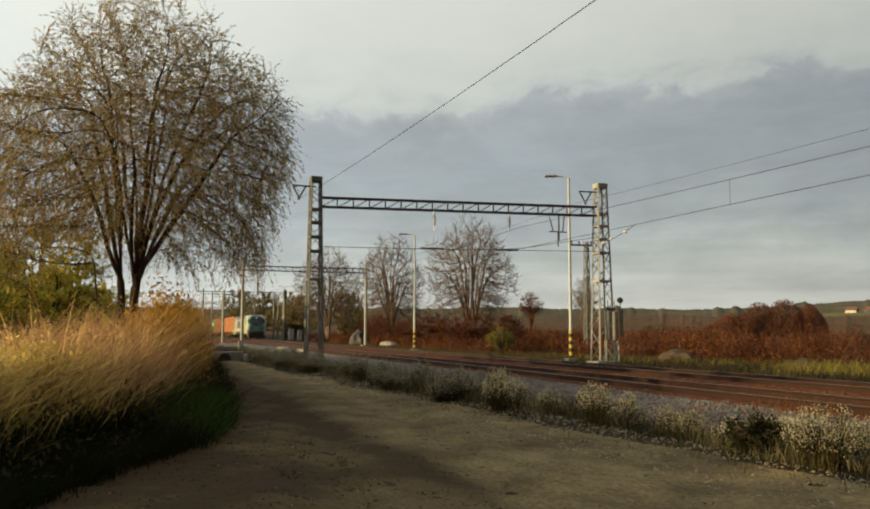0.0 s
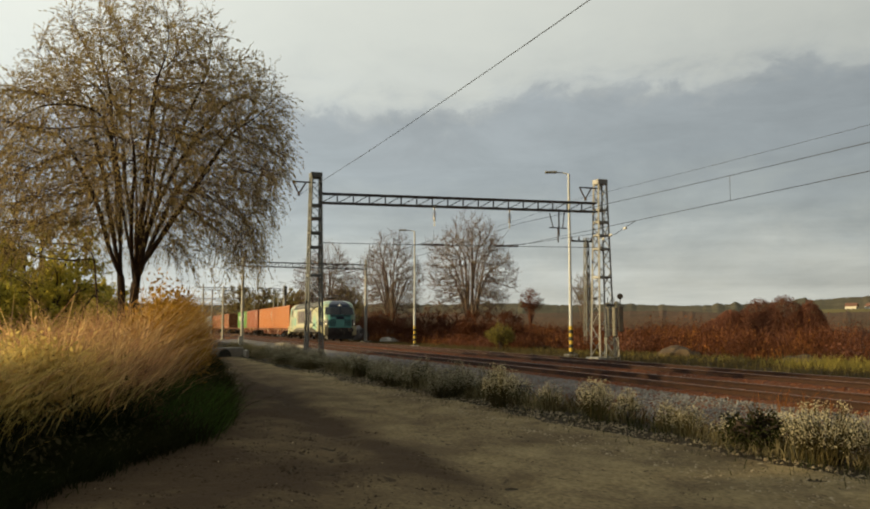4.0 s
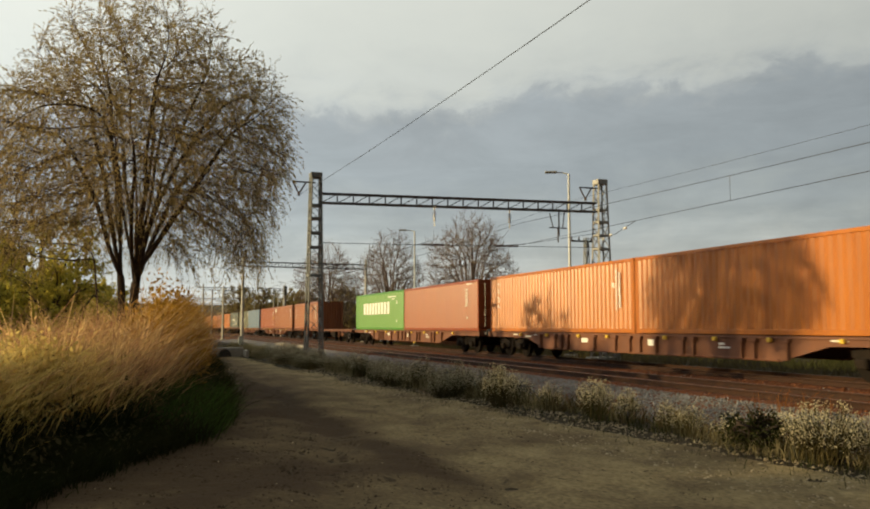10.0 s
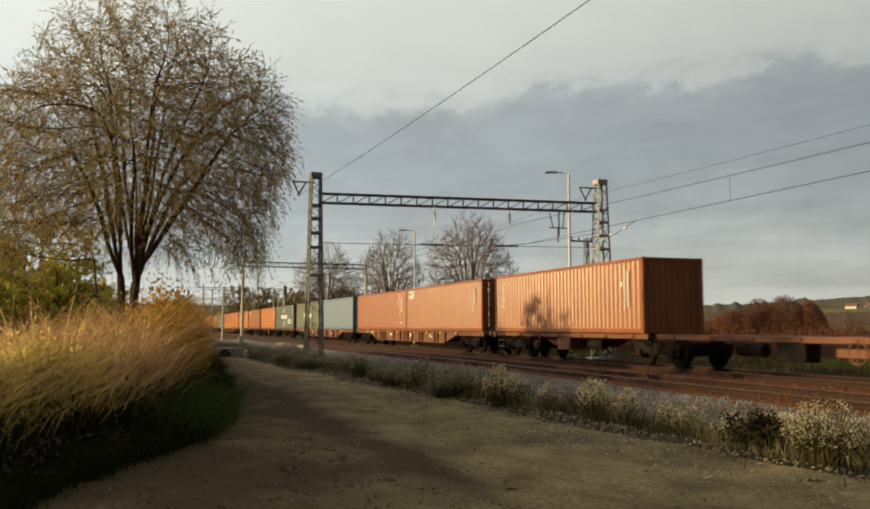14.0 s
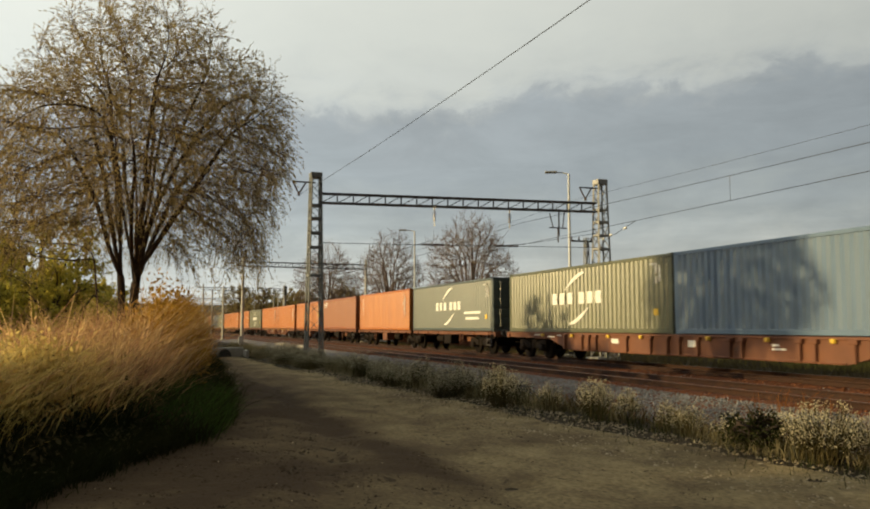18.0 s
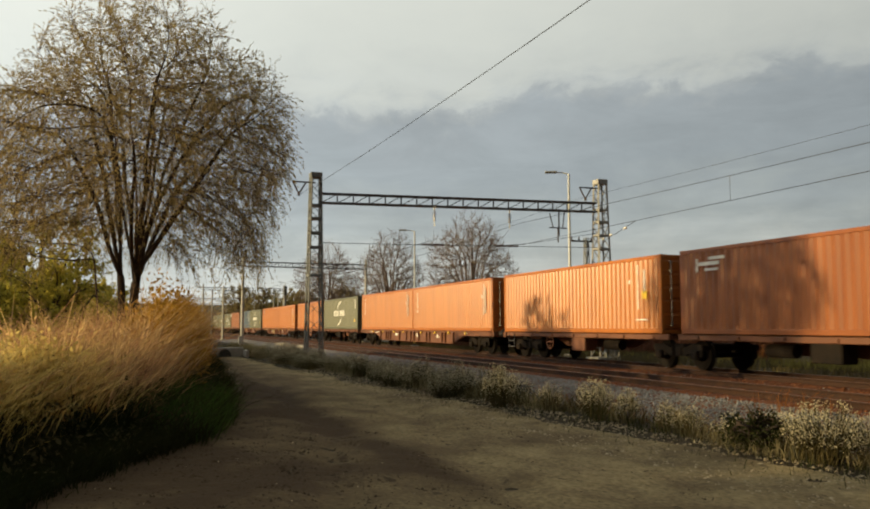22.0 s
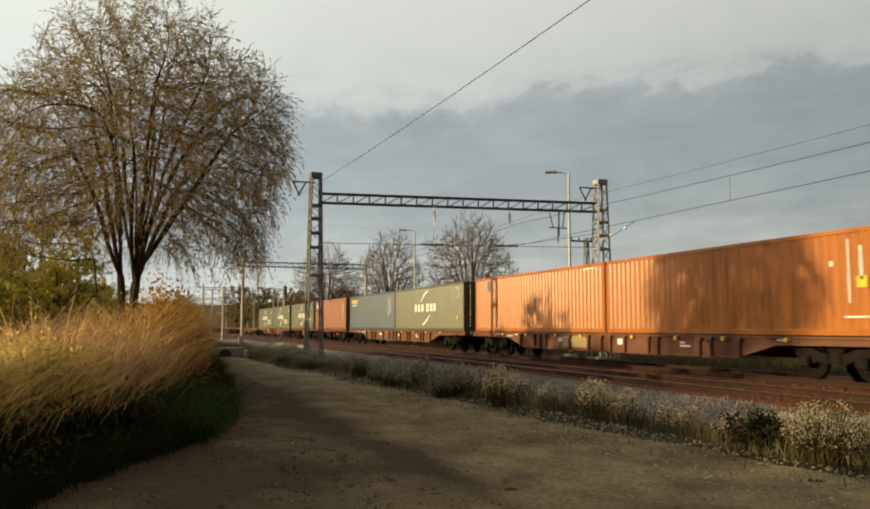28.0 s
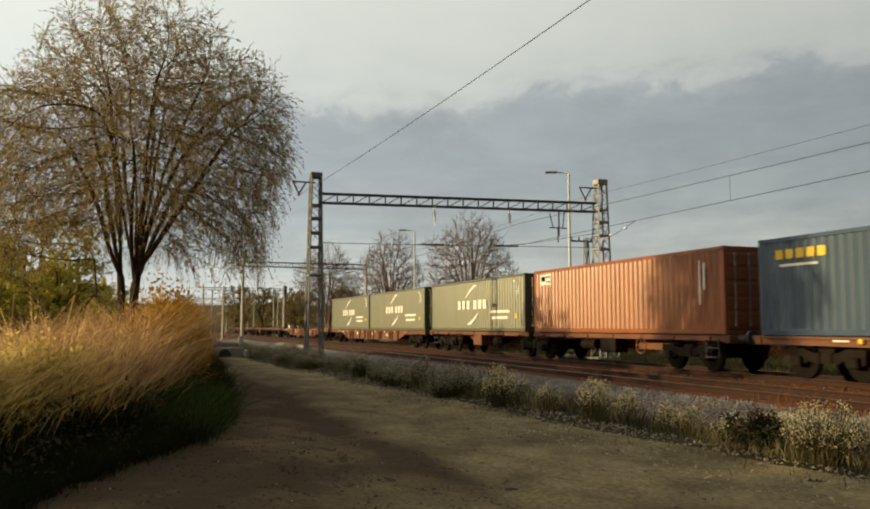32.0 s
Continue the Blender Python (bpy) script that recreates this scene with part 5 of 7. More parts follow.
def hang(p, q, sag, r, label, name="overhead_wire", n=18):
    p, q = Vector(p), Vector(q)
    pts = [p.lerp(q, k / n) - Vector((0, 0, 4 * sag * (k / n) * (1 - k / n))) for k in range(n + 1)]
    return lone(name, Geo().tube(pts, r, 5), WIRE, Matrix(), label, "wire", "overhead wires")


GX = [-35.8, -79.7, -137.0, -185.0, -230.0]
# contact wire with its carrying wire over the main track
for a, b in ((30, GX[0]), (GX[0], GX[1]), (GX[1], GX[2]), (GX[2], GX[3])):
    hang((a, T1, 5.22), (b, T1, 5.22), 0.0, 0.010, "dark contact wire over the main track")
    hang((a, T1, 6.28), (b, T1, 6.28), 0.4, 0.010, "dark carrying wire over the main track")
    if a == 30:
        for k in range(1, 9):
            f = k / 9
            x = a + (b - a) * f + 0.45
            lone("dropper", Geo().tube([(x, T1, 5.22), (x, T1, 6.28 - 1.6 * f * (1 - f))], 0.007, 4), WIRE, Matrix(), "thin dark dropper between the overhead wires", "wire", "droppers")
    hang((a, MR[1] - 0.8, 7.62), (b, MR[1] - 0.8, 7.62), 0.4, 0.007, "dark feeder wire on the far masts")
hang((34, 6.6, 7.2), (ML[0], 6.6, 7.2), 0.75, 0.009, "dark feeder wire high above the road")
for a, b in zip(GX[:-1], GX[1:]):
    hang((a, T2, 5.4), (b, T2, 5.4), 0.05, 0.012, "dark contact wire over the near track")
# lower cross-span with insulators
c0, c1 = Vector((ML[0], ML[1] + 0.2, 5.12)), Vector((MR[0], MR[1] - 0.2, 5.15))
span = thing("cross_span", Matrix(), "dark cross-span wire with insulators between the masts", "wire")
part("span_wire", Geo().tube([c0, c0.lerp(c1, 0.3) - Vector((0, 0, 0.02)), c1], 0.014, 5), WIRE, span)
for f0, f1 in ((0.35, 0.43), (0.62, 0.70)):
    part("insulator", Geo().tube([c0.lerp(c1, f0), c0.lerp(c1, f1)], 0.045, 8), INSUL, span)
part("stay", Geo().tube([c0.lerp(c1, 0.62), (-35.0, T1, 5.22), c1 + Vector((0, 0, 0.7))], 0.012, 5), WIRE, span)

# anchoring of the contact wire at the far mast
a0, a1 = Vector((-25.9, T1, 5.22)), Vector((MR[0] + 0.2, MR[1] - 0.2, 5.55))
anchor = thing("anchor_wire", Matrix(), "slack anchor wire with white insulators at the far mast", "wire", "overhead wires")
part("anchor_strand", Geo().tube([a0, a0.lerp(a1, 0.5) - Vector((0, 0, 0.12)), a1], 0.012, 5), WIRE, anchor)
for f0, f1 in ((0.22, 0.27), (0.60, 0.66), (0.84, 0.90)):
    p0, p1 = a0.lerp(a1, f0) - Vector((0, 0, 0.08)), a0.lerp(a1, f1) - Vector((0, 0, 0.08))
    part("insulator", Geo().tube([p0.lerp(p1, k / 6) for k in range(7)], [0.02, 0.055, 0.03, 0.055, 0.03, 0.055, 0.02], 8), WHITE, anchor, "white ribbed insulator")

# tensioning weights on the far mast
ten = thing("tension_weights", pose(MR[0] + 0.4, MR[1] + 0.24, -0.2, 0, 0, -20), "twin stacks of pale concrete tension weights on a small lattice stand", "weights")
for q in (-0.15, 0.15):
    for k in range(10):
        part("weight", Geo().disc((0, q, 1.14 + k * 0.137), 0.14, 0.125, "z", 12, 0.015), CONCRETE, ten)
    part("rod", Geo().tube([(0, q, 1.0), (0, q, 2.95)], 0.018, 6), DARKSTEEL, ten)
part("yoke", Geo().box(-0.05, 0.05, -0.22, 0.22, 2.52, 2.60, 0.01), DARKSTEEL, ten)
for sx in (-0.22, 0.22):
    for sy in (-0.3, 0.3):
        part("leg", Geo().beam((sx, sy, 0), (sx * 0.9, sy * 0.9, 1.06), 0.045), GALV, ten)
for sd in range(4):
    r = Matrix.Rotation(sd * math.pi / 2, 3, "Z")
    for z in (0.05, 0.52):
        for q in (1, -1):
            part("lacing_bar", Geo().beam(tuple(r @ Vector((-0.24 * q, -0.24, z))), tuple(r @ Vector((0.24 * q, -0.24, z + 0.47))), 0.025), GALV, ten)
part("guide_box", Geo().box(-0.1, 0.1, 0.33, 0.56, 1.3, 2.5, 0.02), DARKSTEEL, ten)
part("pulley_arm", Geo().beam((0, 0.44, 2.5), (0, 0.44, 2.9), 0.04), DARKSTEEL, ten)
part("pulley", Geo().disc((0, 0.44, 2.98), 0.14, 0.05, "x", 16), DARKSTEEL, ten)


def concrete_gantry(x, ya, yb, h, tube_r=0.16):
    for y in (ya, yb):
        m = thing("line_mast", pose(x, y, -0.2), "slim steel mast of the overhead line, sunlit paleness in its colour", "mast", "line masts")
        part("shaft", Geo().tube([(0, 0, 0), (0, 0, h)], [tube_r, tube_r * 0.8], 10), SUNLIT_MAST, m)
        part("foundation", Geo().box(-0.45, 0.45, -0.45, 0.45, -0.4, 0.12, 0.04), CONCRETE, m)
        if y == ya:
            part("bracket", Geo().beam((0, 0, h - 0.5), (0, -1.1, h - 0.5), 0.06).beam((0, -0.9, h - 0.5), (0, 0, h - 1.1), 0.04), DARKSTEEL, m)
    truss((x, ya, h - 0.75), (x, yb, h - 0.75), "pale lattice gantry beam over the tracks")


concrete_gantry(-79.8, 9.28, 21.3, 8.2)
concrete_gantry(-137, 9.75, 22.6, 8.3)
concrete_gantry(-188, 10.3, 23.0, 8.3)
concrete_gantry(-235, 10.5, 23.0, 8.3)


def street_lamp(x, y, h):
    m = thing("yard_lamp", pose(x, y, -0.2), "white tubular lamp post with a striped black and yellow foot", "lamp post", "yard lamps")
    part("shaft", Geo().tube([(0, 0, 1.55), (0, 0, h)], [0.095, 0.06], 10), POSTWHITE, m)
    for k in range(8):
        part("stripe", Geo().disc((0, 0, 0.1 + k * 0.195), 0.105, 0.195, "z", 12), YELLOW if k % 2 else BLACK, m)
    part("arm", Geo().tube([(0, 0, h), (-0.15, -0.3, h + 0.08), (-0.35, -0.75, h + 0.12)], 0.035, 8), POSTWHITE, m)
    hd = part("lamp_head", Geo().box(-0.16, 0.16, -0.36, 0.30, -0.05, 0.05, 0.03), GALV, m, "flat grey lamp head")
    hd.matrix_basis = pose(-0.40, -0.85, h + 0.12, 0, 0, -24)
    part("foundation", Geo().box(-0.3, 0.3, -0.3, 0.3, -0.4, 0.05, 0.03), CONCRETE, m)


street_lamp(-39.76, 22.05, 9.88)
street_lamp(-62.8, 20.78, 9.15)
street_lamp(-150.0, 25.0, 9.4)


def lone_mast(x, y, h, m=GALV, r=0.13):
    t = thing("line_mast", pose(x, y, -0.3), "slim pale steel mast beside the line, far off", "mast", "line masts")
    part("shaft", Geo().tube([(0, 0, 0), (0, 0, h)], [r, r * 0.75], 8), m, t)
    part("foundation", Geo().box(-0.35, 0.35, -0.35, 0.35, -0.3, 0.12, 0.03), CONCRETE, t)
    part("arm", Geo().beam((0, 0, h - 0.6), (0, -2.2 if y > T1 else 2.2, h - 0.4), 0.06), DARKSTEEL, t)


for x, y, h, m in ((-100.6, 9.5, 6.4, GALV), (-103.5, 9.7, 6.2, GALV), (-167, 21.7, 7.8, GALV), (-141, 21.6, 7.9, GALV), (-138.5, 21.9, 7.6, GALV), (-118, 9.6, 6.8, GALV)):
    lone_mast(x, y, h, m)
sig = thing("signal_mast", pose(-130.0, 21.7, -0.3), "dark railway signal on a slim mast", "signal")
part("shaft", Geo().tube([(0, 0, 0), (0, 0, 7.6)], 0.1, 8), DARKSTEEL, sig)
part("signal_head", Geo().box(-0.2, 0.2, -0.22, 0.22, 6.5, 7.9, 0.05), BLACK, sig)
part("ladder", Geo().beam((-0.3, 0.15, 0), (-0.2, 0.15, 6.4), 0.05).beam((-0.3, -0.15, 0), (-0.2, -0.15, 6.4), 0.05), GALV, sig)


# a slimmer lattice mast standing behind the far one
bm_ = thing("line_mast", pose(-52.7, 30.6, -0.3), "slim weathered lattice mast with a short crossarm", "mast", "line masts")
for sx in (-0.2, 0.2):
    for sy in (-0.2, 0.2):
        part("corner_angle", Geo().beam((sx, sy, 0), (sx * 0.6, sy * 0.6, 8.1), 0.06), GALV, bm_)
for k in range(10):
    for sy in (-1, 1):
        q = 1 if (k + (sy > 0)) % 2 else -1
        w0, w1 = 0.2 - 0.008 * k, 0.2 - 0.008 * (k + 1)
        part("lacing_bar", Geo().beam((-q * w0, sy * w0, 0.8 * k), (q * w1, sy * w1, 0.8 * k + 0.8), 0.04), GALV, bm_)
        part("lacing_bar", Geo().beam((sy * w0, -q * w0, 0.8 * k), (sy * w1, q * w1, 0.8 * k + 0.8), 0.04), GALV, bm_)
part("crossarm", Geo().box(-0.06, 0.06, -1.3, 0.5, 7.75, 7.87, 0.01), DARKSTEEL, bm_)
for y in (-1.2, -0.6, 0.4):
    part("insulator", Geo().tube([(0, y, 7.87), (0, y, 7.95), (0, y, 8.0), (0, y, 8.12)], [0.06, 0.03, 0.07, 0.03], 8), INSUL, bm_)
# ---- plants ----
RIGHT = np.array([0.337, 0.941, 0.0])


def blades(x, y, z, h, w, lean, seed, mat_, name, label, spread=0.25, kind="stuff", cat="grass"):
    """Upright tapering blades, each bent over: one mesh of many."""
    g = np.random.default_rng(seed)
    n = len(x)
    a = g.uniform(0, 6.283, n)
    wv = np.stack([np.cos(a), np.sin(a), np.zeros(n)], 1) * (w * g.uniform(0.6, 1.3, n))[:, None] / 2
    b = np.stack([x, y, z - 0.03], 1)
    bend = np.stack([g.normal(0, spread, n), g.normal(0, spread, n), np.zeros(n)], 1) + np.asarray(lean)
    bend = bend * h[:, None]
    up = np.stack([np.zeros(n), np.zeros(n), h], 1)
    m = b + up * 0.55 + bend * 0.3
    t = b + up * g.uniform(0.85, 1.05, n)[:, None] + bend * 1.0
    P = np.stack([b - wv, b + wv, m - wv * 0.8, m + wv * 0.8, t], 1).reshape(-1, 3)
    o = (np.arange(n) * 5)[:, None, None]
    F = (np.array([(0, 1, 3), (0, 3, 2), (2, 3, 4)])[None] + o).reshape(-1, 3)
    return lone(name, raw(name, P, F, mat_), None, Matrix(), label, cat, kind=kind)


def leaf_mesh(name, c, size, aspect, seed, mat_, droop=0.0):
    """Small pointed leaves at the given points, as one mesh."""
    g = np.random.default_rng(seed)
    n = len(c)
    d = g.normal(0, 1, (n, 3))
    d[:, 2] -= droop
    d /= np.linalg.norm(d, axis=1)[:, None]
    s = np.cross(d, g.normal(0, 1, (n, 3)))
    s /= np.linalg.norm(s, axis=1)[:, None]
    L = (size * g.uniform(0.6, 1.3, n))[:, None]
    W = L * aspect
    P = np.stack([c, c + d * L * 0.45 + s * W / 2, c + d * L, c + d * L * 0.45 - s * W / 2], 1).reshape(-1, 3)
    F = np.array([(0, 1, 2, 3)])[None] + (np.arange(n) * 4)[:, None, None]
    return raw(name, P, F.reshape(-1, 4), mat_)


def bez(p0, p1, p2, n):
    return [p0 * (1 - t) ** 2 + p1 * (2 * t * (1 - t)) + p2 * t * t for t in (k / n for k in range(n + 1))]


def taper(r0, r1, n):
    return [r0 + (r1 - r0) * (k / n) ** 0.8 for k in range(n + 1)]


def crown_tree(name, label, m, base_r, limbs, centre, radii, subs, twigs, seed, bark, droop, leaf=None, leaves=0, lsize=0.06, laspect=0.25, stem_h=1.0,
               lowest=-0.25, twig_len=(0.5, 1.1), twig_r=0.008, group="", trunk_r=None, leaf_label=""):
    """Trunk, limbs reaching into an uneven crown, branches and hanging twigs; leaves sit on the twigs."""
    g = np.random.default_rng(seed)
    t = thing(name, m, label, "tree" if "bush" not in name and "shrub" not in name else "bush", group)
    wood, fine = Geo(), Geo()
    C, R = Vector(centre), Vector(radii)
    trunk_r = trunk_r or base_r
    top = Vector((0, 0, stem_h))
    wood.tube([(0, 0, -0.3), (0, 0, 0.1), tuple(top * 0.6), tuple(top)], [trunk_r * 1.35, trunk_r * 1.1, trunk_r, trunk_r * 0.9], 9)
    pts, limbs_made = [], []
    for i in range(limbs):
        az = i * 2.39996 + g.uniform(-0.3, 0.3)
        el = lowest + (1.45 - lowest) * ((i + 0.5) / limbs) ** 0.8
        rr = g.uniform(0.82, 1.0)
        end = C + Vector((R.x * math.cos(az) * math.cos(el), R.y * math.sin(az) * math.cos(el), R.z * math.sin(el))) * rr
        st = top * g.uniform(0.35, 0.95)
        ctl = st.lerp(end, 0.42) + Vector((0, 0, (end - st).length * (0.30 if el > 0.2 else 0.42)))
        ctl.x, ctl.y = ctl.x * 0.75, ctl.y * 0.75
        L = bez(st, ctl, end, 9)
        L = [p + Vector(g.normal(0, 0.07, 3)) * (k > 0) for k, p in enumerate(L)]
        r0 = base_r * g.uniform(0.38, 0.6)
        part("limb", Geo().tube(L, taper(r0, 0.016, 9), 6), bark, t, smooth=True)
        limbs_made.append((np.array([tuple(q) for q in L]), r0))
    # branches spread evenly through the crown, each from the limb that is nearest below it
    for j in range(limbs * subs):
        d = Vector(g.normal(0, 1, 3)).normalized()
        if d.z < lowest:
            d.z = lowest + 0.5 * (lowest - d.z) * g.uniform(-1, 1)
        e2 = C + Vector((d.x * R.x, d.y * R.y, d.z * R.z)) * (g.uniform(0.12, 1.0) ** 0.42)
        best = None
        for La, r0 in limbs_made:
            k = int(np.argmin(((La[2:] - np.array(tuple(e2))) ** 2).sum(1))) + 2
            k = max(1, k - int(g.integers(1, 4)))
            ds = float(((La[k] - np.array(tuple(e2))) ** 2).sum())
            if best is None or ds < best[0]:
                best = (ds, La, k, r0)
        _, La, k, r0 = best
        p = Vector(La[k])
        tan = Vector(La[min(k + 1, 9)] - La[k - 1]).normalized()
        ln = (e2 - p).length
        mid = p.lerp(e2, 0.4) + tan * ln * 0.22 + Vector(g.normal(0, 0.05, 3))
        B_ = bez(p, mid, e2, 5)
        fine.tube(B_, taper(min(max(r0 * 0.4 * (1 - k / 10), 0.010), 0.03) if twig_r < 0.012 else max(r0 * 0.35 * (1 - k / 10), twig_r * 1.5), twig_r, 5), 4, caps=False)
        for _ in range(twigs):
            f2 = g.uniform(0.25, 1.0)
            k2 = min(int(f2 * 5), 4)
            a = B_[k2].lerp(B_[k2 + 1], f2 * 5 - k2)
            dd = Vector(g.normal(0, 0.55, 3)) + (B_[k2 + 1] - B_[k2]).normalized() * 0.7
            ln2 = g.uniform(*twig_len)
            b = a + dd.normalized() * ln2 * 0.5
            low = min(max((C.z + 0.35 * R.z - a.z) / R.z + 0.35, 0.15), 1.0) if droop > 0.5 else 1.0
            c = b + (dd.normalized() * (1 - droop * low) * 0.5 + Vector((0, 0, -droop * low + 0.35 * (1 - droop * low)))) * ln2 * 0.7
            fine.tube([a, b, c], [twig_r, twig_r * 0.7, twig_r * 0.35], 3, caps=False)
            for _l in range(leaves):
                v = g.uniform(0.15, 1)
                pts.append(a.lerp(b, v * 2) if v < 0.5 else b.lerp(c, v * 2 - 1))
    part("trunk", wood, bark, t, smooth=True)
    fm = raw("branchwork", np.array(fine.v), np.array([f for f in fine.f if len(f) == 4]), bark)
    part("branchwork", fm, bark, t)["kind"] = "stuff"
    if leaves:
        o = part("crown", leaf_mesh("crown", np.array([tuple(p) for p in pts]) + g.normal(0, 0.02, (len(pts), 3)), lsize, laspect, seed + 1, leaf, droop), leaf, t, leaf_label)
        o["kind"] = "stuff"
    return t


def grow(attr, trunks, step, kill, reach, tries, g):
    """Branches that grow towards free room: every point of the crown pulls the nearest twig tip until it is reached."""
    pos, par = [], []
    ends = []
    for tie, line in trunks:
        last = ends[tie] if tie >= 0 else -1
        for p in line:
            pos.append(np.array(p, float))
            par.append(last)
            last = len(pos) - 1
        ends.append(last)
    P = np.array(pos)
    d2 = ((attr[:, None] - P[None]) ** 2).sum(2)
    near, best = d2.argmin(1), d2.min(1)
    alive = np.ones(len(attr), bool)
    used = set()
    for _ in range(tries):
        ok = alive & (best < reach ** 2)
        if not ok.any():
            break
        idx = near[ok]
        dirs = attr[ok] - P[idx]
        dirs /= np.linalg.norm(dirs, axis=1)[:, None] + 1e-9
        acc = np.zeros_like(P)
        np.add.at(acc, idx, dirs)
        grew = np.unique(idx)
        v = acc[grew]
        v /= np.linalg.norm(v, axis=1)[:, None] + 1e-9
        v += g.normal(0, 0.16, v.shape)
        v /= np.linalg.norm(v, axis=1)[:, None] + 1e-9
        N = P[grew] + v * step
        fresh = []
        for i, q in zip(grew, N):
            key = (int(i), tuple(np.round(q / step * 1.2).astype(int)))
            if key not in used:
                used.add(key)
                fresh.append((i, q))
        if not fresh:
            break
        o = len(P)
        P = np.concatenate([P, np.array([q for _, q in fresh])])
        par.extend(int(i) for i, _ in fresh)
        d2 = ((attr[:, None] - P[None, o:]) ** 2).sum(2)
        m, k = d2.min(1), d2.argmin(1)
        upd = m < best
        best[upd], near[upd] = m[upd], k[upd] + o
        alive &= best > kill ** 2
    return P, np.array(par)


def grown_tree(name, label, m, attr, trunks, bark, seed, step=0.22, kill=0.3, reach=2.4, tip=0.0045, power=2.25, limb_r=0.03, twigs=2, twig_len=(0.3, 0.9), droop=None, twig_r=0.004,
               leaf=None, leaves=0, lsize=0.09, laspect=0.24, group="", max_r=0.2, cat="tree", twig_mat=None):
    """A tree whose limbs fork again and again; thin twigs, hanging where droop says so, carry the leaves."""
    g = np.random.default_rng(seed)
    t = thing(name, m, label, cat, group)
    P, par = grow(attr, trunks, step, kill, reach, 90, g)
    n = len(P)
    kids = [[] for _ in range(n)]
    for i, p in enumerate(par):
        if p >= 0:
            kids[p].append(i)
    rad = np.zeros(n)
    order = sorted(range(n), key=lambda i: -i)
    for i in order:
        rad[i] = (sum(rad[c] ** power for c in kids[i]) if kids[i] else tip ** power) ** (1 / power)
    rad = np.minimum(rad, max_r)
    fine = Geo()
    stack = [(i, None) for i in range(n) if par[i] < 0]
    limbs = []
    while stack:
        i, start = stack.pop()
        line, rr = ([start] if start is not None else []), ([rad[i]] if start is not None else [])
        while True:
            line.append(P[i])
            rr.append(rad[i])
            if not kids[i]:
                break
            ks = sorted(kids[i], key=lambda c: -rad[c])
            for c in ks[1:]:
                stack.append((c, P[i]))
            i = ks[0]
        L = np.array(line)
        for _ in range(2):
            if len(L) > 3:
                L[1:-1] = (L[:-2] + 2 * L[1:-1] + L[2:]) / 4
        if len(L) < 2:
            continue
        if rr[0] > limb_r and len(L) > 5:
            limbs.append((L, rr))
        else:
            fine.tube([tuple(q) for q in L], rr, 4 if rr[0] > 0.012 else 3, caps=False)
    for k, (L, rr) in enumerate(limbs):
        part("trunk" if rr[0] > max_r * 0.55 else "limb", Geo().tube([tuple(q) for q in L], rr, 8 if rr[0] > 0.06 else 5), bark, t, smooth=True)
    pts, dirs = [], []
    thin = [i for i in range(n) if rad[i] < tip * 2.6]
    for i in thin:
        for _ in range(twigs):
            a = Vector(P[i])
            out = (Vector(P[i]) - Vector(P[par[i]])).normalized() if par[i] >= 0 else Vector((0, 0, 1))
            dd = (out * 0.8 + Vector(g.normal(0, 0.5, 3))).normalized()
            dr = droop(P[i]) if droop else 0.0
            ln = g.uniform(*twig_len) * (1 + 0.8 * dr)
            q = [a]
            for k in range(3):
                dd = (dd + Vector((0, 0, -1.3)) * dr * (0.6 + 0.5 * k)).normalized()
                q.append(q[-1] + dd * ln / 3)
            fine.tube(q, [twig_r, twig_r * 0.9, twig_r * 0.7, twig_r * 0.4], 3, caps=False)
            for _l in range(leaves):
                v = g.uniform(0.1, 3)
                k = min(int(v), 2)
                pts.append(tuple(q[k].lerp(q[k + 1], v - k)))
                dirs.append(tuple((q[k + 1] - q[k]).normalized()))
    twig_mat = twig_mat or bark
    part("branchwork", raw("branchwork", np.array(fine.v), np.array([f for f in fine.f if len(f) == 4]), twig_mat), twig_mat, t)["kind"] = "stuff"
    if pts:
        c, d = np.array(pts), np.array(dirs)
        d = d + g.normal(0, 0.45, d.shape)
        d /= np.linalg.norm(d, axis=1)[:, None]
        s = np.cross(d, g.normal(0, 1, d.shape))
        s /= np.linalg.norm(s, axis=1)[:, None]
        Ln = (lsize * g.uniform(0.55, 1.3, len(c)))[:, None]
        W = Ln * laspect
        V = np.stack([c, c + d * Ln * 0.4 + s * W / 2, c + d * Ln, c + d * Ln * 0.4 - s * W / 2], 1).reshape(-1, 3)
        F = (np.array([(0, 1, 2, 3)])[None] + (np.arange(len(c)) * 4)[:, None, None]).reshape(-1, 4)
        part("crown", raw("crown", V, F, leaf), leaf, t)["kind"] = "stuff"
    return t


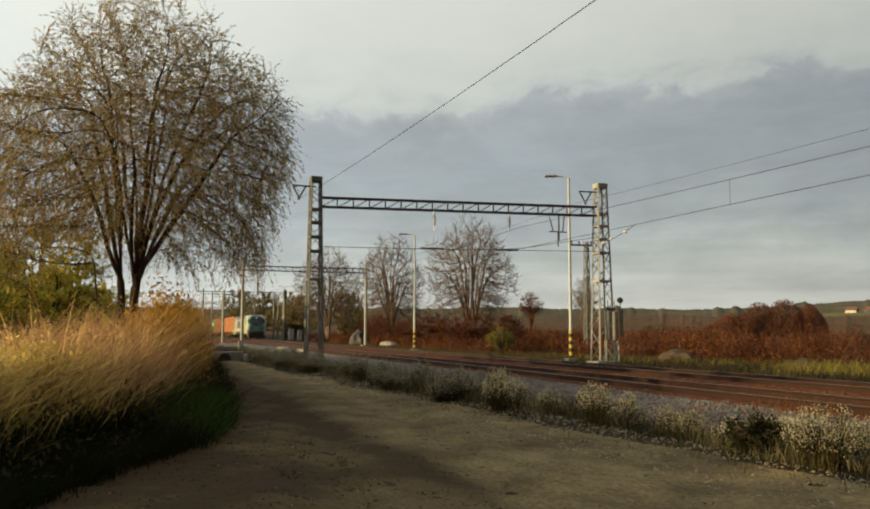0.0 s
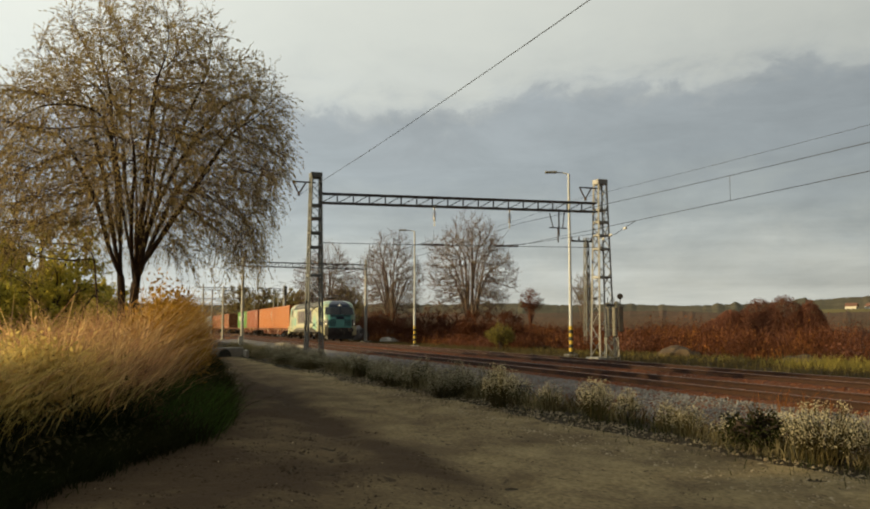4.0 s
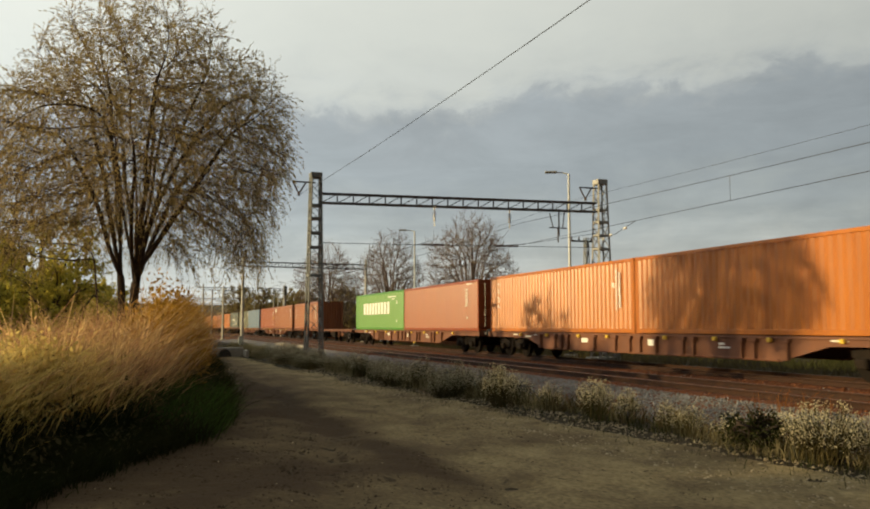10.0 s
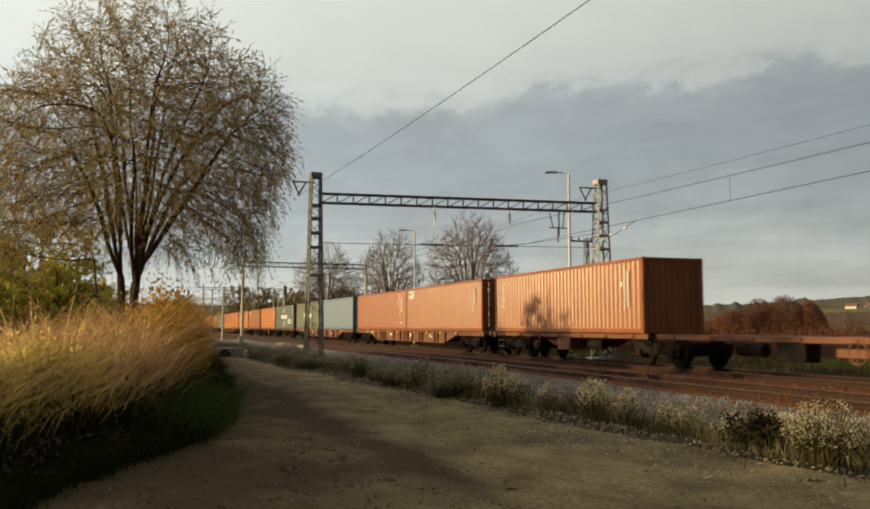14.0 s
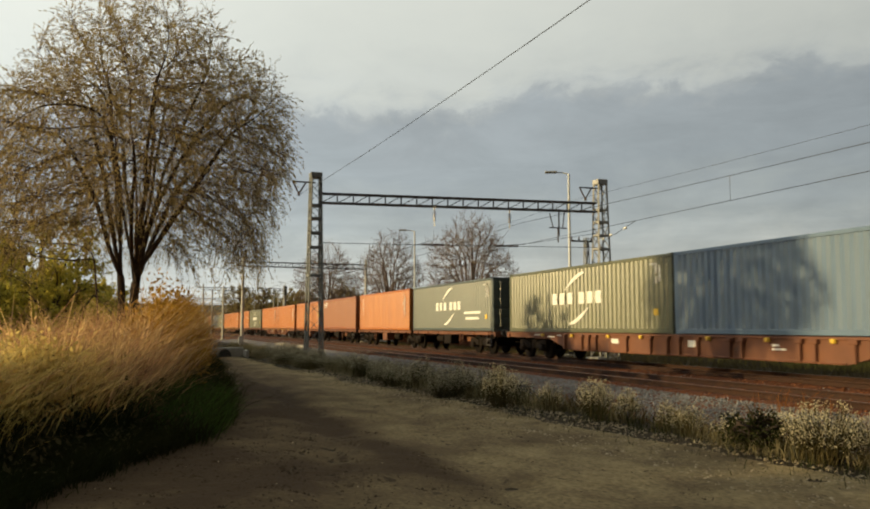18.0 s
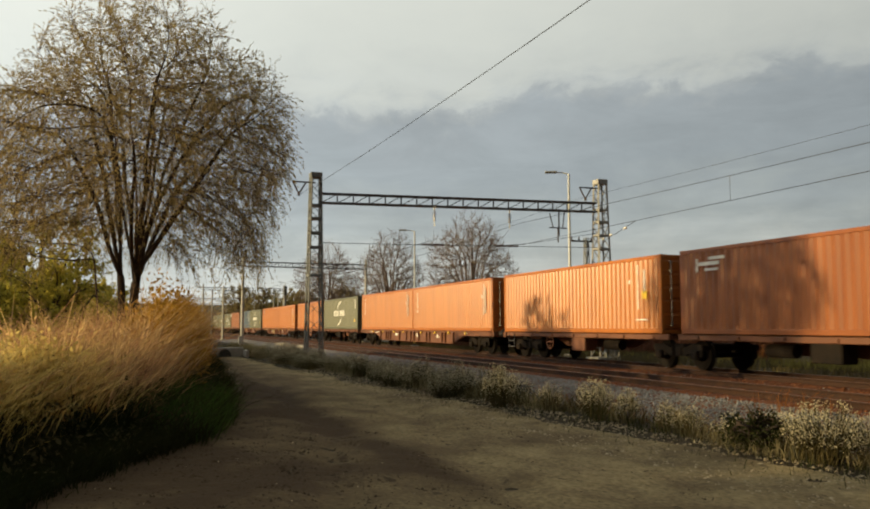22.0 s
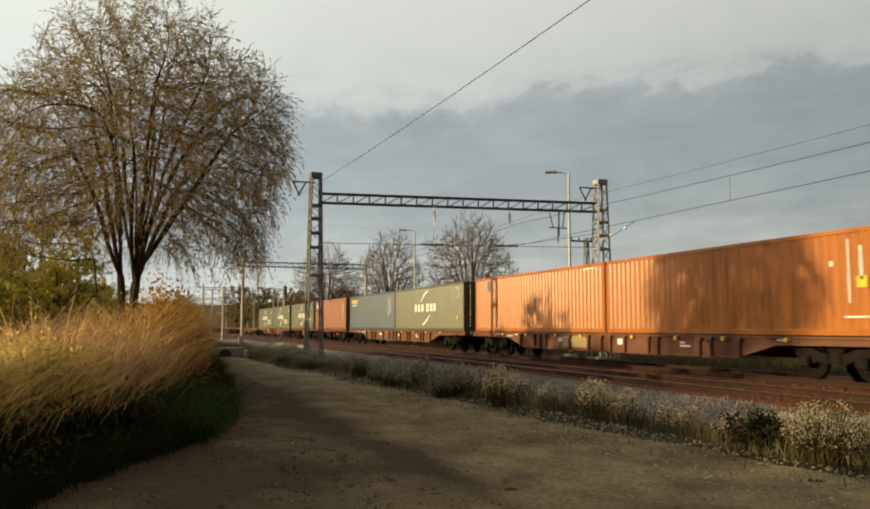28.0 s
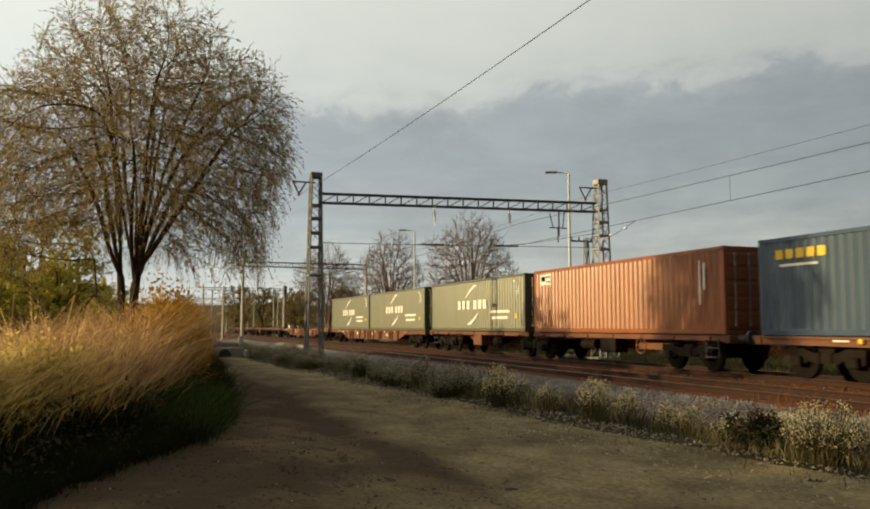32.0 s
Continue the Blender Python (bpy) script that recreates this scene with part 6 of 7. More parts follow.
def dome(n, centre, radii, g, lowest=-1.0, hollow=0.35):
    """Points in a lumpy ellipsoid, thicker towards its skin."""
    d = g.normal(0, 1, (n * 3, 3))
    d /= np.linalg.norm(d, axis=1)[:, None]
    d = d[d[:, 2] > lowest][:n]
    lump = 1 + 0.09 * np.sin(d[:, 0] * 5 + 1) * np.cos(d[:, 1] * 4) + 0.07 * np.sin(d[:, 2] * 7 + d[:, 0] * 3)
    r = (hollow ** 3 + (1 - hollow ** 3) * g.random(len(d))) ** (1 / 3)
    return np.array(centre) + d * (r * lump)[:, None] * np.array(radii)


WILLOW_LEAF = leafy("olive_brown_willow_leaf", (0.25, 0.19, 0.085), (0.40, 0.30, 0.12), 0.55)
YELLOW_LEAF = leafy("yellow_green_leaf", (0.34, 0.30, 0.05), (0.44, 0.35, 0.065), 0.6)
FAR_LEAF = leafy("dull_green_leaf", (0.22, 0.20, 0.08), (0.28, 0.20, 0.09), 0.45)
STRAW = leafy("dry_straw_grass", (0.68, 0.46, 0.22), (0.40, 0.245, 0.105), 0.7, 2.2)
TAN = leafy("withered_tan_grass", (0.52, 0.29, 0.17), (0.32, 0.17, 0.095), 0.65, 1.8)
GOLDWEED = leafy("golden_brown_weed", (0.50, 0.30, 0.05), (0.28, 0.14, 0.03), 0.65)
# shaded copy of the grass: shade put into a near-black green
SHADE_GREEN = leafy("shade_green_grass", (0.018, 0.025, 0.008), (0.034, 0.034, 0.012), 0.3)
OLIVE = leafy("olive_weed", (0.06, 0.06, 0.028), (0.11, 0.085, 0.04), 0.4)
SEED = leafy("cream_seed_heads", (0.50, 0.46, 0.32), (0.36, 0.31, 0.19), 0.4)
BRUSH = leafy("red_brown_brush", (0.135, 0.048, 0.022), (0.075, 0.032, 0.017), 0.25, 0.25)
BRUSH_TWIG = leafy("purple_brown_twigs", (0.185, 0.08, 0.05), (0.12, 0.057, 0.04), 0.25, 0.2)
DULL = leafy("dull_brown_grass", (0.10, 0.085, 0.035), (0.07, 0.05, 0.025), 0.3)
# lit copy of the bank plants: sunlight put into a bright yellow
LIT = leafy("sunlit_bank_leaf", (0.70, 0.53, 0.20), (0.48, 0.37, 0.11), 0.6)
BLADE = leafy("fresh_green_blade", (0.07, 0.12, 0.022), (0.04, 0.07, 0.016), 0.4)
RUSTLEAF = leafy("rust_brown_leaf", (0.40, 0.19, 0.04), (0.24, 0.10, 0.025), 0.55)
BRUSH_RUST = leafy("rust_orange_brush", (0.24, 0.10, 0.032), (0.15, 0.06, 0.022), 0.3, 0.25)
VERGE = leafy("dry_verge_weed", (0.135, 0.122, 0.062), (0.21, 0.175, 0.10), 0.4, 1.5)
LIME = leafy("yellow_green_grass", (0.25, 0.21, 0.05), (0.15, 0.125, 0.04), 0.4, 0.3)

wz = float(ground_z(-21.0, -0.2))
gw = np.random.default_rng(21)
crown_pts = np.concatenate([dome(4000, (0.1, 0.2, 4.5), (3.7, 3.7, 3.75), gw, -0.62, 0.3), dome(120, (0.6, 1.9, 3.2), (1.7, 1.4, 1.6), gw), dome(750, (0.0, 0.3, 6.05), (2.9, 2.8, 1.9), gw), dome(650, (0.2, 2.55, 5.95), (1.5, 1.15, 1.35), gw), dome(260, (-0.4, -2.7, 3.2), (1.6, 1.4, 1.3), gw)])


def primaries(n, centre, radii, base, reach_, step, g, trunks=3, gap=0.2, low=0.15):
    """A few close trunks, and the first limbs, which sweep from them up and outwards. Each line names the line that it springs from."""
    out, tops = [], []
    for i in range(trunks):
        k = 2 * math.pi * i / trunks + 0.6
        st = Vector((gap * math.cos(k), gap * math.sin(k), -0.6))
        up = Vector((st.x * 1.5, st.y * 1.5, base * g.uniform(0.75, 1.3)))
        m = max(4, int(up.z / step))
        out.append((-1, [tuple(st.lerp(up, j / m) + Vector(g.normal(0, 0.02, 3))) for j in range(m + 1)]))
        tops.append(up)
    for i in range(n):
        az = i * 2.39996 + g.uniform(-0.25, 0.25)
        el = low + (1.35 - low) * ((i + 0.5) / n) ** 0.75
        e = Vector(centre) + Vector((radii[0] * math.cos(az) * math.cos(el), radii[1] * math.sin(az) * math.cos(el), radii[2] * math.sin(el))) * reach_ * g.uniform(0.8, 1.1)
        k = min(range(trunks), key=lambda q: (tops[q].x - e.x * 0.2) ** 2 + (tops[q].y - e.y * 0.2) ** 2 + 0.1 * g.random())
        up = tops[k]
        side = Vector((e.x - up.x, e.y - up.y, 0)) * g.uniform(-0.05, 0.18)
        mid = up.lerp(e, 0.5) + Vector((0, 0, (e - up).length * g.uniform(0.08, 0.26))) - side
        line = bez(up, mid, e, max(4, int((e - up).length / step)))[1:]
        wob = Vector((0, 0, 0))
        pts_ = []
        for p in line:
            wob += Vector(g.normal(0, 0.03, 3))
            pts_.append(tuple(p + wob))
        out.append((k, pts_))
    return out


stems = primaries(16, (0.1, 0.2, 4.5), (3.8, 3.8, 3.9), 1.7, 0.62, 0.22, gw, 3, 0.14, -0.15)
stems.append((-1, [(-0.2 - 0.01 * j, -0.58 - 0.022 * j, -0.6 + 0.25 * j) for j in range(13)]))
# strands hang long on the outer and lower side of the crown, hardly at the top
grown_tree("willow", "broad willow with thinning olive-brown autumn leaves on the grassy bank", pose(-21.15, -0.2, wz + 0.27), crown_pts, stems, BARK, 22, 0.21, 0.30, 2.6, 0.0058, 2.0, 0.03, 4, (0.28, 0.62),
           lambda p: float(np.clip(0.9 - (p[2] - 1.2) / 6.0, 0.12, 0.9) * np.clip(0.45 + 0.32 * math.hypot(p[0], p[1]) / 2, 0.3, 1.0)), 0.0034, WILLOW_LEAF, 12, 0.078, 0.25, max_r=0.19, twig_mat=TWIG)
bx, by = -32.8, -3.56
crown_tree("bush", "dense yellow-green bush behind the willow", pose(bx, by, float(ground_z(bx, by))), 0.14, 12, (0, 0, 2.9), (3.2, 3.0, 2.9), 12, 8, 5, BARK, 0.1, YELLOW_LEAF, 18, 0.13, 0.5, 0.3, -0.2, (0.4, 0.8), 0.008)
# bushes two and four stand unseen, added to cast shade on the train
for k, (x, y, s) in enumerate(((-37.5, -4.5, 1.0), (-29.5, -7.5, 1.1), (-42, -1.5, 0.8), (-24.0, -8.0, 1.1), (-28.5, -2.6, 0.8))):
    crown_tree("bush", "dense yellow-green bush on the bank", pose(x, y, float(ground_z(x, y))), 0.12, 10, (0, 0, 2.2 * s), (2.7 * s, 2.6 * s, 2.1 * s), 8, 7, 31 + k, BARK, 0.1, YELLOW_LEAF, 18, 0.14, 0.5, 0.3, -0.2, (0.4, 0.8), 0.008)

# unseen low scrub added on the bank, to shade the road's start from low sun
for k, (x, y, s) in enumerate(((-7.6, -5.4, 0.52), (-5.4, -5.6, 0.5), (-3.2, -5.3, 0.55), (-1.0, -5.7, 0.5), (1.4, -5.5, 0.55), (3.8, -5.6, 0.5))):
    crown_tree("bush", "unseen low yellow-green scrub added to shade the road", pose(x, y, float(ground_z(x, y))), 0.08, 9, (0, 0, 2.2 * s), (2.7 * s, 2.4 * s, 2.1 * s), 8, 7, 160 + k, BARK, 0.1, YELLOW_LEAF, 14, 0.12, 0.5, 0.2, -0.4, (0.3, 0.6), 0.007)

# bare trees beyond the line
for k, (x, y, h, w) in enumerate(((-78.7, 32.1, 12.6, 4.7), (-103.6, 31.0, 13.4, 4.6), (-123.8, 27.1, 13.8, 5.0))):
    gb = np.random.default_rng(50 + k)
    cloud_ = dome(1800, (0, 0, h * 0.54), (w, w, h * 0.47), gb, -0.8, 0.3)
    foot_ = primaries(16, (0, 0, h * 0.46), (w, w, h * 0.5), 1.6, 0.6, 0.45, gb, 2, 0.16, 0.15)
    grown_tree("bare_tree", "leafless pale-barked tree behind the railway", pose(x, y, -0.3), cloud_, foot_, BARK_PALE, 55 + k, 0.45, 0.48, 5.0, 0.020, 2.1, 0.08, 3, (0.6, 1.5), lambda p: -0.25, 0.016,
               None, 0, 0.16, 0.6, "bare trees", 0.24)
crown_tree("small_tree", "small leafless tree in the brush", pose(-108.2, 53.5, -0.2), 0.2, 14, (0, 0, 4.6), (1.9, 1.9, 2.6), 8, 8, 61, BRUSH_TWIG, 0.0, BRUSH, 3, 0.10, 0.4, 1.8, 0.0, (0.4, 0.8), 0.014)
crown_tree("small_tree", "small yellowish half-bare tree behind the mast", pose(-64.9, 37.4, -0.2), 0.14, 12, (0, 0, 4.0), (1.3, 1.3, 2.6), 7, 6, 62, BARK_PALE, 0.0, FAR_LEAF, 3, 0.10, 0.4, 1.4, 0.0, (0.4, 0.8), 0.012)
for k, (x, y, h) in enumerate(((-165, 31, 9.5), (-158, 38, 10.5), (-172, 24, 10.5), (-150, 27, 8.5), (-185, 20.5, 11.0), (-178, 44, 10), (-196, 33, 11), (-205, 25, 11.5))):
    crown_tree("far_tree", "green-brown leafy tree in the distance", pose(x, y, -0.3), 0.25, 12, (0, 0, h * 0.50), (h * 0.40, h * 0.40, h * 0.48), 9, 7, 70 + k, BARK, 0.1, FAR_LEAF, 9, 0.30, 0.5, 1.0, -0.75, (0.6, 1.2), 0.02, group="distant trees")

# grass on the bank
g0 = np.random.default_rng(8)


def scatter(n, xr, dr):
    x = g0.uniform(*xr, n)
    d = g0.uniform(*dr, n)
    return x, foot(x) - d


def tall(x, y, s=0.35):
    return 0.75 + 0.35 * wave(x, y, s, 4)


def front_row(x, y):
    """The grass stands tallest along the brow and lies lower behind it."""
    return np.interp(foot(x) - y, [0.7, 1.0, 1.6, 2.2, 3.2], [1.0, 1.25, 1.1, 0.7, 0.45])


def tufts(nt, per, xr, dr, r):
    """Clumped positions: tuft centres with blades round each."""
    cx, cy = scatter(nt, xr, dr)
    x = np.repeat(cx, per) + g0.normal(0, r, nt * per)
    y = np.repeat(cy, per) + g0.normal(0, r, nt * per)
    return x, y, np.repeat(g0.uniform(0.5, 1.25, nt), per)


def lean_of(x, y, amount):
    """Wind bends each tuft mostly one way, some more, some less."""
    w = 0.5 + 0.5 * wave(x, y, 2.1, 5)
    return RIGHT[None] * (amount * (0.5 + 1.0 * w))[:, None] + np.stack([0.25 * wave(x, y, 1.3, 9), 0 * x, 0 * x], 1)


for seed_, nt, per_, hmin, hvar, wd, mat_, nm_, lb_ in ((9, 330, 22, 0.62, 0.75, 0.019, STRAW, "dry_grass", "tall dry straw-coloured grass bending in the wind on the bank"),
                                                        (26, 210, 22, 0.48, 0.62, 0.020, TAN, "tan_grass", "withered pinkish-tan grass in tangled tufts"),
                                                        (27, 200, 9, 1.05, 0.65, 0.012, STRAW, "tall_stalks", "long thin dry stalks standing above the grass")):
    x, y, th_ = tufts(nt, per_, (-42, -8.5), (0.8, 1.9), 0.17)
    keep = ((x < -12.5) & (g0.random(len(x)) < np.interp(-x, [12.5, 15, 19, 26], [0.9, 0.6, 0.32, 0.2]))) | ((foot(x) - y < 1.5) & (g0.random(len(x)) < 0.5))
    x, y, th_ = x[keep], y[keep], th_[keep]
    near = np.interp(-x, [8.5, 10.5, 11.8, 13.5, 18], [0.3, 0.35, 0.6, 1.2, 1.1])
    h = (hmin + hvar * g0.random(len(x))) * th_ * near * front_row(x, y) * (0.8 + 0.45 * wave(x, y, 0.9, 2))
    blades(x, y, ground_z(x, y), np.clip(h, 0.06, 1.65), wd, lean_of(x, y, 0.32), seed_, mat_, nm_, lb_, 0.6)
# a thin stand of taller grass behind the brow
for seed_, nt, mat_, nm_, lb_ in ((67, 110, TAN, "tan_grass", "tall withered grass behind the brow of the bank"), (68, 80, STRAW, "dry_grass", "tall straw-coloured grass behind the brow of the bank")):
    x, y, th_ = tufts(nt, 16, (-22, -12.5), (2.0, 3.6), 0.2)
    h = (0.9 + 0.6 * g0.random(len(x))) * (0.5 + 0.5 * th_)
    blades(x, y, ground_z(x, y), h, 0.018, lean_of(x, y, 0.2), seed_, mat_, nm_, lb_, 0.4)
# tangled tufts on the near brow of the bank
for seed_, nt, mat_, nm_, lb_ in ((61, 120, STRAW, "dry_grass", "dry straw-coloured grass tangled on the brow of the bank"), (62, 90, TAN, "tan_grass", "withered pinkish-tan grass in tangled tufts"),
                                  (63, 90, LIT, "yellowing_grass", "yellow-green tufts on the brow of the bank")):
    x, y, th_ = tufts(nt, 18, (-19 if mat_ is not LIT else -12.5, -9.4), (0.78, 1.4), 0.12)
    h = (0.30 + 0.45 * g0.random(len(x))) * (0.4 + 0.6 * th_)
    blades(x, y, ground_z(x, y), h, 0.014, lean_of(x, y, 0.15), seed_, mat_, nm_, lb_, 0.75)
# golden weeds with curled leaves along the crest, rustier at the far end
for seed_, xr, mat_, nt in ((10, (-48, -17), GOLDWEED, 430), (41, (-44, -23), RUSTLEAF, 190)):
    x, y, th_ = tufts(nt, 14, xr, (0.6, 1.9), 0.16)
    h = (0.7 + 0.85 * g0.random(len(x))) * th_ * front_row(x, y)
    blades(x, y, ground_z(x, y), h, 0.016, lean_of(x, y, 0.25), seed_, mat_, "golden_weeds", "golden-brown dry weeds along the crest of the bank", 0.2)
    c = np.repeat(np.stack([x, y, ground_z(x, y)], 1), 3, 0)
    c[:, 2] += np.repeat(h, 3) * g0.uniform(0.35, 1.0, len(c))
    c += g0.normal(0, 0.07, c.shape) + RIGHT * 0.1
    lone("weed_leaves", leaf_mesh("weed_leaves", c, 0.12, 0.42, seed_ + 60, mat_), None, Matrix(), "curled brown leaves of the dry weeds", "weeds", kind="stuff")
# shaded face: dark green grass, shade in its colour, dense, hanging, weeds among it
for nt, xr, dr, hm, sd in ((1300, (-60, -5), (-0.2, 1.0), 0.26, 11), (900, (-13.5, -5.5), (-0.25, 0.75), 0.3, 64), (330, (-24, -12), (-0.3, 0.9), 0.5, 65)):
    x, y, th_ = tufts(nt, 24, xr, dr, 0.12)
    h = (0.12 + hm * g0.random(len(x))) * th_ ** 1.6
    blades(x, y, ground_z(x, y), np.clip(h, 0.05, 1), 0.015, lean_of(x, y, 0.25), sd, SHADE_GREEN, "green_grass", "green grass on the bank's face, its shade put into the colour", 0.6)
x, y, th_ = tufts(190, 26, (-18, -12.4), (-0.25, 0.55), 0.15)
h = (0.25 + 0.35 * g0.random(len(x))) * th_
blades(x, y, ground_z(x, y), h, 0.013, lean_of(x, y, 0.35), 42, BLADE, "green_tufts", "long fresh green blades at the foot of the bank", 0.5)
x, y, th_ = tufts(260, 40, (-26, -9), (0.0, 1.3), 0.2)
c = np.stack([x, y, ground_z(x, y) + 0.45 * g0.random(len(x)) * th_], 1)
lone("nettle_leaves", leaf_mesh("nettle_leaves", c, 0.085, 0.5, 66, OLIVE), None, Matrix(), "dull dark leaves of nettles on the shaded face of the bank", "weeds", kind="stuff")
# nettles and grass near the bank's end, the last sun in their bright colour
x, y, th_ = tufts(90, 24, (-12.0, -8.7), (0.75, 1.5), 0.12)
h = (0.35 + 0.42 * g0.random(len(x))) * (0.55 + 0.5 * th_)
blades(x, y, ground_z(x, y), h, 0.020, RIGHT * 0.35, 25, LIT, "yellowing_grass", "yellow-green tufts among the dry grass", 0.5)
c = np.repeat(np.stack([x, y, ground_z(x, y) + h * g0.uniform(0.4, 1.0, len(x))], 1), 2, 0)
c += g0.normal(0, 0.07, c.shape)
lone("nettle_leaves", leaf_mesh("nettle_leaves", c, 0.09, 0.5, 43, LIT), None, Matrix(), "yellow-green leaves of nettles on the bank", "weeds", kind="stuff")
# leafy weeds where the bank runs out, sunlight in their colour too
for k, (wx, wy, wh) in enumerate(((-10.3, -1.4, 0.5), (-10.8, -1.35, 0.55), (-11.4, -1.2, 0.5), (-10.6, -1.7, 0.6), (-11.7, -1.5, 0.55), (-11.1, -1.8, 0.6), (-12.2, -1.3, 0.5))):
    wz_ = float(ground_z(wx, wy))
    wd_ = thing("leafy_weed", pose(wx, wy, wz_), "leafy weed with long blades, low sun put into its colour", "weed", "leafy weeds")
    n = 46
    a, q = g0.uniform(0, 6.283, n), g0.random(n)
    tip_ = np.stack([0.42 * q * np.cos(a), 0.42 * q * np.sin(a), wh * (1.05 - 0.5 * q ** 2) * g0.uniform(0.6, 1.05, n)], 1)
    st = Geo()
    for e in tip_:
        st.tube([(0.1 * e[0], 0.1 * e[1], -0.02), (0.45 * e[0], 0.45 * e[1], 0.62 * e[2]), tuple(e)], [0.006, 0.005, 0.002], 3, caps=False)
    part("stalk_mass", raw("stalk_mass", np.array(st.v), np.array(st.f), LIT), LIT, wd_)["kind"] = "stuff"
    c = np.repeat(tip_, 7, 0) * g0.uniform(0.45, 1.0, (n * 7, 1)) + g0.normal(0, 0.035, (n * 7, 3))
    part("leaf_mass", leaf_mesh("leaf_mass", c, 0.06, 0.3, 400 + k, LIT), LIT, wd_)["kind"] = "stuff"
x, y, th_ = tufts(26, 22, (-40, -14), (1.2, 3.0), 0.14)
h = (0.35 + 0.4 * g0.random(len(x))) * th_ * np.clip((-x) / 14, 0.5, 1.0)
blades(x, y, ground_z(x, y), h, 0.018, RIGHT * 0.45, 44, LIME, "yellowing_grass", "yellow-green tufts among the dry grass", 0.4)
x, y = scatter(22000, (-90, -40), (0.2, 8))
blades(x, y, ground_z(x, y), 0.4 + 0.6 * g0.random(len(x)), 0.02, RIGHT * 0.3, 12, STRAW, "dry_grass", "tall dry grass further along the bank", 0.25)
# feathery seed heads over the dry grass
x, y = scatter(1500, (-40, -11), (1.3, 3.0))
top = ground_z(x, y) + (0.6 + 0.5 * g0.random(len(x))) * tall(x, y)
c = np.repeat(np.stack([x, y, top], 1) + RIGHT * 0.25, 10, 0) + g0.normal(0, 1, (15000, 3)) * np.array([0.02, 0.04, 0.07])
lone("seed_plumes", leaf_mesh("seed_plumes", c, 0.06, 0.3, 14, STRAW, -0.4), None, Matrix(), "feathery pale seed plumes over the dry grass", "grass", kind="stuff")

# weeds between the road and the ballast
def edge_at(x):
    return np.interp(x, [-100, -60, -40, -26, -14, -6, 10], [6.0, 5.5, 5.3, 6.0, 6.75, 7.1, 7.3])


nc = 330
cx = -6 - 62 * g0.random(nc) ** 1.3
cy = edge_at(cx) + 0.35 + (8.3 - edge_at(cx)) * g0.beta(1.3, 1.6, nc)
size_ = g0.uniform(0.45, 1.0, nc) * np.interp(-cx, [6, 16, 24], [0.8, 0.9, 1.1])
per = 52
x = np.repeat(cx, per) + g0.normal(0, 0.17, nc * per)
y = np.repeat(cy, per) + g0.normal(0, 0.15, nc * per)
h = np.repeat(size_, per) * (0.15 + 0.5 * g0.random(nc * per))
pick = np.repeat(g0.random(nc), per)
for lo, hi, mat_, sd, lb_ in ((0, 0.62, VERGE, 15, "dull olive weeds along the edge of the road"), (0.62, 0.86, DULL, 45, "brown withered weeds along the edge of the road"), (0.86, 1.0, SHADE_GREEN, 46, "dark green weeds along the edge of the road")):
    k_ = (pick >= lo) & (pick < hi)
    blades(x[k_], y[k_], ground_z(x[k_], y[k_]), h[k_], 0.014, (0.05, 0.05, 0), sd, mat_, "roadside_weeds", lb_, 0.45)
x2 = -4 - 56 * g0.random(4000) ** 1.3
y2 = -0.05 + np.interp(x2, [-100, -60, -40, -26, -14, -6, 10], [6.0, 5.5, 5.3, 6.0, 6.75, 7.1, 7.3]) + g0.normal(0.3, 0.35, 4000)
blades(x2, y2, ground_z(x2, y2), 0.05 + 0.12 * g0.random(4000), 0.010, (0, 0, 0), 16, SHADE_GREEN, "verge_grass", "short green grass along the road's edge", 0.4)


def flower_clump(x, y, r, h, seed, heads):
    """A rounded weed full of small cream heads on thin stems."""
    g = np.random.default_rng(seed)
    z = float(ground_z(x, y))
    t = thing("flowering_weed", pose(x, y, z), "dry roadside weed full of small cream seed heads", "weed", "flowering weeds")
    st = Geo()
    pts = []
    for k in range(heads):
        a, q = g.uniform(0, 6.283), r * math.sqrt(g.random())
        hh = h * g.uniform(0.55, 1.05) * (1 - 0.35 * (q / r) ** 2)
        e = Vector((q * math.cos(a), q * math.sin(a), hh))
        b = Vector((0.35 * e.x, 0.35 * e.y, 0))
        m = b.lerp(e, 0.55) + Vector(g.normal(0, 0.02, 3))
        st.tube([b, m, e], 0.004, 3, caps=False)
        for _ in range(7):
            pts.append(tuple(e + Vector(g.normal(0, 1, 3)) * 0.028))
        for _ in range(4):
            pts.append(tuple(m.lerp(e, g.random()) + Vector(g.normal(0, 1, 3)) * 0.035))
    part("stalk_mass", raw("stalk_mass", np.array(st.v), np.array([f for f in st.f if len(f) == 4]), OLIVE), OLIVE, t)["kind"] = "stuff"
    part("seed_fluff", leaf_mesh("seed_fluff", np.array(pts), 0.028, 0.6, seed + 1, SEED), SEED, t)["kind"] = "stuff"


k = 0
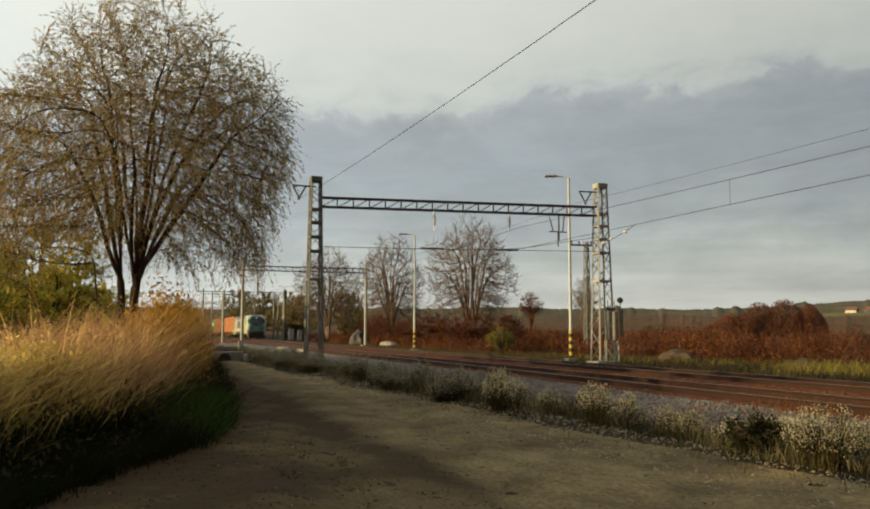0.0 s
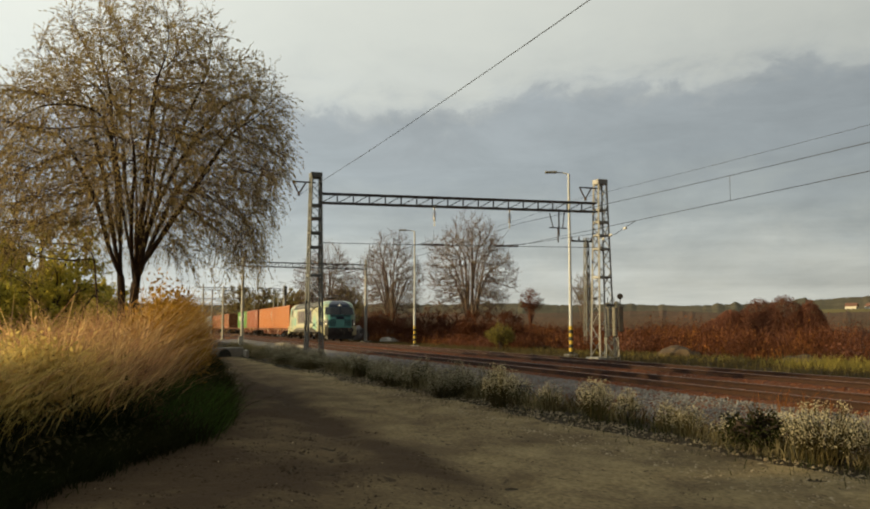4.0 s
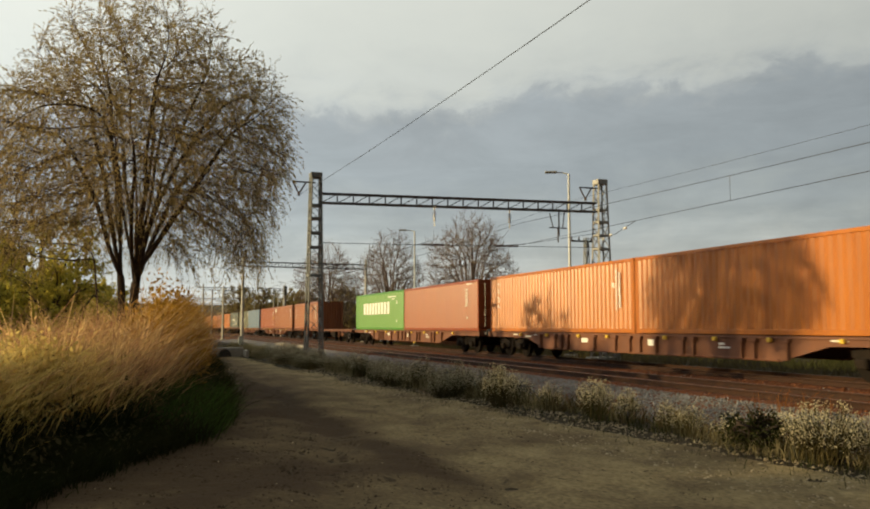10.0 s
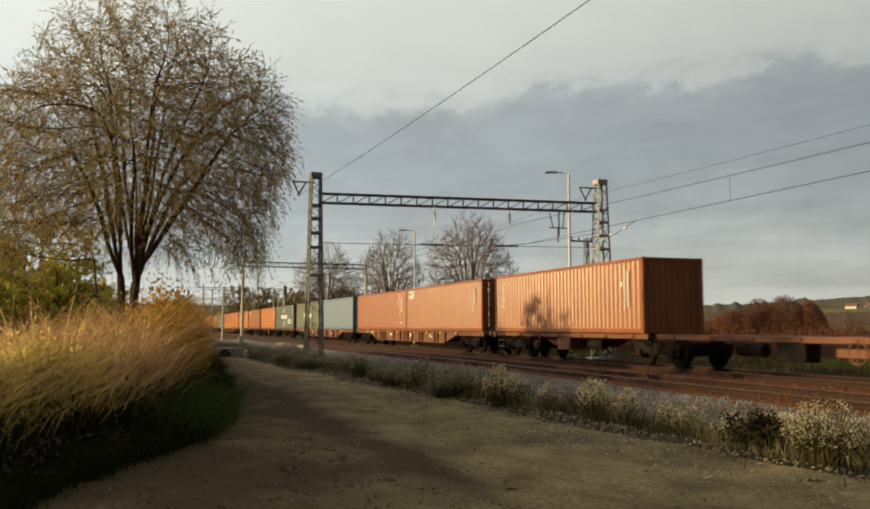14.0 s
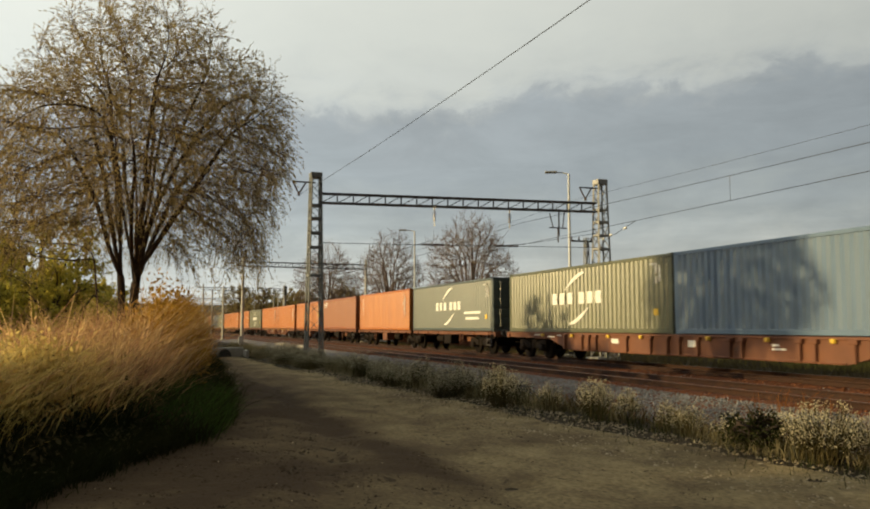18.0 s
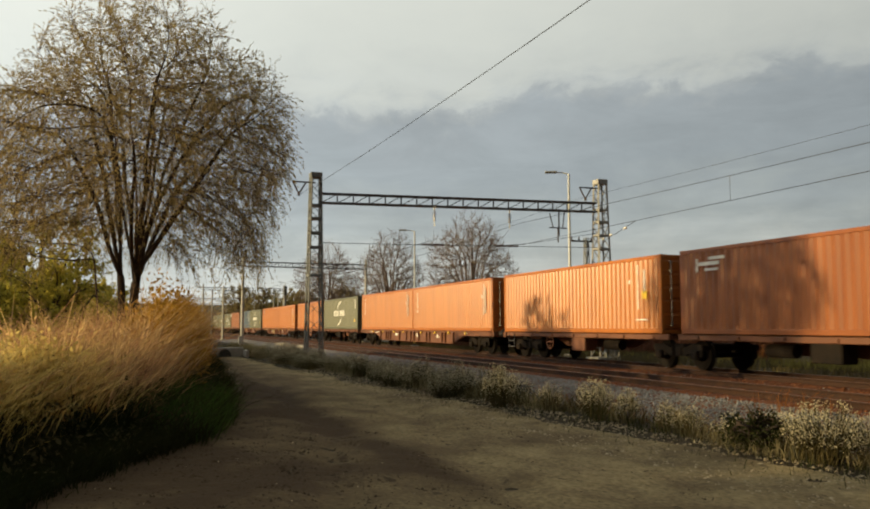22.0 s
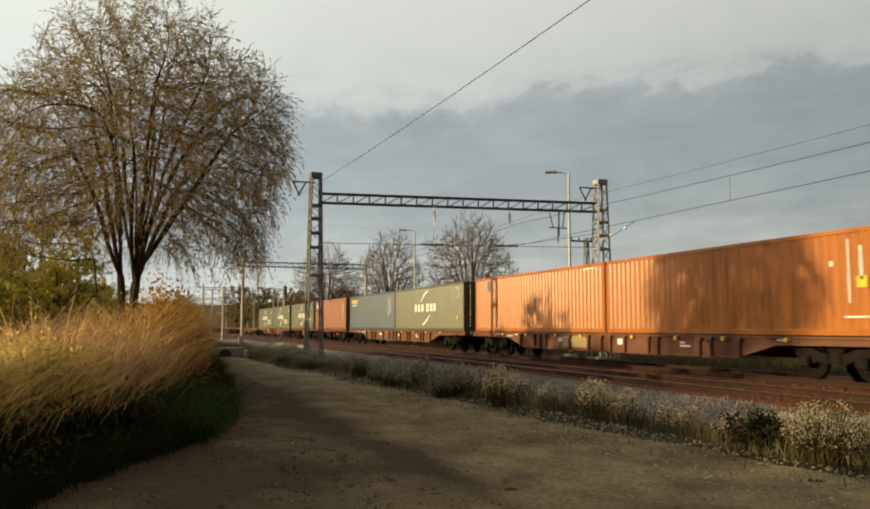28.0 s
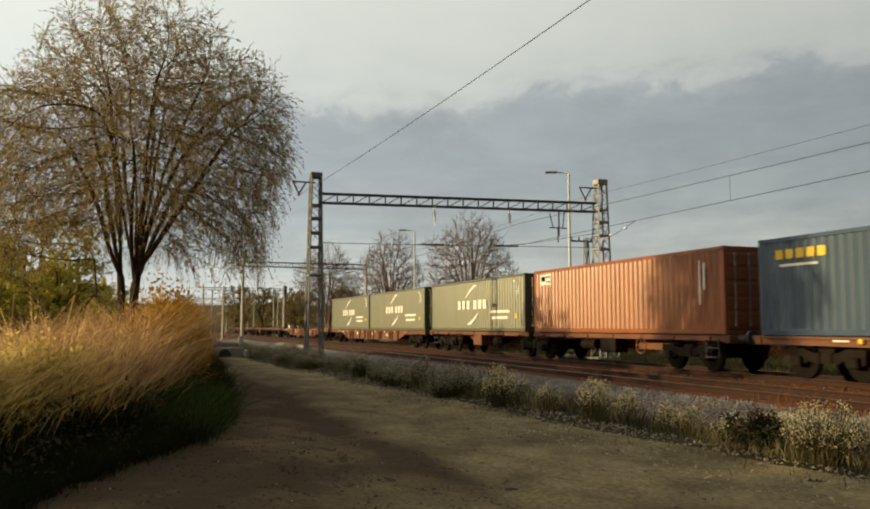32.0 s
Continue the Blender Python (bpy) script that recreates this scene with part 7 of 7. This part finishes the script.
for x, y, r, h, n in ((-15.5, 6.95, 0.36, 0.85, 110), (-15.9, 7.5, 0.4, 0.6, 80), (-14.6, 7.6, 0.26, 0.5, 50), (-13.1, 7.75, 0.34, 0.72, 120), (-12.35, 7.95, 0.26, 0.55, 80), (-11.2, 7.9, 0.2, 0.45, 40), (-10.6, 7.9, 0.3, 0.42, 60),
                      (-9.9, 8.0, 0.25, 0.4, 40), (-8.0, 7.87, 0.5, 0.75, 230), (-7.6, 8.25, 0.42, 0.6, 120), (-7.0, 8.1, 0.3, 0.4, 50), (-9.3, 8.3, 0.35, 0.5, 60)):
    flower_clump(x, y, r, h, 200 + k, n)
    k += 2
for _ in range(58):
    xx = -17.5 - 30 * g0.random() ** 1.1
    flower_clump(xx, float(g0.uniform(6.6 + 0.03 * (xx + 18), 8.0)), float(g0.uniform(0.3, 0.6)), float(g0.uniform(0.5, 0.85)), 200 + k, 60)
    k += 2
crown_tree("shrub", "low dark leafy shrub at the road's edge", pose(-8.85, 7.62, -0.3), 0.03, 9, (0, 0, 0.24), (0.5, 0.45, 0.3), 7, 5, 300, BARK, 0.1, SHADE_GREEN, 8, 0.05, 0.5, 0.08, -0.1, (0.1, 0.2), 0.003)

# a few reddish dry stalks on the shoulder beside the near track
x, y = -12.6 + 1.6 * g0.random(70), 10.7 + 0.7 * g0.random(70)
blades(x, y, bed_z(x, y), 0.2 + 0.35 * g0.random(70), 0.012, (0.1, 0.1, 0), 53, BRUSH_RUST, "dry_stalks", "thin reddish dry stalks beside the near track", 0.4)

# brush field beyond the tracks
nc = 2300
cx = -150 + 175 * g0.random(nc)
front = np.interp(cx, [-150, -80, -60, -45, 20], [25, 25, 25.5, 29.5, 30.5])
cy = front + 52 * g0.random(nc) ** 1.7
ch = (1.0 + 1.0 * g0.random(nc)) * (0.9 + 0.35 * wave(cx, cy, 0.16, 7)) * np.interp(cy - front, [0, 2, 10, 30], [0.7, 1.0, 1.5, 1.8])
cr = g0.uniform(0.6, 1.5, nc)
per = 36
q, a = np.sqrt(g0.random(nc * per)), g0.uniform(0, 6.283, nc * per)
x, y = np.repeat(cx, per) + np.repeat(cr, per) * q * np.cos(a), np.repeat(cy, per) + np.repeat(cr, per) * q * np.sin(a)
h = np.repeat(ch, per) * (1 - 0.55 * q ** 2) * g0.uniform(0.6, 1.05, nc * per)
pick = np.repeat(g0.random(nc), per)
for lo, hi, mat_, sd, lb_ in ((0, 0.6, BRUSH, 17, "red-brown"), (0.6, 0.76, BRUSH_RUST, 47, "rusty orange-brown"), (0.76, 1.0, BRUSH_TWIG, 48, "purple-brown")):
    k_ = (pick >= lo) & (pick < hi)
    xx, yy, hh = x[k_], y[k_], h[k_]
    blades(xx, yy, ground_z(xx, yy), hh, 0.035, (0, 0, 0), sd, mat_, "brush", lb_ + " dry brush covering the field beyond the railway", 0.45, cat="brush")
    c = np.stack([xx, yy, ground_z(xx, yy) + hh * g0.uniform(0.35, 1.05, len(xx))], 1) + g0.normal(0, 0.15, (len(xx), 3))
    lone("brush_leaves", leaf_mesh("brush_leaves", c, 0.17, 0.55, sd + 1, mat_), None, Matrix(), lb_ + " leaves of the dry brush", "brush", kind="stuff")
n = 30000
x = -90 + 100 * g0.random(n)
y = 20.7 + 9.5 * g0.random(n)
blades(x, y, ground_z(x, y), 0.08 + 0.3 * g0.random(n), 0.03, (0, 0, 0), 28, DULL, "short_grass", "short dull brown grass behind the main track", 0.5)
n = 15000
x = -56 + 62 * g0.random(n)
y = 24.5 + 5.5 * g0.random(n)
thick_ = 0.5 + 0.5 * wave(x, y, 0.45, 2)
k_ = g0.random(n) < np.where(x > -28.5, 1.0, 0.05 + 0.2 * thick_)
x, y, thick_ = x[k_], y[k_], thick_[k_]
blades(x, y, ground_z(x, y), (0.2 + 0.6 * g0.random(len(x)) * (0.3 + 0.8 * thick_)) * np.where(x > -28.5, 1.0, 0.6), 0.03, (0.1, 0, 0), 19, LIME, "lineside_grass", "yellow-green grass behind the main track", 0.35)
# the large dense thicket: a smooth mound of fine twigs
mound = thing("thicket", pose(-64.4, 57.0, -0.2), "large rounded red-brown leafless thicket in the field", "bush")
for mx_, my_, rx, ry, rz in ((-1.3, 0, 3.4, 3.0, 3.55), (1.5, 0.5, 3.2, 3.0, 3.75), (-3.1, -1.9, 2.6, 2.6, 2.6), (3.2, 1.9, 2.0, 2.0, 3.3)):
    P_ = dome(15000, (mx_, my_, 0.2), (rx, ry, rz), g0, -0.05, 0.88)
    part("crown", leaf_mesh("crown", P_, 0.19, 0.25, int(50 + mx_ * 3), BRUSH_TWIG, -0.6), BRUSH_TWIG, mound)["kind"] = "stuff"
    ws = Geo()
    for e in P_[::90]:
        ws.tube([(mx_ * 0.6, my_ * 0.6, 0), tuple(np.array((mx_, my_, 0)) * 0.5 + e * 0.5 + (0, 0, 0.3)), tuple(e)], [0.05, 0.03, 0.012], 4, caps=False)
    part("branchwork", raw("branchwork", np.array(ws.v), np.array(ws.f), BRUSH_TWIG), BRUSH_TWIG, mound)["kind"] = "stuff"
for k, (x, y, s) in enumerate(((-52.9, 23.8, 1.0), (-55, 24.8, 0.8), (-57.5, 26.0, 1.1), (-48.5, 63, 3.0), (-43.5, 64, 3.3))):
    crown_tree("shrub", "yellow-green leafy shrub beyond the tracks", pose(x, y, -0.3), 0.06, 9, (0, 0, 0.9 * s), (1.0 * s, 1.0 * s, 0.85 * s), 8, 6, 90 + k, BARK, 0.0, LIME, 9, 0.10, 0.4, 0.2, -0.2, (0.25, 0.5), 0.006)
for k, (x, y, s) in enumerate(((-88, 26.0, 1.5), (-83.5, 26.8, 1.3), (-79, 27.6, 1.6), (-74.5, 28.6, 1.4), (-71, 29.8, 1.5), (-66, 30.5, 1.3), (-93, 26.2, 1.6), (-69, 27.8, 1.0), (-98, 26.5, 1.5))):
    crown_tree("shrub", "leafless brown shrub below the bare trees", pose(x, y, -0.3), 0.06, 10, (0, 0, 1.15 * s), (1.5 * s, 1.4 * s, 1.05 * s), 9, 8, 140 + k, BRUSH_TWIG, 0.0, BRUSH, 5, 0.13, 0.35, 0.2, -0.2, (0.35, 0.7), 0.011)
# ---- distance ----
# hill tone lightened: the haze of distance is put into the colour
HILL = mat("wooded_far_hill", (0.085, 0.08, 0.052), (0.12, 0.098, 0.062), 0.01, 0.95, 0, 0, fine=0.08, grain=0.4)
FIELD = mat("pale_far_field", (0.15, 0.13, 0.05), (0.20, 0.15, 0.06), 0.01, 0.95, 0, 0, fine=0.1, grain=0.3)


def ridge(r, a0, a1, hf, mat_, label, seed, woods=1.0):
    """A far ridge: a sloping strip of land with a lumpy wooded crest. Angles are degrees from the x axis."""
    g = np.random.default_rng(seed)
    n = 1500
    a = np.radians(np.linspace(a0, a1, n))
    hh = np.array([hf(v) for v in np.degrees(a)])
    soft_ = np.convolve(g.normal(0, 1, n + 80), np.hanning(41) / 12, "same")[40:-40]
    crowns = np.convolve(np.where(g.random(n) < 0.06, g.random(n), 0), np.hanning(7), "same")
    lump = hh * (0.02 * soft_ + woods * (0.07 * crowns + g.normal(0, 0.006, n)))
    rows = []
    for f, hs in ((0.86, 0.0), (0.93, 0.45), (1.0, 1.0), (1.05, 0.9), (1.2, 0.0)):
        R = r * f
        rows.append(np.stack([R * np.cos(a), R * np.sin(a), hh * hs + lump * (hs > 0.8) - (2 if hs == 0 else 0)], 1))
    V = np.concatenate(rows)
    i = (np.arange(4)[:, None] * n + np.arange(n - 1)[None]).ravel()
    lone("hill", raw("hill", V, np.stack([i, i + 1, i + n + 1, i + n], 1), mat_), None, Matrix(), label, "hill", kind="structure")


# heading of the view is about 160 degrees; to the right the angle falls
ridge(900, 60, 240, lambda d: 24.5 + 1.0 * math.sin(d * 0.21) + 0.6 * math.sin(d * 0.77 + 1) + 5 * min(max((139 - d) / 5, 0), 1), HILL, "low brown wooded hills on the horizon", 3, 2.0)
ridge(520, 95, 141, lambda d: max(0.5, 11.0 * min(max((139.5 - d) / 4, 0), 1)), FIELD, "pale yellow-green slope below the hills", 4, 0.0)
ridge(330, 100, 215, lambda d: 6.6 + 0.5 * math.sin(d * 0.31), mat("far_brown_scrub", (0.125, 0.075, 0.045), (0.08, 0.06, 0.038), 0.05, 0.95, 0, 0, fine=0.5, grain=0.4), "brown scrub along the far side of the field", 5)

PLASTER = mat("pale_plaster", (0.62, 0.60, 0.55), (0.5, 0.48, 0.44), 0.5, 0.9, 0, 0.1)
TILE = mat("dull_roof_tile", (0.20, 0.11, 0.08), (0.14, 0.08, 0.06), 1, 0.9, 0, 0.1)


def house(x, y, z, w, d, h, turn):
    t = thing("house", pose(x, y, z, 0, 0, turn), "small pale house with a dull tiled roof, far off", "house", "distant houses")
    part("wall", Geo().box(-w / 2, w / 2, -d / 2, d / 2, 0, h), PLASTER, t)
    part("roof", Geo().loft([[(-w / 2 - 0.3, -d / 2 - 0.4, h), (-w / 2 - 0.3, d / 2 + 0.4, h), (-w / 2 - 0.3, 0, h + d * 0.4)],
                             [(w / 2 + 0.3, -d / 2 - 0.4, h), (w / 2 + 0.3, d / 2 + 0.4, h), (w / 2 + 0.3, 0, h + d * 0.4)]]), TILE, t)
    for k in (-1, 1):
        part("window", Geo().box(k * w / 4 - 0.6, k * w / 4 + 0.6, -d / 2 - 0.05, -d / 2 + 0.02, h * 0.4, h * 0.75), GLASS, t)


def far_point(px, dist):
    """A spot at that distance, px metres to the right of the view's axis for each metre ahead."""
    a = radians(159.584) - math.atan(px)
    return dist * math.cos(a), dist * math.sin(a)


for px, dist, z, w, d, h, turn in ((0.488, 535, 11.2, 6, 5, 1.6, 30), (0.513, 545, 11.4, 6.5, 5, 1.6, 10), (0.541, 550, 11.4, 6, 5, 1.6, 40)):
    hx, hy = far_point(px, dist)
    house(hx, hy, z - 4, w, d, h + 4, turn)

# ---- lineside clutter ----
def cabinet(x, y, w, h):
    t = thing("relay_cabinet", pose(x, y, -0.25), "pale grey lineside relay cabinet", "cabinet", "relay cabinets")
    part("body", Geo().box(-w / 2, w / 2, -0.3, 0.3, 0.1, h, 0.03), WHITE, t)
    part("roof", Geo().box(-w / 2 - 0.06, w / 2 + 0.06, -0.36, 0.36, h, h + 0.07, 0.02), GALV, t)
    part("door", Geo().box(-w / 2 + 0.06, w / 2 - 0.06, -0.325, -0.30, 0.2, h - 0.08, 0.01), WHITE, t)
    part("plinth", Geo().box(-w / 2 - 0.05, w / 2 + 0.05, -0.34, 0.34, -0.3, 0.1, 0.02), CONCRETE, t)


cabinet(-132.0, 23.0, 1.3, 1.8)
cabinet(-130.0, 24.0, 0.9, 1.6)
mk = thing("marker_post", pose(-63.6, 7.26, -0.3), "short white kilometre marker post by the road", "marker post")
part("post", Geo().box(-0.11, 0.11, -0.11, 0.11, -0.2, 0.85, 0.02), WHITE, mk)
part("cap", Geo().box(-0.12, 0.12, -0.12, 0.12, 0.85, 0.92, 0.02), CONCRETE, mk)
cul = thing("culvert", pose(-46.5, 4.5, -0.42), "small weathered concrete culvert headwall with a dark pipe", "culvert")
part("headwall", Geo().box(-0.15, 0.15, -1.0, 1.0, -0.3, 0.62, 0.04), CONCRETE, cul)
# no hole: a flat black disc stands for the shade in the pipe
part("pipe", Geo().disc((0.16, 0.0, 0.2), 0.34, 0.06, "x", 18), BLACK, cul, "flat black disc for the shade inside the pipe mouth")
part("side_wall", Geo().box(0.1, 1.3, -1.15, -0.98, -0.3, 0.5, 0.03), CONCRETE, cul)
part("side_wall", Geo().box(0.1, 1.3, 0.98, 1.15, -0.3, 0.5, 0.03), CONCRETE, cul)
sl_ = Geo().box(-0.6, 0.6, -0.16, 0.16, 0, 0.22, 0.03).mesh("concrete_block", CONCRETE)
for x, y, a in ((-64, 10.6, 20), (-61, 10.3, 70), (-58.0, 10.9, 10), (-66.5, 11.0, 45), (-55, 10.5, 5)):
    lone("concrete_block", sl_, None, pose(x, y, float(bed_z(0, y)), 0, 0, a), "pale concrete block lying on the ballast shoulder", "concrete block", "concrete blocks")


SOIL = mat("dark_soil", (0.07, 0.05, 0.035), (0.11, 0.08, 0.05), 2, 0.95, 0, 0.6, fine=12, grain=0.4)


def rock(x, y, z, r, seed, label, name, m):
    bm = bmesh.new()
    bmesh.ops.create_icosphere(bm, subdivisions=3, radius=1)
    for v in bm.verts:
        q = v.co * 1.6 + Vector((seed, 0, 0))
        v.co *= 1 + 0.35 * noise.noise(q) + 0.12 * noise.noise(q * 3)
        v.co = Vector((v.co.x * r[0], v.co.y * r[1], v.co.z * r[2]))
    me_ = bpy.data.meshes.new(name)
    bm.to_mesh(me_)
    bm.free()
    me_.materials.append(m)
    return lone(name, me_, None, pose(x, y, z), label, name.replace("_", " "))


rock(-10.0, -1.1, float(ground_z(-10.0, -1.1)) + 0.05, (0.13, 0.11, 0.10), 3, "grey rounded stone half hidden in the bank's grass", "stone", SOIL)
rock(-39.8, 29.0, -0.5, (1.6, 1.1, 0.75), 9, "low heap of dark soil overgrown at its edges", "soil_heap", SOIL)
rock(-30.2, 28.5, -0.5, (1.0, 0.8, 0.55), 15, "low heap of dark soil in the grass", "soil_heap", SOIL)
rock(-84.0, 25.0, -0.4, (1.7, 1.0, 0.6), 21, "pale heap of rubble beside the track", "rubble_heap", CONCRETE)
# a lump for a dark shape not made out; scrap is a made-up name
rock(-95.0, 24.6, -0.4, (1.5, 1.2, 1.7), 27, "dark lump behind the track, not made out", "scrap_heap", DARKSTEEL)


def motions():
    for ob, back, z in MOVING:
        walk(ob, [(t, pose(s - back, T1, z)) for t, s in RUN])
    # the wheels roll with the train: a row for every eighth of a turn and more
    path = np.interp(np.arange(0, 32.0001, 0.05), [t for t, _ in RUN], [s for _, s in RUN])
    for ob, (x, r) in WHEELS:
        walk(ob, [(0.05 * k, pose(x, 0, r, 0, math.degrees((s - path[0]) / r) % 360.0, 0)) for k, s in enumerate(path)])


motions()
